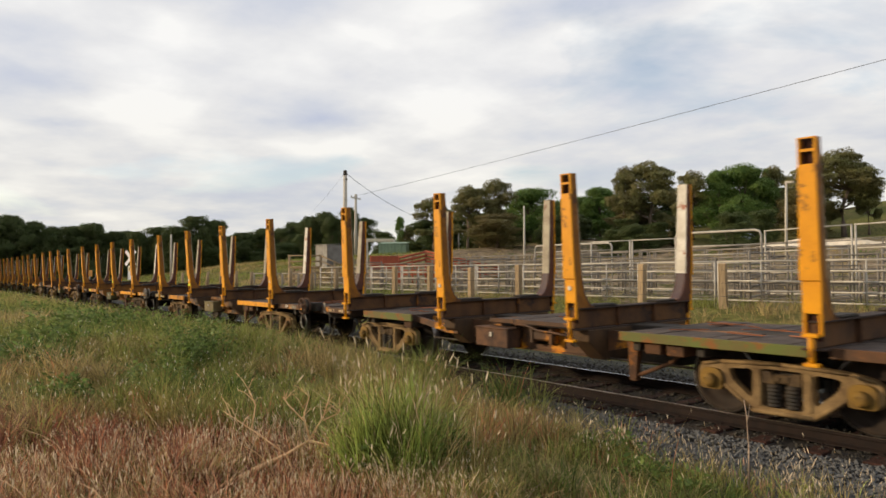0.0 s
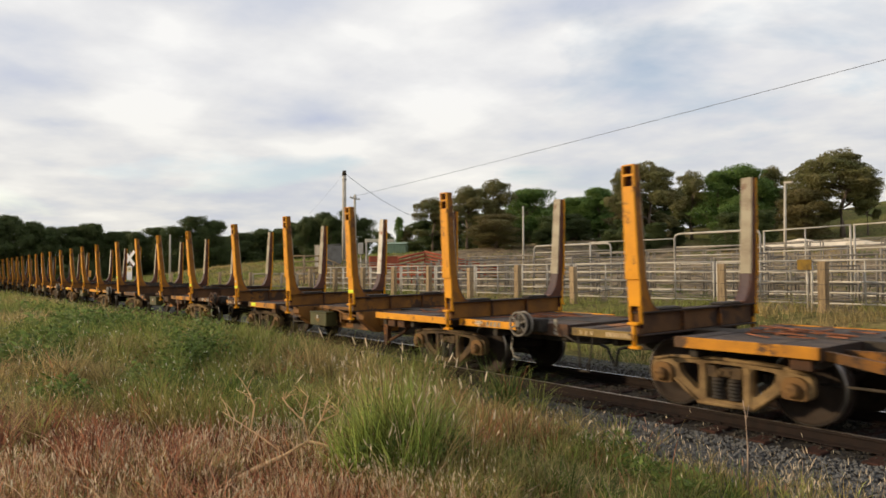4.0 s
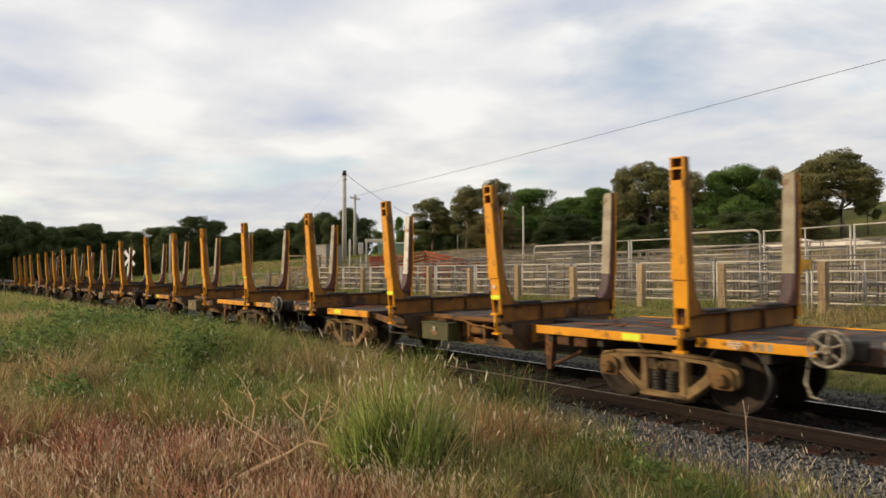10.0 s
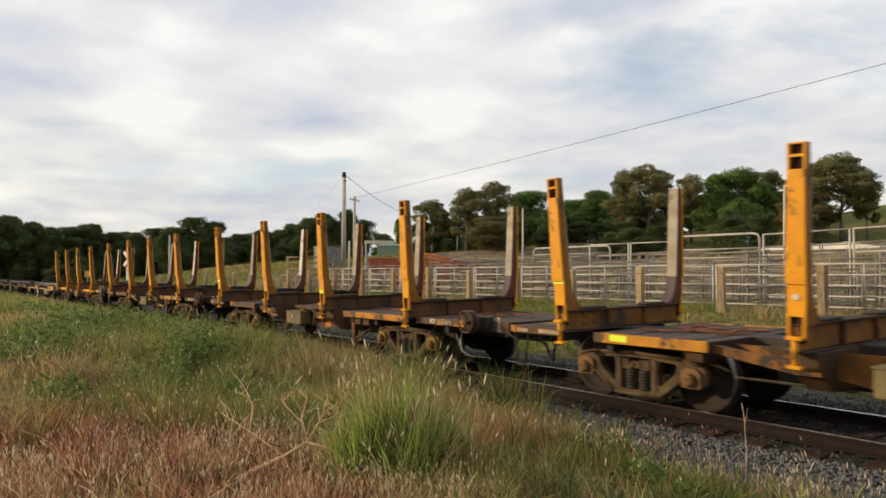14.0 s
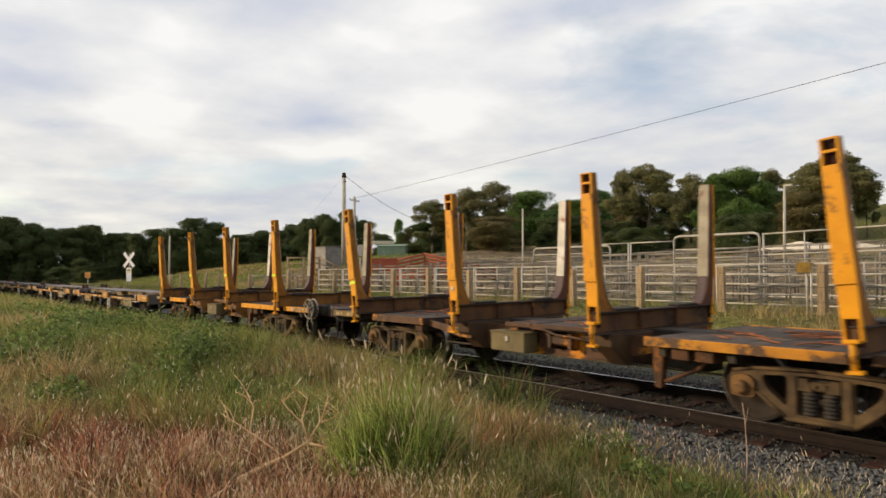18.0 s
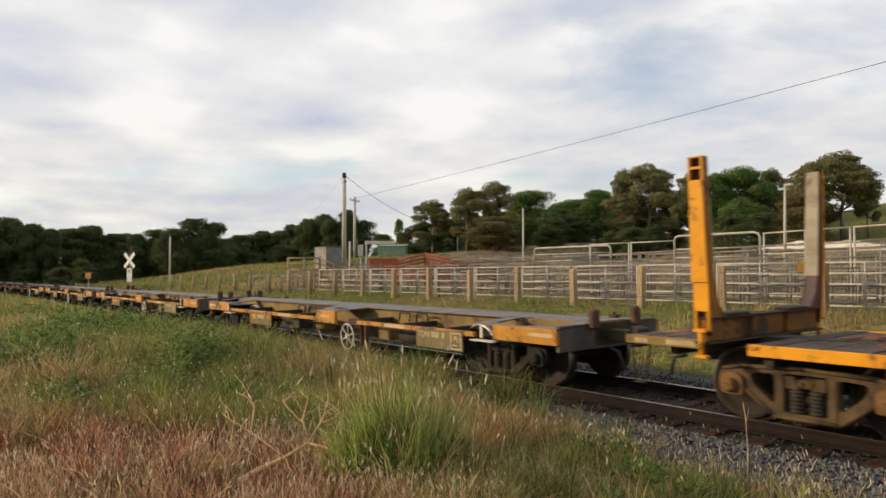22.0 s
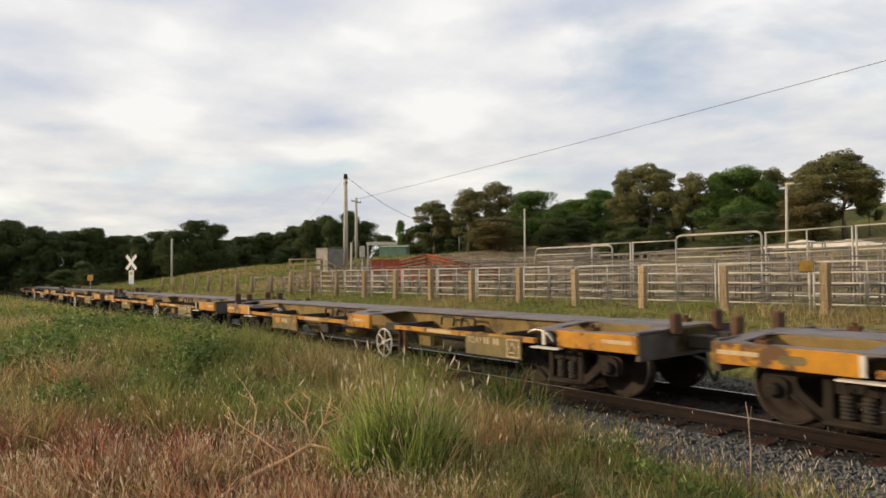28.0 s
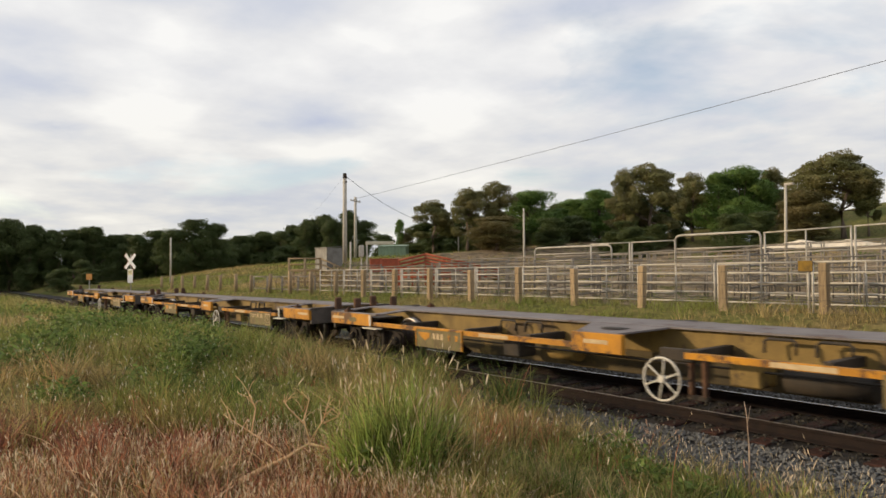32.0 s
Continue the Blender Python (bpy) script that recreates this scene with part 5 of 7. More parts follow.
    bm = NB(); box(bm, -6.68, -6.4, -1.2, -1.12, 0.22, 0.27); part("foot_strap", bm, DARK, hb)
    # name boards
    for x0, x1, kind in ((-4.32, -2.88, 0), (-12.66, -11.22, 1)):
        for sg in (-1,):
            bm = NB(); box(bm, x0, x1, -1.31, -1.29, 0.45, 0.80); bevelled(bm, 0.004)
            pl = part("name_board", bm, SIGN, w, "dusty olive side plate with worn markings")
            bm = NB()
            if kind == 0:
                bars(bm, x0 + 0.50, -1.31, 0.655, 0.42, 0.11, 5, rng)
                part("number_marking", bm, mat_pale, pl, "pale worn number bars")
                part("lettering", TQAY, None, pl, "pale class lettering", pose(x0 + 0.05, -1.3115, 0.655, 90, 0, 0))
                bm = NB()
                x, z, q, h = x1 - 0.2, 0.625, 0.155, 0.024
                for a in ((x - q, x + q, z - q, z - q + h), (x - q, x + q, z + q - h, z + q), (x - q, x - q + h, z - q, z + q), (x + q - h, x + q, z - q, z + q)):
                    box(bm, a[0], a[1], -1.314, -1.31, a[2], a[3])
                part("sign_border", bm, mat_pale, pl, "pale square border")
                bm = NB()
                for (xa, za), (xb, zb) in (((x - 0.1, z - 0.075), (x + 0.1, z - 0.075)), ((x - 0.1, z - 0.075), (x, z + 0.09)), ((x, z + 0.09), (x + 0.1, z - 0.075))):
                    rod(bm, (xa, -1.312, za), (xb, -1.312, zb), 0.012, 5)
                part("warning_triangle", bm, mat_pale, pl, "pale warning triangle")
            else:
                prism(bm, [(x0 + 0.08, 0.735), (x0 + 0.46, 0.735), (x0 + 0.44, 0.64), (x0 + 0.30, 0.585), (x0 + 0.18, 0.64)], -1.315, -1.31)
                part("emblem", bm, FLATORANGE, pl, "plain orange emblem")
                bm = NB(); bars(bm, x0 + 0.56, -1.31, 0.62, 0.36, 0.11, 3, rng)
                part("lettering", bm, mat_pale, pl, "pale worn lettering of plain bars")
                bm = NB(); bars(bm, x0 + 0.92, -1.31, 0.62, 0.44, 0.11, 4, rng)
                part("lettering", bm, FLATORANGE, pl, "orange worn lettering of plain bars")
                for a in ((x0, x1, 0.795, 0.82), (x1 - 0.02, x1 + 0.01, 0.45, 0.795), (x0 - 0.01, x0 + 0.015, 0.45, 0.795)):
                    bm = NB(); box(bm, a[0], a[1], -1.32, -1.285, a[2], a[3])
                    part("edge_strip", bm, FLATORANGE, pl)
    # steps and grab irons
    for x in (-2.35, -14.4):
        bm = NB()
        box(bm, x - 0.3, x + 0.3, -1.34, -1.18, 0.68, 0.70)
        part("step_plate", bm, WHITE, w, "white-edged shunter's step")
        bm = NB(); box(bm, x - 0.06, x + 0.0, -1.30, -1.28, 0.74, 0.97)
        part("grab_iron", bm, WHITE, w, "white grab iron")
    # under-floor gear
    bm = NB(); rod(bm, (-5.6, -0.7, 0.55), (-4.6, -0.7, 0.55), 0.17, 14); part("air_reservoir", bm, DARK, w)
    bm = NB(); box(bm, -6.2, -5.8, -1.0, -0.6, 0.42, 0.74); bevelled(bm, 0.02); part("valve_box", bm, SPINE, w)
    bm = NB(); rod(bm, (-9.6, -0.65, 0.58), (-9.0, -0.65, 0.58), 0.15, 14); rod(bm, (-9.0, -0.65, 0.58), (-7.2, -0.65, 0.58), 0.025, 8); part("brake_cylinder", bm, SPINE, w)
    bm = NB(); box(bm, -10.4, -10.0, -1.05, -0.65, 0.44, 0.72); bevelled(bm, 0.02); part("valve_box", bm, DARK, w)
    bm = NB(); rod(bm, (-13.0, -0.9, 0.62), (-3.5, -0.9, 0.62), 0.016, 6); part("brake_pipe", bm, DARK, w)
    return w


BARKRED = mat('broken_red_bark', (0.30, 0.11, 0.05), (0.18, 0.07, 0.035), 0.9, 0, 8, 0.6, 60, 0.5)
RUSTDARK = mat('dark_rusty_flange', (0.034, 0.025, 0.022), (0.055, 0.033, 0.022), 0.8, 0, 4, 0.6, 50, 0.2)
ENDGREY = mat("grimy_grey_steel", (0.115, 0.095, 0.08), (0.06, 0.05, 0.042), 0.7, 0, 2.5, 0.6, 40, 0.12)
RUSTPOST = mat('rusty_brown_post', (0.13, 0.065, 0.035), (0.06, 0.036, 0.025), 0.8, 0, 5, 0.6, 50, 0.2)
RUSTBEAM = mat('rusty_orange_beam', (0.13, 0.062, 0.024), (0.06, 0.032, 0.018), 0.75, 0, 2.5, 0.6, 40, 0.15, (0.04, 0.026, 0.02), 0.22, 1.4)
mat_pale = mat("worn_pale_marking", (0.52, 0.40, 0.24), (0.42, 0.30, 0.16), 0.6, 0, 8, 0.5, 60, 0.03)
FEP = text_mesh('FEP', 0.125, WHITE)
TQAY = text_mesh('TQAY', 0.155, mat_pale)
TRAIN = []     # (wagon, front coupling, length, bogie places)


def make_train():
    for i in range(9):
        TRAIN.append((log_wagon(i), -1.12 - 14.386 * i, LOG_LEN, LOG_BOGIES))
    flats = [flat_wagon(0), flat_wagon(1)]
    order = [0, 1, 1, 1, 1, 1]
    used = set()
    for i, k in enumerate(order):
        w = flats[k] if k not in used else copy_thing(flats[k], Matrix.Identity(4))
        used.add(k)
        TRAIN.append((w, -131.35 - 16.75 * i, FLAT_LEN, FLAT_BOGIES))


make_train()


# ---- trees ----
def crown_mesh(seed, kind):
    """Many small leaves set on lobes round the limbs, for a tree 10 m high and about 3 m in radius."""
    rng = np.random.default_rng(seed)
    lobes = []
    if kind == "e":
        # gum: rounded clumps held high on bare limbs
        for i in range(13):
            f = (i + rng.random()) / 13
            a, z = rng.uniform(0, 6.28), 4.4 + 4.4 * f
            r = rng.uniform(0.7, 2.3) * (1.0 - 0.45 * max(0, f - 0.5) * 2)
            lobes.append((r * math.cos(a), r * math.sin(a), z, rng.uniform(0.85, 1.4)))
        for i in range(3):
            a = rng.uniform(0, 6.28)
            lobes.append((1.6 * math.cos(a), 1.6 * math.sin(a), rng.uniform(2.6, 3.8), rng.uniform(0.6, 0.9)))
        lobes.append((rng.uniform(-0.5, 0.5), 0, 8.9, 1.25))
        flat = 0.75
    else:
        low, n = {"g": (1.0, 16), "b": (0.6, 16), "d": (0.7, 17)}[kind]
        for i in range(n):
            f = (i + rng.random()) / n
            a, z = rng.uniform(0, 6.28), low + 8.0 * f
            r = rng.uniform(0.4, 2.1) * (1.0 - 0.5 * max(0, f - 0.55) * 2)
            lobes.append((r * math.cos(a), r * math.sin(a), z, rng.uniform(0.95, 1.6) * (1 if z < 7 else 0.8)))
        for i in range(3):
            lobes.append((rng.uniform(-0.9, 0.9), rng.uniform(-0.9, 0.9), 8.2, 1.35))
        flat = 0.88
    n = 2100
    P, D = [], []
    for cx, cy, cz, R in lobes:
        d = rng.normal(size=(n, 3)); d /= np.linalg.norm(d, axis=1)[:, None]
        d[:, 2] = np.where((d[:, 2] < 0) & (rng.random(n) < 0.45), -d[:, 2], d[:, 2])
        ph = rng.uniform(0, 6.28, 3)
        lump = 1 + 0.13 * np.sin(5 * d[:, 0] + ph[0]) + 0.13 * np.sin(6 * d[:, 1] + ph[1]) + 0.1 * np.sin(7 * d[:, 2] + ph[2])
        rad = R * lump * (0.62 + 0.42 * rng.random(n) ** 0.5)
        P.append(d * rad[:, None] * (1, 1, flat) + (cx, cy, cz)); D.append(d)
    P, D = np.concatenate(P), np.concatenate(D)
    m = len(P)
    s = rng.uniform(0.045, 0.11, m)[:, None]
    u = rng.normal(size=(m, 3)); u -= D * (u * D).sum(1)[:, None] * 0.5; u /= np.linalg.norm(u, axis=1)[:, None]
    w = np.cross(D + rng.normal(size=(m, 3)) * 0.5, u); w /= np.linalg.norm(w, axis=1)[:, None] + 1e-9
    V = np.stack([P - u * s, P + w * s * 0.6 + u * s * 0.1, P + u * s, P - w * s * 0.6], 1).reshape(-1, 3)
    me = raw_mesh("crown", V, [np.arange(4 * m).reshape(-1, 4)], None, {"e": LEAF_EUC, "g": LEAF_GREEN, "d": LEAF_DARK, "b": LEAF_BROWN}[kind])
    return me, lobes


def trunk_mesh(seed, lobes, kind):
    rng = random.Random(seed)
    bm = NB()
    top = 5.2 if kind == "e" else 4.0
    pts = [(0, 0, -0.4), (rng.uniform(-0.1, 0.1), rng.uniform(-0.1, 0.1), 1.2), (rng.uniform(-0.25, 0.25), rng.uniform(-0.25, 0.25), top * 0.6), (rng.uniform(-0.3, 0.3), rng.uniform(-0.3, 0.3), top)]
    bent_rod(bm, pts, [0.24, 0.18, 0.14, 0.1], 8)
    for cx, cy, cz, R in lobes:
        b = Vector(pts[2 if cz < 5.5 else 3])
        mid = b.lerp(Vector((cx, cy, cz)), 0.5) + Vector((0, 0, -0.25))
        if cz > 2.2:
            bent_rod(bm, [b, mid, (cx, cy, cz)], [0.085, 0.055, 0.02], 5)
    return mesh_of(bm, "trunk", BARK)


# place, height of the top above the rails, radius and kind: the wood beyond the level crossing
TREES_WOOD = [
    (-127.0, 5.0, 11.39, 5.0, 'd'), (-116.9, 10.2, 10.69, 4.4, 'd'), (-113.1, 15.3, 8.85, 3.2, 'd'), (-114.2, 20.6, 9.63, 4.2, 'd'),
    (-113.3, 25.1, 8.43, 2.5, 'd'), (-104.5, 26.9, 8.7, 3.2, 'd'), (-97.2, 30.1, 9.95, 3.5, 'd'), (-123.0, 44.0, 8.62, 3.5, 'd'),
    (-122.6, 49.6, 10.21, 4.6, 'd'), (-117.1, 53.7, 11.29, 4.0, 'd'), (-110.1, 56.3, 12.74, 3.9, 'd'), (-104.0, 57.8, 13.14, 3.5, 'd'),
    (-136.5, 67.7, 12.13, 6.6, 'd'), (-134, 14, 9.5, 5, 'd'), (-128, 24, 9, 5, 'd'), (-124, 33, 8.6, 5, 'd'), (-112, 36, 8.2, 4, 'd'),
    (-120, 40, 8, 4, 'd'), (-131, 38, 8.5, 5, 'd'), (-140, 50, 9.5, 5, 'd'), (-135, 58, 10, 5, 'd')]
# the gums and leafy trees above the yards
TREES_YARD = [
    (-60.9, 43.8, 9.8, 2.0, 'e'), (-56.4, 44.8, 10.6, 1.7, 'e'), (-56.3, 48.1, 11.5, 1.9, 'e'), (-49.9, 43.2, 7.4, 2.2, 'b'),
    (-56.6, 53.7, 11.3, 2.8, 'g'), (-56.0, 57.2, 9.3, 1.9, 'g'), (-57.1, 61.6, 10.8, 2.2, 'g'), (-55.1, 63.4, 11.9, 2.0, 'g'),
    (-45.4, 55.9, 12.2, 1.3, 'e'), (-43.4, 57.5, 12.6, 2.4, 'e'), (-46.2, 59.1, 8.8, 3.0, 'b'), (-44.8, 66.3, 12.6, 1.9, 'e'),
    (-42.6, 67.7, 12.7, 2.1, 'g'), (-40.4, 69.1, 13.3, 2.5, 'g'), (-39.9, 71.6, 12.0, 1.8, 'g'), (-39.7, 74.0, 13.1, 1.8, 'e'),
    (-32.8, 67.5, 11.9, 2.3, 'e'), (-29.6, 66.7, 12.9, 2.8, 'e'), (-28.6, 69.3, 11.1, 1.2, 'e'), (-31.9, 64.5, 9.4, 2.3, 'b'),
    (-79.7, 51.7, 9.5, 0.7, 'g'), (-85.1, 52.5, 7.7, 1.6, 'd'), (-78.9, 53.0, 8.2, 1.2, 'b')]
# the dark wood carries on behind them
TREES_BEHIND = [(-75.0 + 2.4 * i, 53.2 + 2.4 * i - 0.02 * i * i, 8.8 + 0.42 * min(i, 7), 2.6, 'd') for i in range(15)]
# unseen trees on the camera's side of the line, added to shade its far stretch
TREES_UNSEEN = [(-63 - 5.6 * i, -9 - 0.5 * i, 11.3 + (i * 7 % 3) * 0.3, 4.2, "d") for i in range(4, 13)]
LABELS = {"e": "olive-brown gum tree with an open crown", "g": "fresh green leafy tree above the yards", "d": "dark green dense tree of the wood edge", "b": "olive-brown bushy tree above the yards"}


def make_trees():
    protos = {}
    for kind in "egdb":
        for v in range(3):
            cm, lobes = crown_mesh(100 + ord(kind) * 7 + v, kind)
            protos[kind, v] = (cm, trunk_mesh(ord(kind) + v, lobes, kind))
    rng = random.Random(8)
    wood = []
    for x, y, top, r, kind in TREES_WOOD:
        # a broad crown of the wood is several trees grown together
        wood.append((x, y, top, r * 0.62, kind))
        if r > 3:
            a = math.atan2(y, x) + math.pi / 2
            for k in (-1, 1):
                wood.append((x + k * 0.62 * r * math.cos(a) + rng.uniform(-0.8, 0.8), y + k * 0.62 * r * math.sin(a) + rng.uniform(-0.8, 0.8), top * rng.uniform(0.84, 0.95), r * 0.55, kind))
    for x, y, top, r, kind in wood + TREES_YARD + TREES_BEHIND + TREES_UNSEEN:
        z = float(height(x, y))
        h = top - z
        cm, tm = protos[kind, rng.randrange(3)]
        sx = r * rng.uniform(1.2, 1.45) / 3.0
        m = pose(x, y, z, 0, 0, rng.uniform(0, 360)) @ Matrix.Diagonal((sx, sx, h / 10.0, 1))
        t = thing("tree", LABELS[kind], "tree", at=m)
        part("crown", cm, None, t)
        part("trunk", tm, None, t)


make_trees()


def make_shrubs():
    """Low bushes under the trees and along the wood's edge."""
    protos = []
    for v in range(3):
        cm, lobes = crown_mesh(500 + v, "d")
        bm = NB()
        for k in range(5):
            rod(bm, (0.1 * k - 0.2, 0, -0.4), ((k - 2) * 0.8, (k % 2) * 0.8 - 0.4, 5.0), 0.1, 5, 0.03)
        protos.append((cm, mesh_of(bm, "trunk", BARK)))
    rng = random.Random(31)
    spots = [(-22 - 50 * i / 33 + rng.uniform(-1, 1), 53 + 6 * math.sin(i) + rng.uniform(-2, 2)) for i in range(34)]
    spots += [(-92 - 3.2 * i + rng.uniform(-1, 1), 14 + 1.4 * i + rng.uniform(-1.5, 1.5)) for i in range(9)]
    spots += [(-98 + 4.5 * i, 36 + 1.6 * i + rng.uniform(-2, 2)) for i in range(9)]
    for x, y in spots:
        if x > -31:
            continue
        h = rng.uniform(1.6, 3.4)
        cm, sm = protos[rng.randrange(3)]
        k = h / 10 * rng.uniform(1.5, 2.3)
        t = thing("shrub", "low dark green shrub under the trees", "shrub", at=pose(x, y, float(height(x, y)) - 0.1, 0, 0, rng.uniform(0, 360)) @ Matrix.Diagonal((k, k, h / 10, 1)))
        tagged(part("leaves", cm, None, t), kind="stuff")
        part("trunk", sm, None, t)


make_shrubs()

# ---- poles and wires ----
def pole(x, y, top, r, material, arm=0.0, label="", name="utility_pole", lean=0.0):
    z = float(height(x, y))
    t = thing(name, label, "pole", at=pose(x, y, z, 0, lean))
    h = top - z
    bm = NB(); rod(bm, (0, 0, -0.3), (0, 0, h), r, 12, r * 0.72)
    part("shaft", bm, material, t)
    if arm:
        bm = NB(); box(bm, -0.06, 0.06, -arm, arm, h - 0.55, h - 0.43)
        ca = part("crossarm", bm, material, t)
        ca.rotation_euler = (0, 0, radians(35))
        for k in (-0.9, -0.3, 0.3, 0.9):
            bm = NB(); rod(bm, (0, k * arm, h - 0.43), (0, k * arm, h - 0.27), 0.04, 8)
            part("insulator", bm, DARK, ca)
    return t, h


pA, hA = pole(-53.2, 29.0, 10.36, 0.21, PALEPOLE, 0, "weathered pale timber power pole beside the yard")
bm = NB(); rod(bm, (0, 0, hA - 0.3), (0, 0, hA + 0.12), 0.19, 10, 0.15); part("pole_cap", bm, DARK, pA, "dark pole-top hardware")
bm = NB(); box(bm, -0.3, 0.3, -0.05, 0.05, hA - 0.7, hA - 0.58); part("bracket", bm, DARK, pA)
pole(-74.6, 42.1, 11.2, 0.2, PALEPOLE, 1.3, "timber power pole with a crossarm behind the yard")
pole(-33.1, 30.9, 6.0, 0.075, PALEPOLE, 0, "slim pale post standing in the stockyard", "post")
tR, hR = pole(-19.6, 37.4, 6.56, 0.085, PALEPOLE, 0, "slim pale lamp post standing in the stockyard", "lamp_post", 1.0)
bm = NB(); box(bm, -0.05, 0.42, -0.08, 0.08, hR - 0.05, hR + 0.06); bevelled(bm, 0.02); part("lamp_head", bm, PALEPOLE, tR)
pole(-71.2, 55.1, 8.01, 0.1, PALEPOLE, 0, "distant pale timber pole")
pole(-77.5, 21.4, 5.9, 0.12, PALEPOLE, 0, "pale timber pole beyond the level crossing")


def wire(a, b, sag, r, label):
    bm = NB()
    a, b = Vector(a), Vector(b)
    n = 28
    pts = [a.lerp(b, i / n) - Vector((0, 0, 4 * sag * (i / n) * (1 - i / n))) for i in range(n + 1)]
    bent_rod(bm, pts, r, 5)
    me = mesh_of(bm, "overhead_wire", WIRE)
    return tagged(new("overhead_wire", me), label, "wire")


wire((-74.6, 42.1, 11.0), (4.0, 40.0, 13.75), 0.25, 0.017, "thin dark overhead power line")
wire((-53.2, 29.0, 10.3), (-71.2, 55.1, 7.9), 1.3, 0.02, "sagging dark service cable between poles")
wire((-53.2, 29.0, 10.3), (-140.0, 60.0, 10.0), 1.5, 0.006, "thin dark overhead power line")


# ---- level crossing signs ----
def crossing_sign():
    x, y = -61.9, 13.9
    z = float(height(x, y))
    t = thing("crossing_sign", "white railway crossing crossbuck sign on a post", "sign", at=pose(x, y, z, 0, 0, -62 + 90))
    bm = NB(); rod(bm, (0, 0.05, -0.3), (0, 0.05, 3.6 - z), 0.04, 10)
    part("post", bm, PIPE, t)
    for a, nm in ((45, "RAILWAY"), (-45, "CROSSING")):
        bm = NB(); box(bm, -0.80, 0.80, -0.012 + (0.01 if a > 0 else 0), 0.004 + (0.01 if a > 0 else 0), -0.135, 0.135)
        part("crossbuck_arm", bm, SIGNWHITE, t, "white crossbuck arm", pose(0, -0.02, 3.05 - z, 0, a, 0))
        bm = NB(); box(bm, -0.82, 0.82, -0.006, 0.006, -0.15, 0.15)
        part("arm_backing", bm, SIGNRED, t, "red edging", pose(-0.05, 0.012, 3.05 - z, 0, a, 0))
    bm = NB(); box(bm, -0.29, 0.29, -0.02, 0.0, 1.28 - z, 2.4 - z); part("plate", bm, SIGNWHITE, t, "white plate with faint markings")
    bm = NB(); box(bm, -0.25, 0.25, -0.026, -0.021, 1.95 - z, 2.33 - z); part("warning_plate", bm, SIGNYELLOW, t, "pale yellow upper plate")
    bm = NB(); box(bm, -0.3, 0.3, 0.002, 0.012, 1.40 - z, 2.4 - z); part("backing", bm, SIGNRED, t, "red edging")
    bm = NB()
    for k in range(3):
        box(bm, -0.16, 0.16, -0.030, -0.026, 2.1 - z + 0.07 * k, 2.13 - z + 0.07 * k)
    part("marking", bm, DARK, t)


SIGNWHITE = mat("white_sign_face", (0.85, 0.84, 0.82), (0.78, 0.77, 0.74), 0.4, 0, 6, 0.4, 60, 0.0)
SIGNYELLOW = mat("pale_yellow_sign_face", (0.78, 0.70, 0.42), (0.7, 0.62, 0.36), 0.5)
SIGNRED = mat("red_sign_edge", (0.45, 0.03, 0.02), (0.36, 0.03, 0.02), 0.5)
SIGNORANGE = mat("orange_brown_sign", (0.42, 0.19, 0.03), (0.33, 0.15, 0.03), 0.5)
crossing_sign()
z = float(height(-77.1, 13.5))
sg = thing("track_sign", "small orange-brown sign board on a post", "sign", at=pose(-77.1, 13.5, z, 0, 0, 30))
bm = NB(); rod(bm, (0, 0.03, -0.3), (0, 0.03, 1.5 - z), 0.035, 8); part("post", bm, PIPE, sg)
bm = NB(); box(bm, -0.4, 0.4, -0.015, 0.0, 1.5 - z, 2.1 - z); part("board", bm, SIGNORANGE, sg)

# ---- line fence and stockyard ----
AX, AY = math.cos(radians(1.6)), math.sin(radians(1.6))


def yard(s, off):
    """A place s along the fence line and off metres behind it."""
    r = 17.5 + off
    return AX * s - AY * r, AY * s + AX * r


def line_fence():
    f = thing("line_fence", "line of weathered timber fence posts with wires", "fence")
    bm = NB(); box(bm, -0.1, 0.1, -0.1, 0.1, -0.3, 1.24); bevelled(bm, 0.02)
    me1 = mesh_of(bm, "post", TIMBER)
    bm = NB(); rod(bm, (0, 0, -0.3), (0.02, 0, 1.24), 0.12, 8, 0.105)
    me2 = mesh_of(bm, "post", TIMBER)
    rng = random.Random(2)
    tops = []
    for k in range(-2, 21):
        s = -7.66 - 2.59 * k + (rng.uniform(-0.2, 0.2) if k > 9 else 0)
        x, y = yard(s, 0)
        z = float(height(x, y))
        lean = rng.uniform(-1.5, 1.5) if k < 12 else rng.uniform(-7, 7)
        part("post", me1 if k < 9 else me2, None, f, at=pose(x, y, z + rng.uniform(-0.05, 0.05), rng.uniform(-1, 1), lean, rng.uniform(0, 20)) @ Matrix.Diagonal((1, 1, 1 if k < 12 else 0.9, 1)))
        tops.append((x, y, z))
    for h in (0.35, 0.7, 1.05):
        bm = NB()
        bent_rod(bm, [(x, y - 0.11, z + h) for x, y, z in tops], 0.004, 4)
        part("fence_wire", bm, WIRE, f)


line_fence()


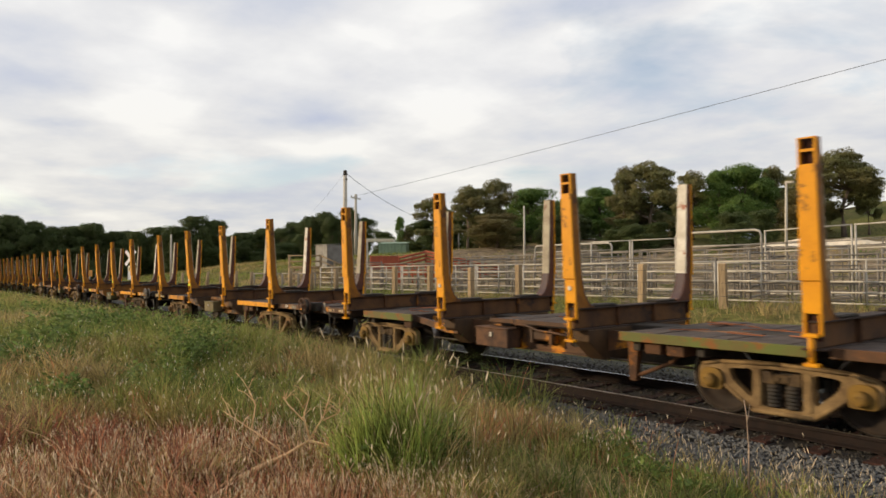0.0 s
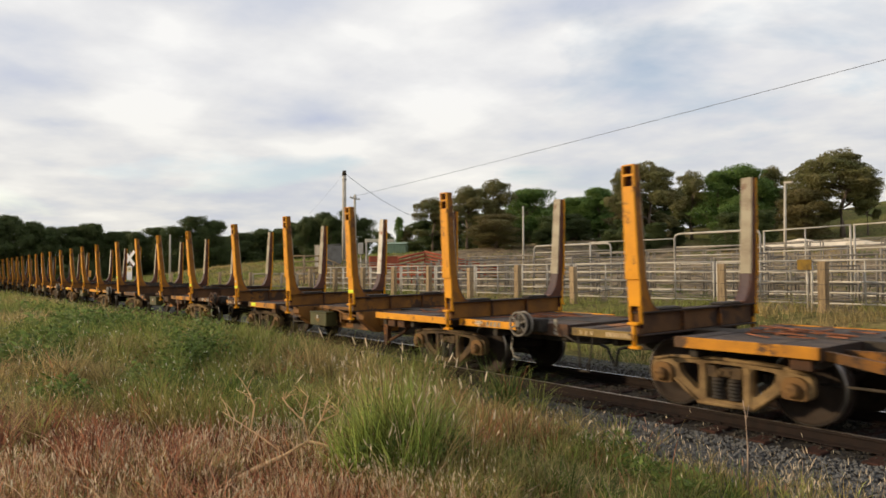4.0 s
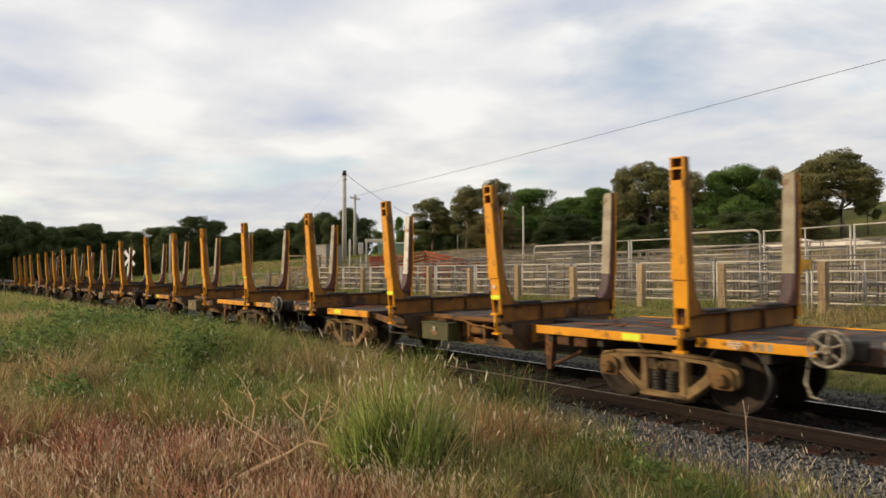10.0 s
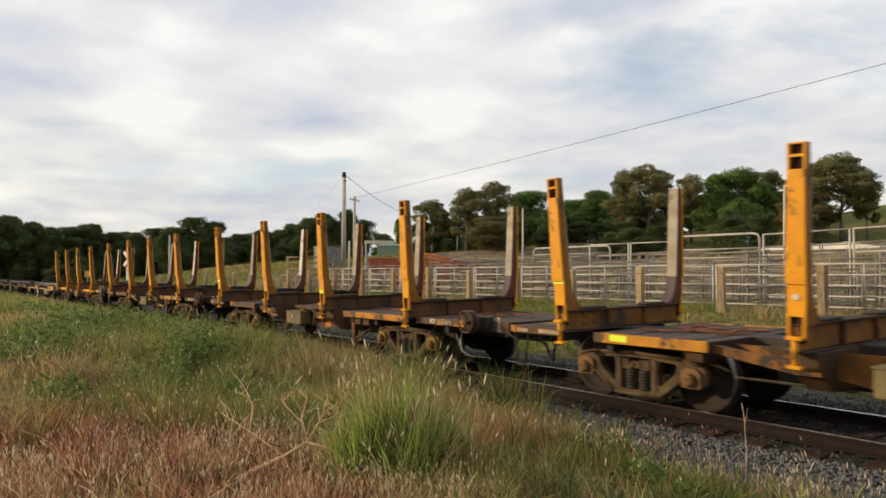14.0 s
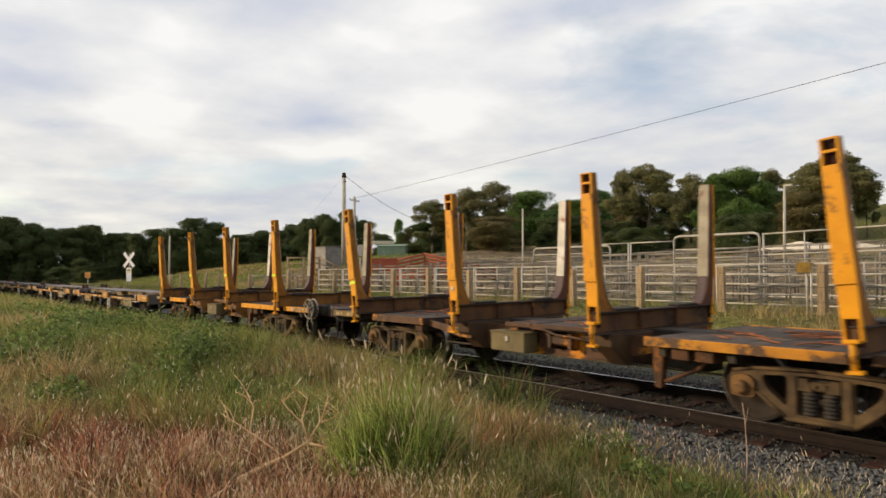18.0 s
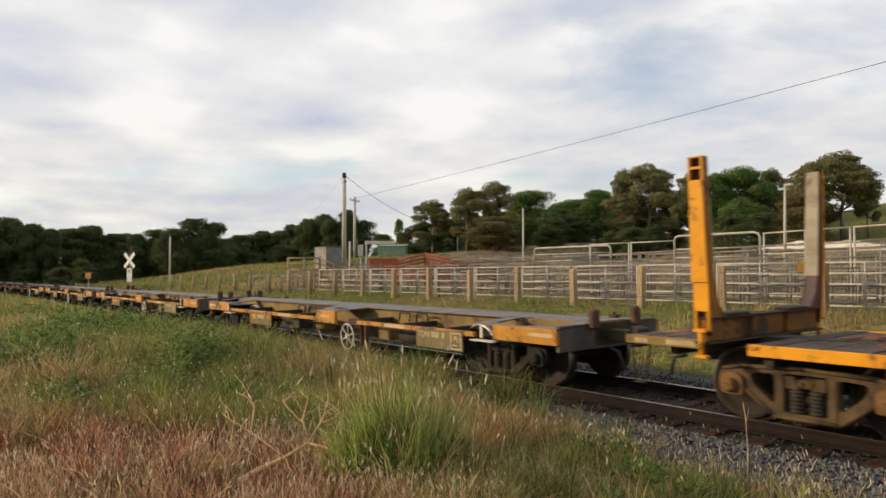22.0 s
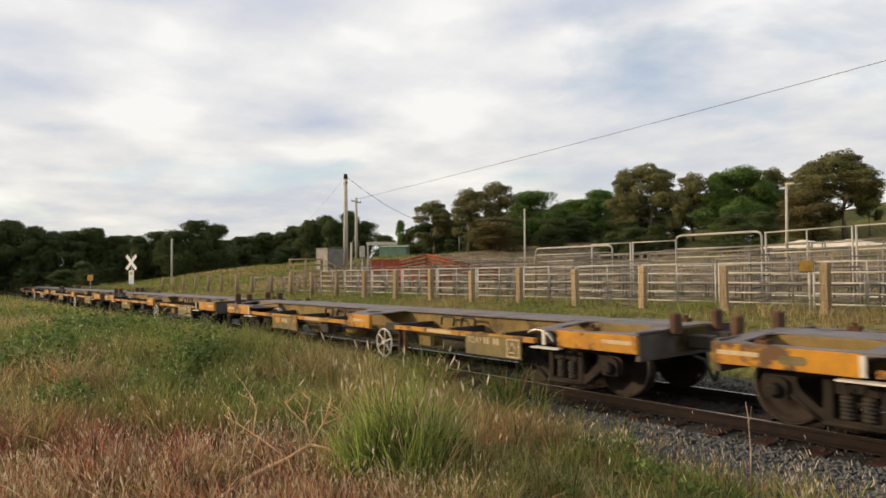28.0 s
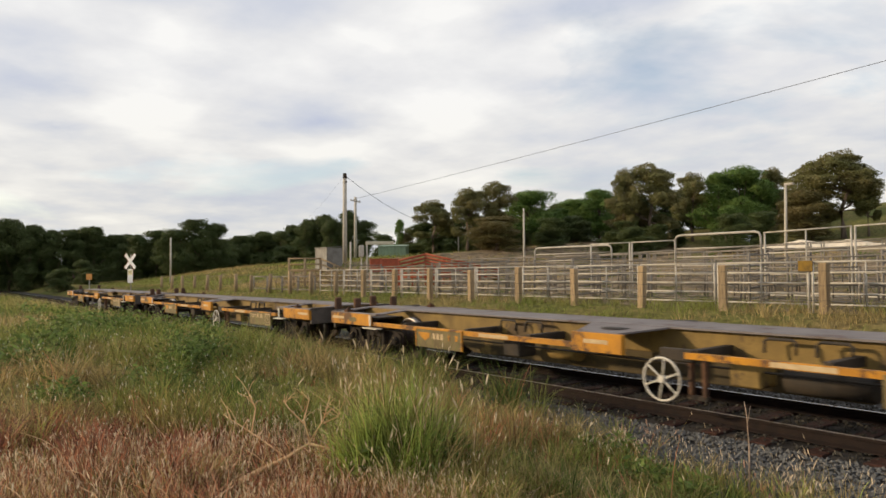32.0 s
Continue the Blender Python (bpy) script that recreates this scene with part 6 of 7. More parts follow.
def rail_row(s0, s1, off, step, tops, rails, r=0.024, label="galvanised steel pipe fence of the stockyard", material=None, base=None, pr=0.032, name="yard_fence", dip=0.0):
    """A row of separate pipe panels from s0 to s1, each with two uprights and its rails at the heights given."""
    n = max(1, int(round((s1 - s0) / step)))
    for i in range(n):
        a, b = s0 + (s1 - s0) * i / n, s0 + (s1 - s0) * (i + 1) / n - 0.05
        x0, y0 = yard(a, off); x1, y1 = yard(b, off)
        z0 = float(height(x0, y0)) if base is None else base
        p = thing(name, label, "fence", "stockyard fences", at=pose(x0, y0, 0, 0, 0, math.degrees(math.atan2(y1 - y0, x1 - x0))))
        L = math.hypot(x1 - x0, y1 - y0)
        t0, t1 = (tops, tops) if not isinstance(tops, tuple) else (tops[0] + (tops[1] - tops[0]) * i / n, tops[0] + (tops[1] - tops[0]) * (i + 1) / n)
        for xx, tt in ((0.03, t0), (L - 0.03, t1)):
            bm = NB(); rod(bm, (xx, 0, z0 - 0.2), (xx, 0, tt), pr, 8); part("upright", bm, material or PIPE, p)
        if rails > 3:
            bm = NB(); rod(bm, (L / 2, 0, z0 + 0.2), (L / 2, 0, (t0 + t1) / 2), pr * 0.75, 6); part("stay", bm, material or PIPE, p)
        for k in range(rails):
            f = k / max(1, rails - 1)
            za, zb = z0 + 0.22 + (t0 - z0 - 0.22) * f, z0 + 0.22 + (t1 - z0 - 0.22) * f
            bm = NB(); rod(bm, (0, 0, za), (L, 0, zb), r, 6); part("rail", bm, material or PIPE, p)


def bow_gate(s0, s1, off, top, label):
    x0, y0 = yard(s0, off); x1, y1 = yard(s1, off)
    z0 = float(height(x0, y0))
    L = math.hypot(x1 - x0, y1 - y0)
    p = thing("bow_gate_frame", label, "gate frame", "stockyard gate frames", at=pose(x0, y0, 0, 0, 0, math.degrees(math.atan2(y1 - y0, x1 - x0))))
    bm = NB(); bent_rod(bm, [(0, 0, z0 - 0.2), (0, 0, top - 0.16), (0.06, 0, top - 0.04), (0.2, 0, top), (L - 0.2, 0, top), (L - 0.06, 0, top - 0.04), (L, 0, top - 0.16), (L, 0, z0 - 0.2)], 0.04, 8)
    part("bow_frame", bm, PIPE, p)
    for k in range(6):
        zz = z0 + 0.3 + 0.3 * k
        bm = NB(); rod(bm, (0.05, 0, zz), (L - 0.05, 0, zz), 0.022, 6); part("rail", bm, PIPE, p)


rail_row(-34.0, 2.0, 0.75, 2.6, 2.08, 5)
rail_row(-34.0, 2.0, 3.2, 2.4, 2.25, 4, material=PIPEDULL)
rail_row(-30.0, 3.0, 6.6, 2.6, 2.6, 4, material=PIPEDULL)
rail_row(-24.0, 3.0, 11.5, 2.8, (2.8, 3.2), 3, material=PIPEDULL)
rail_row(-33.0, 2.0, 1.9, 3.1, 1.95, 3, material=PIPEDULL)
rail_row(-31.0, 3.0, 8.9, 3.0, 2.7, 4, material=PIPEDULL)
rail_row(-28.0, 3.0, 15.0, 3.4, (2.9, 3.5), 3, material=PIPEDULL)
for k, (s, o0, o1) in enumerate(((-31.0, 0.9, 3.1), (-27.4, 3.3, 8.8), (-23.7, 0.9, 6.5), (-20.5, 3.3, 11.3), (-16.3, 0.9, 4.5), (-12.6, 4.7, 11.4), (-10.0, 0.9, 3.1), (-7.6, 3.3, 8.8), (-5.2, 0.9, 4.4), (-2.4, 3.3, 11.4), (-0.4, 0.9, 6.4))):
    a, b = yard(s, o0), yard(s - 0.6, o1)
    p = thing("yard_fence", "dull pipe cross fence between the pens", "fence", "stockyard fences", at=pose(a[0], a[1], 0, 0, 0, math.degrees(math.atan2(b[1] - a[1], b[0] - a[0]))))
    L = math.hypot(b[0] - a[0], b[1] - a[1])
    za, zb = float(height(*a)), float(height(*b))
    n = max(2, int(L / 1.8) + 1)
    for i in range(n):
        f = i / (n - 1)
        z0 = za + (zb - za) * f
        bm = NB(); rod(bm, (L * f, 0, z0 - 0.2), (L * f, 0, z0 + 1.55), 0.036, 8); part("upright", bm, PIPEDULL, p)
    for q in (0.3, 0.6, 0.9, 1.2, 1.5):
        bm = NB(); rod(bm, (0, 0, za + q), (L, 0, zb + q), 0.024, 6); part("rail", bm, PIPEDULL, p)
bow_gate(-14.75, -11.6, 4.6, 3.15, "galvanised bow gate frame over the cattle race")
bow_gate(-23.1, -18.7, 6.0, 3.0, "galvanised bow gate frame in the yards")
rail_row(-18.8, -14.8, 4.8, 2.0, 3.0, 2, name="catwalk", label="raised pipe handrail of the yard catwalk")
rail_row(-11.5, 2.0, 4.6, 2.8, (3.1, 3.4), 4, name="catwalk", label="raised pipe handrail of the yard catwalk")
# timber loading pen at the far end of the yards
rail_row(-42.4, -34.2, 0.6, 2.05, 1.75, 2, 0.04, "grey pipe rails of the loading pen", PIPEDULL, pr=0.045, name="yard_fence")
# red oxide loading ramp: solid panels, a sloping race and its lower fence
def sloped_fence(name, label, a, b, za, zb, low, rails, gap, r, material, posts, pr=0.05):
    """Rails from a to b hung below the line za..zb, on posts that reach the ground."""
    p = thing(name, label, "fence", "loading ramp fences", at=pose(a[0], a[1], 0, 0, 0, math.degrees(math.atan2(b[1] - a[1], b[0] - a[0]))))
    L = math.hypot(b[0] - a[0], b[1] - a[1])
    for i in range(posts):
        f = i / (posts - 1)
        bm = NB(); rod(bm, (L * f, 0.03, low), (L * f, 0.03, za + (zb - za) * f + 0.06), pr, 8); part("upright", bm, material, p)
    for k in range(rails):
        bm = NB(); rod(bm, (0, 0, za - gap * k), (L, 0, zb - gap * k), r, 6); part("rail", bm, material, p)


RAMP = "red oxide painted steel ramp fence"
sloped_fence("ramp_fence", RAMP, (-38.68, 25.06), (-37.66, 26.44), 2.75, 3.12, 0.9, 3, 0.24, 0.085, REDRAIL, 3)
sloped_fence("ramp_fence", RAMP, (-37.66, 26.44), (-34.86, 30.22), 3.15, 2.1, 0.9, 4, 0.21, 0.085, REDRAIL, 5)
sloped_fence("ramp_fence", RAMP, (-38.31, 24.9), (-36.4, 27.5), 2.2, 2.2, 0.9, 4, 0.27, 0.07, REDRAIL, 4)
sloped_fence("timber_pen", "weathered timber rails of the loading pen", (-42.04, 18.9), (-40.84, 20.5), 2.88, 2.88, 0.6, 6, 0.36, 0.05, TIMBER, 3, 0.08)
sloped_fence("timber_pen", "weathered timber race sloping down from the pen", (-40.84, 20.5), (-39.77, 21.91), 2.88, 2.1, 0.6, 4, 0.34, 0.05, TIMBER, 3, 0.07)
sloped_fence("timber_pen", "weathered timber rails of the loading pen", (-42.9, 19.6), (-39.9, 22.6), 2.1, 2.1, 0.6, 4, 0.36, 0.045, TIMBER, 4, 0.07)
for (xa, ya), (xb, yb) in (((-39.8, 23.55), (-39.4, 24.1)), ((-39.36, 24.16), (-38.72, 25.02))):
    p = thing("ramp_fence", "solid red oxide sheet fence of the loading ramp", "fence", "loading ramp fences", at=pose(xa, ya, 0, 0, 0, math.degrees(math.atan2(yb - ya, xb - xa))))
    L = math.hypot(xb - xa, yb - ya)
    bm = NB(); box(bm, 0.03, L - 0.03, 0, 0.03, 1.95, 2.82); bevelled(bm, 0.006); part("sheet", bm, REDRAIL, p)
    for xx in (0.0, L):
        bm = NB(); rod(bm, (xx, 0.03, 0.6), (xx, 0.03, 2.9), 0.045, 8); part("upright", bm, REDRAIL, p)
    bm = NB(); rod(bm, (0, 0.02, 2.84), (L, 0.02, 2.84), 0.035, 8); part("rail", bm, REDRAIL, p)


# ---- sheds ----
def shed(name, label, x, y, rot, w, d, h, roof_h, wall, roofm, openings=()):
    z = float(height(x, y))
    t = thing(name, label, "shed", at=pose(x, y, z, 0, 0, rot))
    bm = NB()
    n = int(w / 0.18)
    for sgn in (-1, 1):
        pts = [(-w / 2 + w * i / n, sgn * d / 2 + (0.012 if i % 2 else -0.012)) for i in range(n + 1)]
        for (xa, ya), (xb, yb) in zip(pts, pts[1:]):
            vs = [bm.verts.new(p) for p in ((xa, ya, -0.3), (xb, yb, -0.3), (xb, yb, h), (xa, ya, h))]
            bm.faces.new(vs)
    for sgn in (-1, 1):
        box(bm, sgn * w / 2 - 0.03, sgn * w / 2 + 0.03, -d / 2, d / 2, -0.3, h)
    part("wall", bm, wall, t)
    bm = NB()
    prism(bm, [(-w / 2 - 0.08, h), (w / 2 + 0.08, h), (w / 2 + 0.08, h + 0.05), (-w / 2 - 0.08, h + 0.05)], -d / 2 - 0.08, d / 2 + 0.08)
    for v in bm.verts:
        v.co.z += roof_h * (0.5 + v.co.y / d)
    part("roof", bm, roofm, t)
    return t


shed("green_shed", "pale green iron shed behind the yards", -67.45, 43.0, 50, 3.0, 3.0, 1.25, 0.25, SHEDGREEN, SHEDGREEN)
shed("grey_shed", "small grey iron shed beside the power pole", -52.2, 26.98, 10, 1.5, 1.6, 1.65, 0.1, SHEDGREY, SHEDGREY)


# ---- yard fittings ----
def gantry():
    x, y = -45.85, 25.46
    z = float(height(x, y))
    t = thing("gantry", "pale steel beam on two posts over the loading pen", "gantry", at=pose(x, y, z, 0, 0, 62))
    h = 4.15 - z
    for k in (0.0, 1.2):
        bm = NB(); rod(bm, (k, 0, -0.3), (k, 0, h + 0.1), 0.07, 10); part("post", bm, PALEPOLE, t)
    bm = NB(); box(bm, 1.1, 3.2, -0.08, 0.08, h - 0.1, h + 0.14); bevelled(bm, 0.02); part("beam", bm, PALECREAM, t)
    bm = NB(); box(bm, 0.6, 0.98, -0.25, 0.25, h - 1.0, h - 0.15); bevelled(bm, 0.05); part("meter_box", bm, PALEPOLE, t, "pale grey box on a stand")
    bm = NB(); rod(bm, (0.79, 0, -0.3), (0.79, 0, h - 0.98), 0.05, 8); part("stand", bm, PIPE, t)


PALECREAM = mat("pale_cream_paint", (0.62, 0.58, 0.42), (0.5, 0.46, 0.33), 0.6)
YARDYELLOW = mat("dull_yellow_plate", (0.25, 0.145, 0.018), (0.12, 0.075, 0.018), 0.7, 0, 7, 0.6)
CARPAINT = mat("pale_blue_grey_car_paint", (0.42, 0.46, 0.54), (0.38, 0.42, 0.5), 0.35, 0.2, 2, 0.3, 40, 0.0)
SAND = mat("pale_sand", (0.82, 0.71, 0.54), (0.70, 0.58, 0.42), 0.95, 0, 1.5, 0.6, 20, 0.4)
DARKGLASS = mat("dark_car_glass", (0.03, 0.035, 0.04), (0.03, 0.03, 0.035), 0.1)
gantry()


def yard_plate():
    t = thing("yard_sign", "small dull yellow plate on a stockyard panel", "sign", at=pose(-8.79, 17.95, 2.0, 0, 0, 1.6))
    bm = NB(); box(bm, -0.30, 0.06, -0.012, 0.0, -0.16, 0.11); bevelled(bm, 0.004); part("plate", bm, YARDYELLOW, t)
    bm = NB(); box(bm, -0.26, -0.2, 0.0, 0.05, -0.02, 0.11); box(bm, -0.04, 0.02, 0.0, 0.05, -0.02, 0.11); part("clip", bm, PIPE, t)


yard_plate()


def sand_heap():
    x, y = -24.3, 54.5
    rng = np.random.default_rng(77)
    t = thing("sand_heap", "long pale heap of sand beyond the yards", "heap", at=pose(x, y, float(height(x, y)) - 0.1, 0, 0, 40))
    nx, ny = 40, 14
    V = []
    for j in range(ny):
        for i in range(nx):
            u, v = i / (nx - 1) * 2 - 1, j / (ny - 1) * 2 - 1
            h = 0.62 * max(0, 1 - abs(u) ** 4) * max(0, 1 - v * v) * (0.85 + 0.15 * math.sin(4 * u + 1)) + rng.normal(0, 0.02)
            V.append((u * 6.0, v * 1.5, h * 1.25 * (0.75 + 0.35 * math.sin(7 * u + 2) * math.sin(3 * u))))
    F = [(j * nx + i, j * nx + i + 1, (j + 1) * nx + i + 1, (j + 1) * nx + i) for j in range(ny - 1) for i in range(nx - 1)]
    me = bpy.data.meshes.new("heap"); me.from_pydata(V, [], F); me.materials.append(SAND)
    part("sand", me, None, t)


sand_heap()


def parked_car():
    x, y = -37.2, 62.0
    t = thing("parked_car", "pale blue-grey car parked beyond the yards", "car", at=pose(x, y, float(height(x, y)), 0, 0, 50))
    bm = NB(); prism(bm, [(-2.0, 0.3), (2.0, 0.3), (2.05, 0.62), (1.95, 0.82), (1.0, 0.92), (-1.95, 0.95), (-2.05, 0.6)], -0.82, 0.82); bevelled(bm, 0.04)
    body = part("body", bm, CARPAINT, t)
    bm = NB(); prism(bm, [(-1.7, 0.94), (0.95, 0.92), (0.35, 1.4), (-1.3, 1.42)], -0.70, 0.70); bevelled(bm, 0.05); part("cabin", bm, CARPAINT, t)
    for sg in (-1, 1):
        bm = NB(); prism(bm, [(-1.45, 0.98), (0.7, 0.97), (0.28, 1.33), (-1.2, 1.35)], sg * 0.705 - 0.004, sg * 0.705 + 0.004); part("side_window", bm, DARKGLASS, t)
        for xx in (-1.25, 1.3):
            bm = NB(); lathe(bm, [(0.2, -0.1), (0.31, -0.09), (0.31, 0.09), (0.2, 0.1)], 16)
            part("wheel", bm, HOSE, t, at=pose(xx, sg * 0.76, 0.31))


parked_car()

# ---- grass and weeds ----
def blades(name, xy, h, w, lean, material, label, seed, seg=3, la=None, category="grass", spread=0.4):
    """One mesh of bent tapered blades standing on the ground; h and lean may differ from blade to blade."""
    rng = np.random.default_rng(seed)
    n = len(xy)
    z = height(xy[:, 0], xy[:, 1])
    a = rng.uniform(0, 2 * math.pi, n)
    hh = h * rng.uniform(1 - spread, 1 + spread, n)
    ww = w * rng.uniform(0.6, 1.3, n)
    ln = lean * rng.uniform(0.2, 1.5, n)
    if la is None:
        la = rng.uniform(0, 2 * math.pi, n)
    side = np.stack([np.cos(a), np.sin(a), np.zeros(n)], 1)
    ld = np.stack([np.cos(la), np.sin(la), np.zeros(n)], 1)
    base = np.stack([xy[:, 0], xy[:, 1], z - 0.03], 1)
    rows = []
    for k in range(seg):
        f = k / seg
        c = base + ld * (ln * hh * f * f)[:, None] + np.array([0, 0, 1]) * (hh * f * (1 - 0.3 * ln * f))[:, None]
        half = (ww * (1 - f * 0.6) / 2)[:, None]
        rows += [c - side * half, c + side * half]
    rows.append(base + ld * (ln * hh)[:, None] + np.array([0, 0, 1]) * (hh * (1 - 0.3 * ln))[:, None])
    tips = rows[-1]
    per = 2 * seg + 1
    V = np.stack(rows, 1).reshape(-1, 3)
    i0 = (np.arange(n) * per)[:, None]
    quads = [np.concatenate([i0 + 2 * k, i0 + 2 * k + 1, i0 + 2 * k + 3, i0 + 2 * k + 2], 1) for k in range(seg - 1)]
    tri = np.concatenate([i0 + 2 * seg - 2, i0 + 2 * seg - 1, i0 + 2 * seg], 1)
    tagged(new(name, raw_mesh(name, V, quads, tri, material)), label, category, kind="stuff")
    return tips


def field(xx, yy, scale, seed):
    """Smooth patchy field between 0 and 1."""
    r = np.random.default_rng(seed)
    v = np.zeros_like(xx)
    for k in range(7):
        a, p, q = r.uniform(0, 6.28), r.uniform(0, 6.28), r.uniform(0.6, 1.9)
        v += np.sin((xx * math.cos(a) + yy * math.sin(a)) * q / scale + p)
    return 0.5 + v / 7.0


def wedge(n, r0, r1, seed, power=1.0, a0=2.0, a1=72.0):
    """Places on the open ground on the camera's side: bearing from the line of the track and distance."""
    rng = np.random.default_rng(seed)
    r = r0 + (r1 - r0) * rng.random(n) ** power
    a = np.radians(rng.uniform(a0, a1, n))
    return np.stack([-r * np.cos(a), r * np.sin(a)], 1)


def clumps(c, per, rad, hgt, seed):
    """Blades in tufts round the places c: places, heights and the way each leans outwards."""
    rng = np.random.default_rng(seed)
    k = rng.integers(int(per * 0.5), int(per * 1.6), len(c))
    i = np.repeat(np.arange(len(c)), k)
    a = rng.uniform(0, 2 * math.pi, len(i))
    q = rad[i] * rng.random(len(i)) ** 0.6
    p = c[i] + np.stack([q * np.cos(a), q * np.sin(a)], 1)
    return p, hgt[i], a + rng.normal(0, 0.7, len(i)), i


def seed_heads(tips, size, material, label, seed):
    """Small fuzzy heads on stem tips, each four crossed slips."""
    rng = np.random.default_rng(seed)
    V, Q = [], []
    for t in tips:
        L = size * rng.uniform(0.7, 1.7)
        d = np.array([rng.normal(0, 0.35), rng.normal(0, 0.35), 1.0]); d /= np.linalg.norm(d)
        for k in range(4):
            a = rng.uniform(0, 6.28)
            s = np.array([math.cos(a), math.sin(a), 0]) * L * 0.055
            n = len(V)
            e = rng.normal(0, 0.06, 3) * L
            V += [t - d * L * 0.4 + e, t + d * L * 0.35 + s + e, t + d * L + e, t + d * L * 0.3 - s + e]
            Q.append((n, n + 1, n + 2, n + 3))
    tagged(new("seed_heads", raw_mesh("seed_heads", np.array(V), [np.array(Q)], None, material)), label, "grass", kind="stuff")


def make_grass():
    # near field in tufts: ahead and aside are taken from the path on which the camera stands
    c = wedge(6600, 4.3, 18, 21, 1.15)
    d = lateral(c[:, 0], c[:, 1])
    rnd = np.random.default_rng(2).random(len(c))
    rim = ballast_edge(c[:, 0])
    gap = field(c[:, 0], c[:, 1], 0.22, 61) + 0.5 * field(c[:, 0], c[:, 1], 0.6, 62)
    keep = (d > rim - 0.3) & (rnd < smooth(rim - 0.5, rim + 0.8, d) * 0.97 + 0.03) & (gap > 0.71)
    c, d, rnd = c[keep], d[keep], np.random.default_rng(12).random(int(keep.sum()))
    ahead, aside = -0.803 * c[:, 0] + 0.595 * c[:, 1], 0.595 * c[:, 0] + 0.803 * c[:, 1]
    f1, f2, f3 = field(c[:, 0], c[:, 1], 0.9, 4), field(c[:, 0], c[:, 1], 0.3, 9), field(c[:, 0], c[:, 1], 0.6, 19)
    hgt = (0.12 + 0.34 * f2 + 0.18 * rnd) * (1 - 0.4 * smooth(-7.0, -4.0, c[:, 0]))
    hgt = np.where((d > 1.7) & (d < 4.2) & (c[:, 0] < -7.5), hgt * 1.35 + 0.08, hgt)
    side = aside / ahead
    dry = smooth(7.7, 6.6, ahead + 1.2 * (f2 - 0.5)) * smooth(0.03, -0.16, side)      # dry red stand
    mixed = smooth(8.5, 7.0, ahead) * (1 - smooth(0.03, -0.16, side)) * smooth(0.17, 0.06, side)
    kind = np.full(len(c), 5)
    v = 0.8 * f1 + 0.5 * f3 + 0.35 * rnd
    kind[v < 0.90] = 4
    kind[v < 0.74] = 3
    kind[rnd < 0.06] = 1
    kind[(v > 1.14)] = 6
    r2 = np.random.default_rng(13).random(len(c))
    q = r2 + 0.5 * (f3 - 0.5)
    kind = np.where(r2[::-1] < dry, np.select([q < 0.34, q < 0.66, q < 0.84, q < 0.93], [0, 1, 2, 3], 4), kind)
    kind = np.where(r2[::-1] < mixed, np.select([q < 0.08, q < 0.18, q < 0.36, q < 0.66], [1, 2, 3, 4], 5), kind)
    edge = (side > 0.13) & (ahead < 7.2)
    kind = np.where(edge, np.select([q < 0.08, q < 0.36, q < 0.66, q < 0.92], [3, 4, 5, 6], 2), kind)
    kind[edge & (rnd < 0.5)] = 9
    hgt = np.where(dry > 0.5, hgt * 0.72, hgt)
    rad = 0.05 + 0.12 * np.random.default_rng(5).random(len(c))
    for k, nm, mt, w, ln, lb in ((0, "dry_red_grass", GRASS_PLUM, 0.010, 0.5, "dark purplish dry wild grass"), (1, "dry_red_grass", GRASS_RED, 0.010, 0.5, "dry reddish-brown wild grass"), (2, "straw_grass", GRASS_TAN, 0.009, 0.55, "bleached tan dry grass"), (3, "straw_grass", GRASS_STRAW, 0.009, 0.75, "tall pale straw grass"), (4, "olive_grass", GRASS_OLIVE, 0.010, 0.7, "dull olive wild grass"), (5, "green_grass", GRASS_GREEN, 0.011, 0.65, "green wild grass in tufts"), (6, "green_grass", GRASS_DEEP, 0.012, 0.6, "deep green wild grass in tufts")):
        m = kind == k
        p, h, la, i = clumps(c[m], 22 if k != 2 else 12, rad[m], hgt[m] * (1.1 if k == 2 else 1), 31 + k)
        blades(nm, p, h, w, ln, mt, lb, 31 + k, 3, la)
    # loose fine stems between the tufts
    p = wedge(15000, 4.3, 15, 41, 1.2)
    d = lateral(p[:, 0], p[:, 1])
    p = p[d > ballast_edge(p[:, 0]) + 0.3]
    g = field(p[:, 0], p[:, 1], 0.5, 44) + 0.4 * np.random.default_rng(7).random(len(p))
    blades("straw_grass", p[g > 0.80], 0.28, 0.006, 0.9, GRASS_STRAW, "fine dry grass stems", 42)
    blades("dry_red_grass", p[(g <= 0.80) & (g > 0.66)], 0.26, 0.006, 0.9, GRASS_RED, "fine reddish dry grass stems", 43)
    blades("green_grass", p[g <= 0.66], 0.22, 0.007, 0.8, GRASS_GREEN, "fine green grass stems", 45)
    s = wedge(420, 4.4, 9, 46, 1.0)
    s = s[(lateral(s[:, 0], s[:, 1]) > 2.3) & (s[:, 0] < -4.0)]
    tips = blades("straw_grass", s, 0.5, 0.005, 0.5, GRASS_STRAW, "tall thin seeding grass stems", 47, 4)
    seed_heads(tips, 0.028, SEED, "pale fuzzy grass seed heads", 48)
    # pale feathery stands at the edge of the ballast
    st = [(-1.74, 4.66), (-1.86, 4.8), (-1.55, 4.78), (-1.5, 4.92), (-1.15, 4.9)]
    r4 = np.random.default_rng(56)
    s = np.concatenate([np.array(q) + r4.normal(0, 0.065, (16, 2)) for q in st])
    tips = blades("straw_grass", s, 0.40, 0.004, 0.5, GRASS_TAN, "tall pale seeding stems by the ballast", 57, 4)
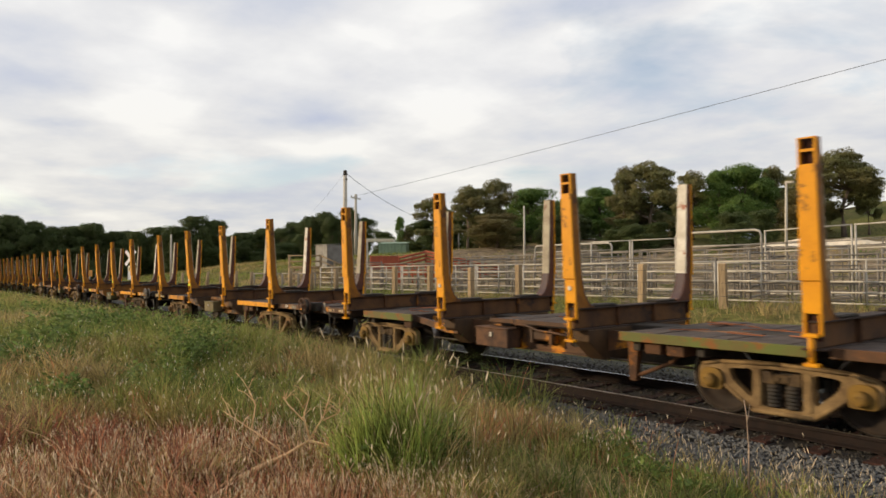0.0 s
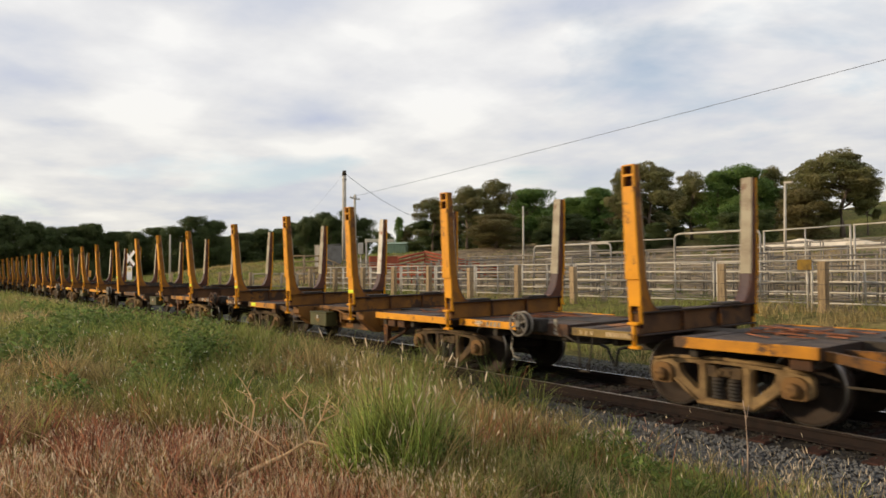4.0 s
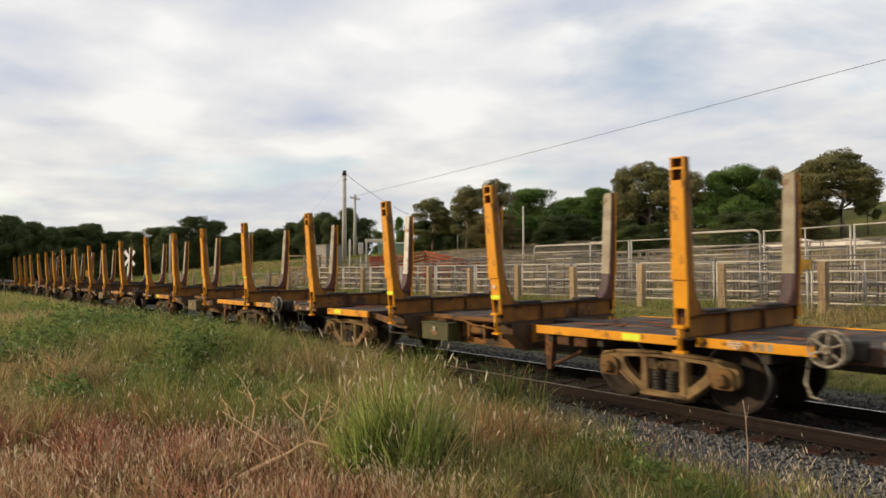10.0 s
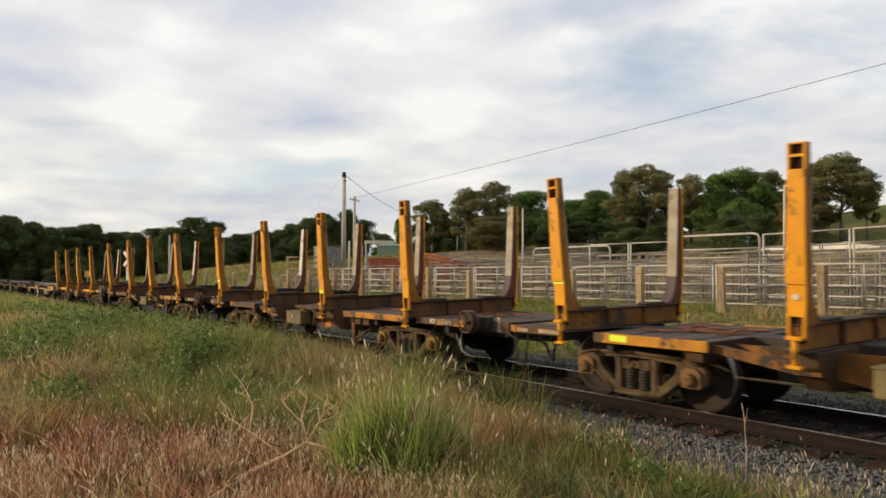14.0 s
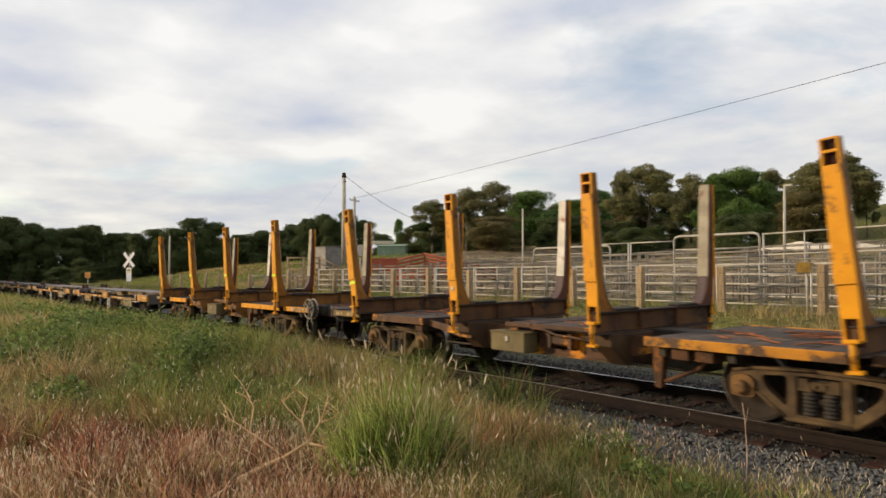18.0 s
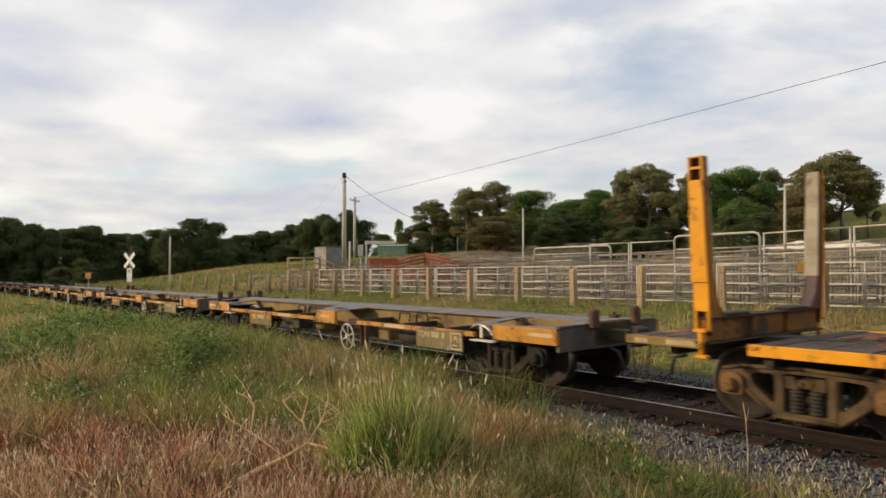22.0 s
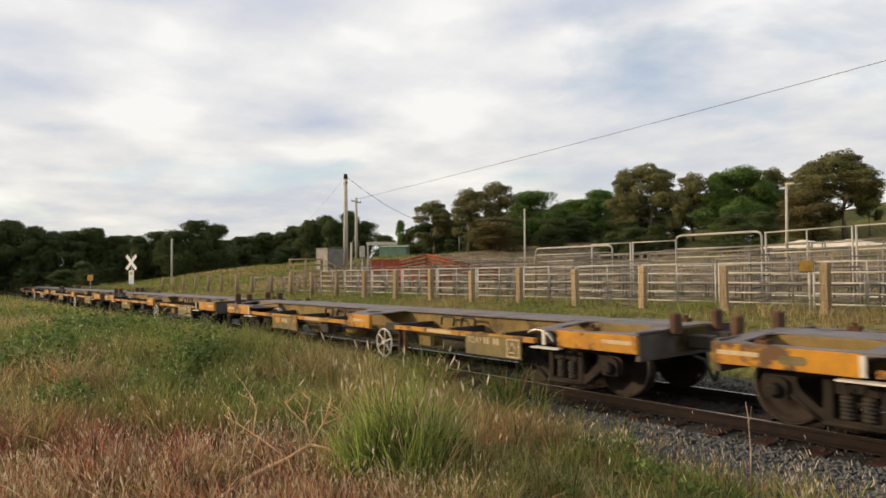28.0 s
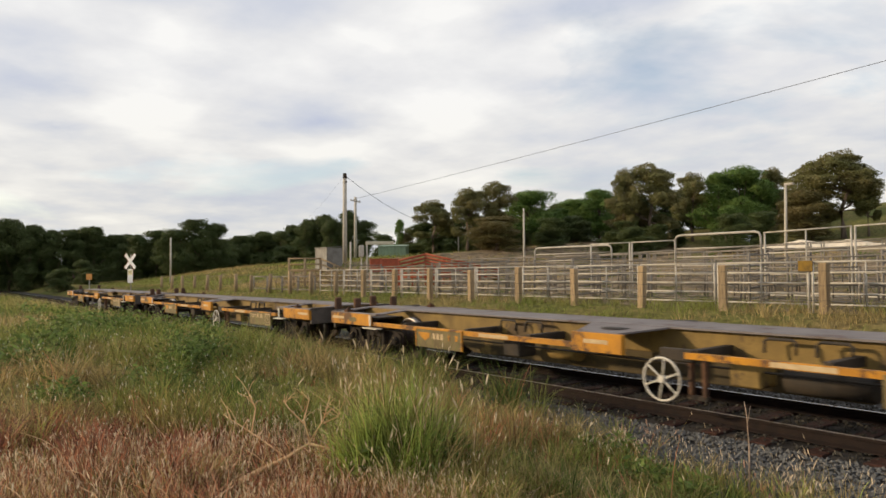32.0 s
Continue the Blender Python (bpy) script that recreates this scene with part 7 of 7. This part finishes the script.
    seed_heads(tips, 0.03, SEED, "pale feathery grass seed heads", 58)
    s = np.array([(-1.9, 4.7), (-1.62, 4.8), (-2.3, 5.0), (-1.1, 4.9), (-1.95, 4.75), (-3.6, 5.0)]) + r4.normal(0, 0.05, (6, 2))
    blades("dry_red_grass", s, 0.62, 0.014, 0.15, GRASS_RED, "tall reddish dock stalks", 59, 4)
    # long arching dead leaves in the dry stand
    s = wedge(160, 4.4, 7.4, 71, 1.0, 2.0, 36.0)
    blades("straw_grass", s, 0.42, 0.013, 1.35, GRASS_TAN, "long arching bleached grass leaves", 72, 5)
    # seeding stems over the dry stand
    s = wedge(4200, 4.4, 7.6, 76, 1.0, 2.0, 40.0)
    s = s[field(s[:, 0], s[:, 1], 0.25, 79) > 0.42]
    tips = blades("straw_grass", s, 0.30, 0.005, 0.4, GRASS_TAN, "seeding bleached grass stems", 77)
    seed_heads(tips, 0.024, SEED, "pinkish fuzzy grass seed heads", 78)
    s = wedge(5200, 4.4, 7.6, 176, 1.0, 2.0, 40.0)
    s = s[field(s[:, 0], s[:, 1], 0.3, 179) > 0.48]
    blades("dry_red_grass", s, 0.26, 0.006, 0.35, GRASS_RED, "fine upright reddish stems", 177)
    # low plum stems put the shade of the gaps into colour
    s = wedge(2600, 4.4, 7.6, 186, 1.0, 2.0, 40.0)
    blades("dry_red_grass", s, 0.2, 0.010, 0.4, GRASS_PLUM, "dark stems painting shaded gaps low in the dry stand", 187)
    s = wedge(900, 7.5, 22, 86, 1.0, 2.0, 40.0)
    s = s[lateral(s[:, 0], s[:, 1]) > 2.6]
    tips = blades("straw_grass", s, 0.40, 0.006, 0.5, GRASS_STRAW, "pale seeding stems in the green", 87)
    seed_heads(tips, 0.03, SEED, "pale seed heads in the green", 88)
    # the field carries on round the camera's stand
    r6 = np.random.default_rng(95)
    a, r = r6.uniform(0, 2 * math.pi, 5200), 0.9 + 15 * r6.random(5200) ** 0.8
    c = np.stack([r * np.cos(a), r * np.sin(a)], 1)
    bear = np.degrees(np.arctan2(c[:, 1], -c[:, 0]))
    c = c[(lateral(c[:, 0], c[:, 1]) > 3.0) & ((r < 4.2) | (bear < 1) | (bear > 73))]
    r2 = r6.random(len(c))
    g = field(c[:, 0], c[:, 1], 0.9, 96) + 0.4 * r2
    hgt, rad = 0.10 + 0.2 * r2, 0.06 + 0.14 * r2[::-1]
    for m, nm, mt, lb, sd in ((g > 0.86, "green_grass", GRASS_GREEN, "green wild grass round the stand", 97), ((g <= 0.86) & (g > 0.66), "olive_grass", GRASS_OLIVE, "olive wild grass round the stand", 98), (g <= 0.66, "dry_red_grass", GRASS_RED, "dry reddish grass round the stand", 99)):
        p, h, la, i = clumps(c[m], 14, rad[m], hgt[m], sd)
        blades(nm, p, h, 0.010, 0.75, mt, lb, sd, 2, la)
    # farther along the near side
    c = wedge(5200, 15, 66, 22, 1.4, 0.5, 40.0)
    d = lateral(c[:, 0], c[:, 1])
    k = (d > 1.8) & (d < 16)
    c, d = c[k], d[k]
    r2 = np.random.default_rng(3).random(len(c))
    f1 = field(c[:, 0], c[:, 1], 2.0, 14) + 0.3 * r2
    g = f1 > 0.62
    hgt = 0.22 + 0.3 * r2 + np.where(d < 5, 0.12, 0)
    rad = 0.2 + 0.3 * np.random.default_rng(15).random(len(c))
    for m, nm, mt, lb, sd in ((g, "green_grass", GRASS_GREEN, "green wild grass beside the line", 34), (~g, "straw_grass", GRASS_STRAW, "tall straw grass beside the line", 35)):
        p, h, la, i = clumps(c[m], 16, rad[m], hgt[m], sd)
        blades(nm, p, h, 0.018, 0.7, mt, lb, sd, 3, la)
    # grassy bank beyond the line fence
    r5 = np.random.default_rng(66)
    x = -46 - 80 * r5.random(5200) ** 1.1
    y = 18.6 + 17 * r5.random(5200)
    c = np.stack([x, y], 1)
    r2 = r5.random(len(c))
    g = field(x, y, 3.0, 67) + 0.3 * r2
    hgt, rad = 0.16 + 0.22 * r2, 0.2 + 0.3 * r5.random(len(c))
    for m, nm, mt, lb, sd in ((g > 0.62, "green_grass", GRASS_GREEN, "green grass on the bank", 38), ((g <= 0.62) & (g > 0.5), "olive_grass", GRASS_OLIVE, "olive grass on the bank", 39), (g <= 0.5, "straw_grass", GRASS_STRAW, "yellowing grass on the bank", 40)):
        p, h, la, i = clumps(c[m], 8, rad[m], hgt[m], sd)
        blades(nm, p, h, 0.04, 0.7, mt, lb, sd, 2, la)
    # rough tufts on the bare slope of the yards
    x = 6 - 62 * r5.random(3600)
    y = 20 + 34 * r5.random(3600)
    c = np.stack([x, y], 1)
    r2 = r5.random(len(c))
    g = field(x, y, 1.6, 68) + 0.35 * r2
    c, r2, g = c[g > 0.52], r2[g > 0.52], g[g > 0.52]
    hgt, rad = 0.1 + 0.2 * r2, 0.15 + 0.3 * r2[::-1]
    for m, nm, mt, lb, sd in ((g > 0.84, "green_grass", GRASS_DEEP, "dark weedy tufts in the yards", 91), ((g <= 0.84) & (g > 0.66), "olive_grass", GRASS_OLIVE, "olive tufts in the yards", 92), (g <= 0.66, "straw_grass", GRASS_STRAW, "dry tufts in the yards", 93)):
        p, h, la, i = clumps(c[m], 9, rad[m], hgt[m], sd)
        blades(nm, p, h, 0.03, 0.7, mt, lb, sd, 2, la)
    # strip between the track and the yards
    rng = np.random.default_rng(6)
    n = 4200
    x = 5 - 85 * rng.random(n) ** 1.25
    y = 9.2 + 2.0 + rng.random(n) * 8.6
    c = np.stack([x, y], 1)
    d = lateral(x, y)
    c = c[(d < -3.3) | ((d < -2.5) & (rng.random(len(c)) < 0.15))]
    r2 = rng.random(len(c))
    g = field(c[:, 0], c[:, 1], 1.6, 24) + 0.35 * r2 > 0.60
    hgt = 0.16 + 0.3 * r2
    rad = 0.12 + 0.25 * rng.random(len(c))
    for m, nm, mt, lb, sd in ((g, "green_grass", GRASS_GREEN, "green wild grass along the fence", 36), (~g, "straw_grass", GRASS_STRAW, "tall pale straw grass along the fence", 37)):
        p, h, la, i = clumps(c[m], 15, rad[m], hgt[m], sd)
        blades(nm, p, h, 0.012, 0.7, mt, lb, sd, 3, la)


make_grass()


def weed(x, y, r, h, n, seed):
    """A leafy weed: upright stems carrying many small leaves."""
    rng = np.random.default_rng(seed)
    z = float(height(x, y))
    t = thing("weed", "leafy green roadside weed", "plant", "weeds in the grass", at=pose(x, y, z))
    bm = NB()
    V, Q = [], []
    for k in range(max(10, n // 7)):
        a, q = rng.uniform(0, 6.28), r * rng.random() ** 0.6
        b = np.array([q * math.cos(a), q * math.sin(a), 0])
        hh = h * rng.uniform(0.5, 1.2) * (1.1 - 0.5 * q / r)
        lean = np.array([math.cos(a), math.sin(a), 0]) * 0.3 * hh
        rod(bm, tuple(b - (0, 0, 0.05)), tuple(b + lean + (0, 0, hh)), 0.005, 4, 0.002)
        for j in range(40):
            f = rng.uniform(0.2, 1.0)
            p = b + lean * f + np.array([0, 0, hh * f]) + rng.normal(0, 0.05 if r < 0.55 else 0.09, 3)
            s = rng.uniform(0.022, 0.05) * (1.5 if r > 0.55 else 1.0)
            u = rng.normal(size=3); u[2] *= 0.5; u /= np.linalg.norm(u)
            w = np.cross(u, rng.normal(size=3)); w /= np.linalg.norm(w) + 1e-9
            m = len(V)
            V += [p, p + u * s + w * s * 0.45, p + u * s * 2.2, p + u * s - w * s * 0.45]
            Q.append((m, m + 1, m + 2, m + 3))
    tagged(part("stalk", bm, WEED_GREEN, t), kind="stuff")
    tagged(part("leaves", raw_mesh("leaves", np.array(V), [np.array(Q)], None, WEED_GREEN), None, t), kind="stuff")


WEEDS = [(-19.34, 3.3, 1.6, 0.55, 520),
         (-15.3, 2.03, 0.9, 0.4, 260),
         (-12.78, 1.23, 0.6, 0.4, 220),
         (-21.53, 4.54, 1.6, 0.5, 380),
         (-13.42, 4.06, 0.45, 0.7, 260),
         (-28.0, 2.52, 2.2, 0.5, 320),
         (-26.5, 7.91, 1.5, 0.5, 200),
         (-10.48, 2.66, 0.5, 0.35, 200),
         (-16.52, 6.26, 0.8, 0.45, 220),
         (-9.67, 1.4, 0.35, 0.3, 150),
         (-11.9, 3.85, 0.4, 0.75, 260),
         (-11.6, 3.45, 0.3, 0.5, 180),
         (-5.3, 6.2, 0.3, 0.3, 90),
         (-5.7, 6.0, 0.25, 0.25, 70),
         (-4.5, 5.8, 0.2, 0.22, 60),
         (-3.9, 5.65, 0.2, 0.22, 60),
         # the last four are added to darken the shaded verge by the rails
         (-15.2, 7.75, 0.7, 0.32, 240),
         (-12.6, 7.3, 0.5, 0.34, 220),
         (-17.8, 8.1, 0.8, 0.32, 240),
         (-11.4, 6.5, 0.35, 0.32, 160)]
for i, (x, y, r, h, n) in enumerate(WEEDS):
    weed(x, y, r, h, n, 300 + i)


TUSSOCK = leaf_mat("bright_yellow_green_blades", (0.19, 0.29, 0.05), (0.33, 0.37, 0.10), 0.75)


def tussock(x, y, n, r, h, seed, material, label, w=0.013, lean=0.35):
    """A dome of blades in a dozen bunches, each bunch with its own lean and height."""
    rng = np.random.default_rng(seed)
    k = 26
    ba, bq = rng.uniform(0, 6.28, k), r * rng.random(k) ** 0.6
    i = rng.integers(0, k, n)
    p = np.stack([x + bq[i] * np.cos(ba[i]) + rng.normal(0, 0.07, n), y + bq[i] * np.sin(ba[i]) + rng.normal(0, 0.07, n)], 1)
    q = np.hypot(p[:, 0] - x, p[:, 1] - y) / r
    top = h * np.maximum(0.45, 1.08 - 0.45 * q ** 1.5) * rng.uniform(0.7, 1.1, k)[i]
    return blades("grass_tussock", p, top, w, (0.12 + lean * rng.random(k))[i], material, label, seed, 5, (ba + rng.normal(0, 0.6, k))[i] + rng.normal(0, 0.9, n), spread=0.3)


weed(-5.05, 3.27, 0.40, 0.50, 240, 391)
weed(-4.85, 3.38, 0.30, 0.42, 160, 392)
tussock(-5.05, 3.27, 1700, 0.54, 0.84, 51, TUSSOCK, "tall lush green grass tussock", 0.0085, 0.6)
# darker inner blades carry the shade inside the tussock
tussock(-5.05, 3.25, 700, 0.42, 0.58, 390, GRASS_DEEP, "deep green heart of the tussock, dark for its inner shade", 0.014)
tussock(-5.08, 3.27, 330, 0.46, 0.95, 53, GRASS_GREEN, "lush green grass blades of the tussock", 0.013)
tussock(-5.0, 3.3, 260, 0.5, 0.8, 50, GRASS_STRAW, "straw blades among the tussock", 0.009, 0.6)
tussock(-4.72, 3.55, 360, 0.45, 0.66, 55, GRASS_OLIVE, "olive grass leaning on the tussock", 0.010, 0.5)
tips = tussock(-5.1, 3.35, 120, 0.62, 1.06, 52, GRASS_TAN, "tall straw-coloured grass stems", 0.007)
seed_heads(tips, 0.05, SEED, "pale grass seed heads over the tussock", 54)

def edge_plants():
    """What grows at the rim of the ballast: yellow-green sprigs, brown seeding dock and pale feathery heads."""
    rng = np.random.default_rng(131)
    s = np.concatenate([np.array(q) + rng.normal(0, 0.16, (34, 2)) for q in ((-4.5, 5.95), (-4.15, 5.8), (-3.75, 5.75), (-4.85, 5.9), (-3.4, 5.5), (-5.35, 6.2))])
    blades("green_grass", s, 0.22, 0.010, 0.5, TUSSOCK, "yellow-green sprigs at the rim of the ballast", 132, 4)
    s = np.concatenate([np.array(q) + rng.normal(0, 0.05, (8, 2)) for q in ((-4.95, 6.35), (-5.02, 6.3), (-3.35, 5.9))])
    tips = blades("straw_grass", s, 0.38, 0.007, 0.45, GRASS_RED, "brown seeding dock stems", 133, 4)
    seed_heads(np.repeat(tips, 3, axis=0) + rng.normal(0, 0.03, (3 * len(tips), 3)), 0.035, SEEDRED, "brown dock seed heads", 134)
    s = np.concatenate([np.array(q) + rng.normal(0, 0.04, (5, 2)) for q in ((-3.05, 5.95), (-2.98, 5.9), (-2.45, 6.15), (-2.85, 5.65))])
    tips = blades("straw_grass", s, 0.5, 0.006, 0.4, GRASS_TAN, "pale feathery stems by the ballast", 135, 4)
    seed_heads(np.repeat(tips, 5, axis=0) + rng.normal(0, 0.03, (5 * len(tips), 3)) * (1, 1, 2.2), 0.03, SEED, "pale feathery seed heads", 136)


def rim_grass():
    """Mixed grass of the verge in front of the stones, and sparse growth on the far shoulder."""
    rng = np.random.default_rng(161)
    u = rng.random(1500)
    q = np.stack([-5.9 + 3.0 * u, 5.55 + 1.0 * u ** 0.8], 1) + rng.normal(0, 1, (1500, 2)) * (0.14, 0.24)
    q = q[lateral(q[:, 0], q[:, 1]) > 2.1]
    blades("green_grass", q[::3], 0.27, 0.009, 0.4, TUSSOCK, "yellow-green verge grass", 162, 4)
    blades("olive_grass", q[1::3], 0.30, 0.008, 0.4, GRASS_OLIVE, "olive verge grass", 163, 4)
    tips = blades("straw_grass", q[2::6], 0.36, 0.006, 0.35, GRASS_STRAW, "straw-coloured verge stems", 164, 4)
    seed_heads(tips, 0.034, SEED, "pale verge seed heads", 165)
    x = -24 + 24 * rng.random(9000)
    y = 9.25 + rng.uniform(-1.5, 8.0, 9000)
    d = -lateral(x, y)
    q = np.stack([x, y], 1)[(d > 1.5 + 0.9 * rng.random(9000)) & (d < 3.9)]
    blades("olive_grass", q[::2], 0.14, 0.010, 0.6, GRASS_OLIVE, "low olive growth on the far shoulder", 166, 3)
    blades("green_grass", q[1::2], 0.12, 0.010, 0.6, GRASS_DEEP, "low green growth on the far shoulder", 167, 3)


def flower_flecks():
    """Small pale flowers and seed tufts over the green part of the field."""
    s = wedge(1500, 9.0, 24, 141, 1.1, 2.0, 36.0)
    s = s[(lateral(s[:, 0], s[:, 1]) > 2.6) & (field(s[:, 0], s[:, 1], 1.1, 142) > 0.45)]
    tips = blades("green_grass", s, 0.36, 0.005, 0.4, GRASS_GREEN, "thin flowering stems", 143)
    seed_heads(tips, 0.026, FLOWER, "small white flower heads", 144)


def rim_stems():
    """Sparse thin stems that stand among the stones beside the track."""
    rng = np.random.default_rng(151)
    x = -8.5 + 7 * rng.random(420)
    y = 9.25 - ballast_edge(x) + rng.normal(-0.1, 0.55, 420)
    s = np.stack([x, y], 1)
    s = s[lateral(x, y) > 1.5]
    tips = blades("olive_grass", s[::2], 0.24, 0.005, 0.4, GRASS_OLIVE, "sparse olive stems among the stones", 152, 3)
    seed_heads(tips[::2], 0.022, SEED, "tiny pale seed heads among the stones", 153)
    blades("straw_grass", s[1::2], 0.2, 0.006, 0.5, GRASS_GREEN, "sparse green blades among the stones", 154, 3)


rim_stems()
FLOWER = leaf_mat("small_white_flowers", (0.82, 0.78, 0.66), (0.66, 0.60, 0.46), 0.3)
edge_plants()
rim_grass()
flower_flecks()

# dead branch lying in the dry grass
def dead_branch():
    t = thing("dead_branch", "bleached dead twiggy branch lying in dry grass", "branch", at=pose(0, 0, 0.0))
    rng = random.Random(9)
    for k, pts in enumerate([
        [(-5.22, 1.62, 0.17), (-5.46, 2.2, 0.27), (-5.52, 2.46, 0.32), (-5.49, 2.66, 0.42)],
        [(-5.49, 2.66, 0.42), (-5.57, 2.64, 0.6), (-5.59, 2.7, 0.76), (-5.68, 2.67, 0.82)],
        [(-5.49, 2.66, 0.41), (-5.33, 2.8, 0.37), (-5.13, 2.99, 0.33), (-5.03, 3.03, 0.2)],
        [(-5.52, 2.46, 0.32), (-5.75, 2.32, 0.46), (-5.96, 2.21, 0.56), (-6.03, 2.11, 0.64)],
        [(-5.49, 2.66, 0.43), (-5.52, 2.8, 0.59), (-5.57, 2.89, 0.77)],
        [(-5.33, 2.8, 0.37), (-5.18, 2.84, 0.22), (-5.12, 2.84, 0.05)],
        [(-5.52, 2.46, 0.32), (-5.39, 2.47, 0.19), (-5.29, 2.44, 0.01)],
        [(-5.57, 2.64, 0.57), (-5.7, 2.56, 0.69), (-5.72, 2.52, 0.76)],
        [(-5.52, 2.8, 0.56), (-5.45, 2.89, 0.61), (-5.43, 2.92, 0.65)],
        [(-5.79, 2.27, 0.51), (-5.86, 2.33, 0.69), (-5.95, 2.3, 0.82)]]):
        bm = NB()
        r0 = 0.026 if k == 0 else 0.013 if k == 2 else 0.008
        bent_rod(bm, pts, [r0 * (1 - 0.22 * i) for i in range(len(pts))], 6)
        part("limb" if k == 0 else "twig", bm, DEADWOOD, t)
        for q in range(5):
            a = Vector(pts[1]).lerp(Vector(pts[-1]), rng.random())
            d = Vector((rng.uniform(-1, 1), rng.uniform(-1, 1), rng.uniform(0.2, 1.2))) * rng.uniform(0.08, 0.2)
            bm = NB(); bent_rod(bm, [a, a + d * 0.5 + Vector((0, 0, 0.02)), a + d], [0.004, 0.003, 0.002], 5)
            part("twig", bm, DEADWOOD, t)


def dry_stalk():
    t = thing("dry_stalk", "single tall dry weed stalk beside the ballast", "plant")
    bm = NB(); bent_rod(bm, [(-3.3, 5.62, -0.01), (-3.3, 5.63, 0.32), (-3.31, 5.62, 0.61), (-3.32, 5.6, 0.74)], [0.008, 0.007, 0.005, 0.003], 6)
    part("stem", bm, GRASS_PALE, t)
    bm = NB(); bent_rod(bm, [(-3.3, 5.62, 0.58), (-3.29, 5.64, 0.7)], [0.004, 0.002], 5)
    part("twig", bm, GRASS_PALE, t)


GRASS_PALE = mat("greyish_dry_stalk", (0.40, 0.30, 0.22), (0.28, 0.20, 0.15), 0.85, 0, 12, 0.6, 80, 0.2)
DEADWOOD = mat("bleached_dead_wood", (0.74, 0.50, 0.27), (0.54, 0.32, 0.16), 0.85, 0, 12, 0.6, 80, 0.3)
dead_branch()
dry_stalk()


# ---- movement of the train ----
def travelled(t):
    """Metres that the train has moved by t; it gathers speed slowly."""
    t += 0.012
    knots = ((0, 5.6006), (10, 5.6006), (18, 5.6929), (28, 5.8954), (40, 5.8954))
    s = 0.0
    for (t0, v0), (t1, v1) in zip(knots, knots[1:]):
        if t <= t0:
            break
        e = min(t, t1)
        ve = v0 + (v1 - v0) * (e - t0) / (t1 - t0)
        s += (v0 + ve) / 2 * (e - t0)
    nudge = ((-1, 0.10), (0, 0.10), (2, 0.0), (6, 0.0), (7.5, -0.08), (9, 0.0), (12, 0.02), (14, 0.10), (19, 0.06), (22, 0.0), (24, -0.04), (40, -0.02))
    return s + float(np.interp(t, [a for a, b in nudge], [b for a, b in nudge]))


def wagon_pose(front, length, pivots, t):
    s = front + travelled(t)
    a, b = track_pose(s + pivots[0]).translation, track_pose(s + pivots[1]).translation
    d = (a - b).normalized()
    m = pose(0, 0, 0, 0, 0, math.degrees(math.atan2(d.y, d.x))) @ pose(0, 0, 0, math.degrees(CANT))
    return Matrix.Translation(a) @ m @ pose(-pivots[0], 0, 0)


def motions():
    for w, front, length, pivots in TRAIN:
        walk(w, [(t, wagon_pose(front, length, pivots, t)) for t in range(0, 33)])
        for b in w.children:
            if not b.name.startswith("bogie"):
                continue
            for ws in b.children:
                if ws.name.startswith("wheelset"):
                    at = ws.matrix_basis.translation.copy()
                    walk(ws, [(k / 10, Matrix.Translation(at) @ Matrix.Rotation(travelled(k / 10) / 0.46, 4, "Y")) for k in range(0, 321)])


motions()
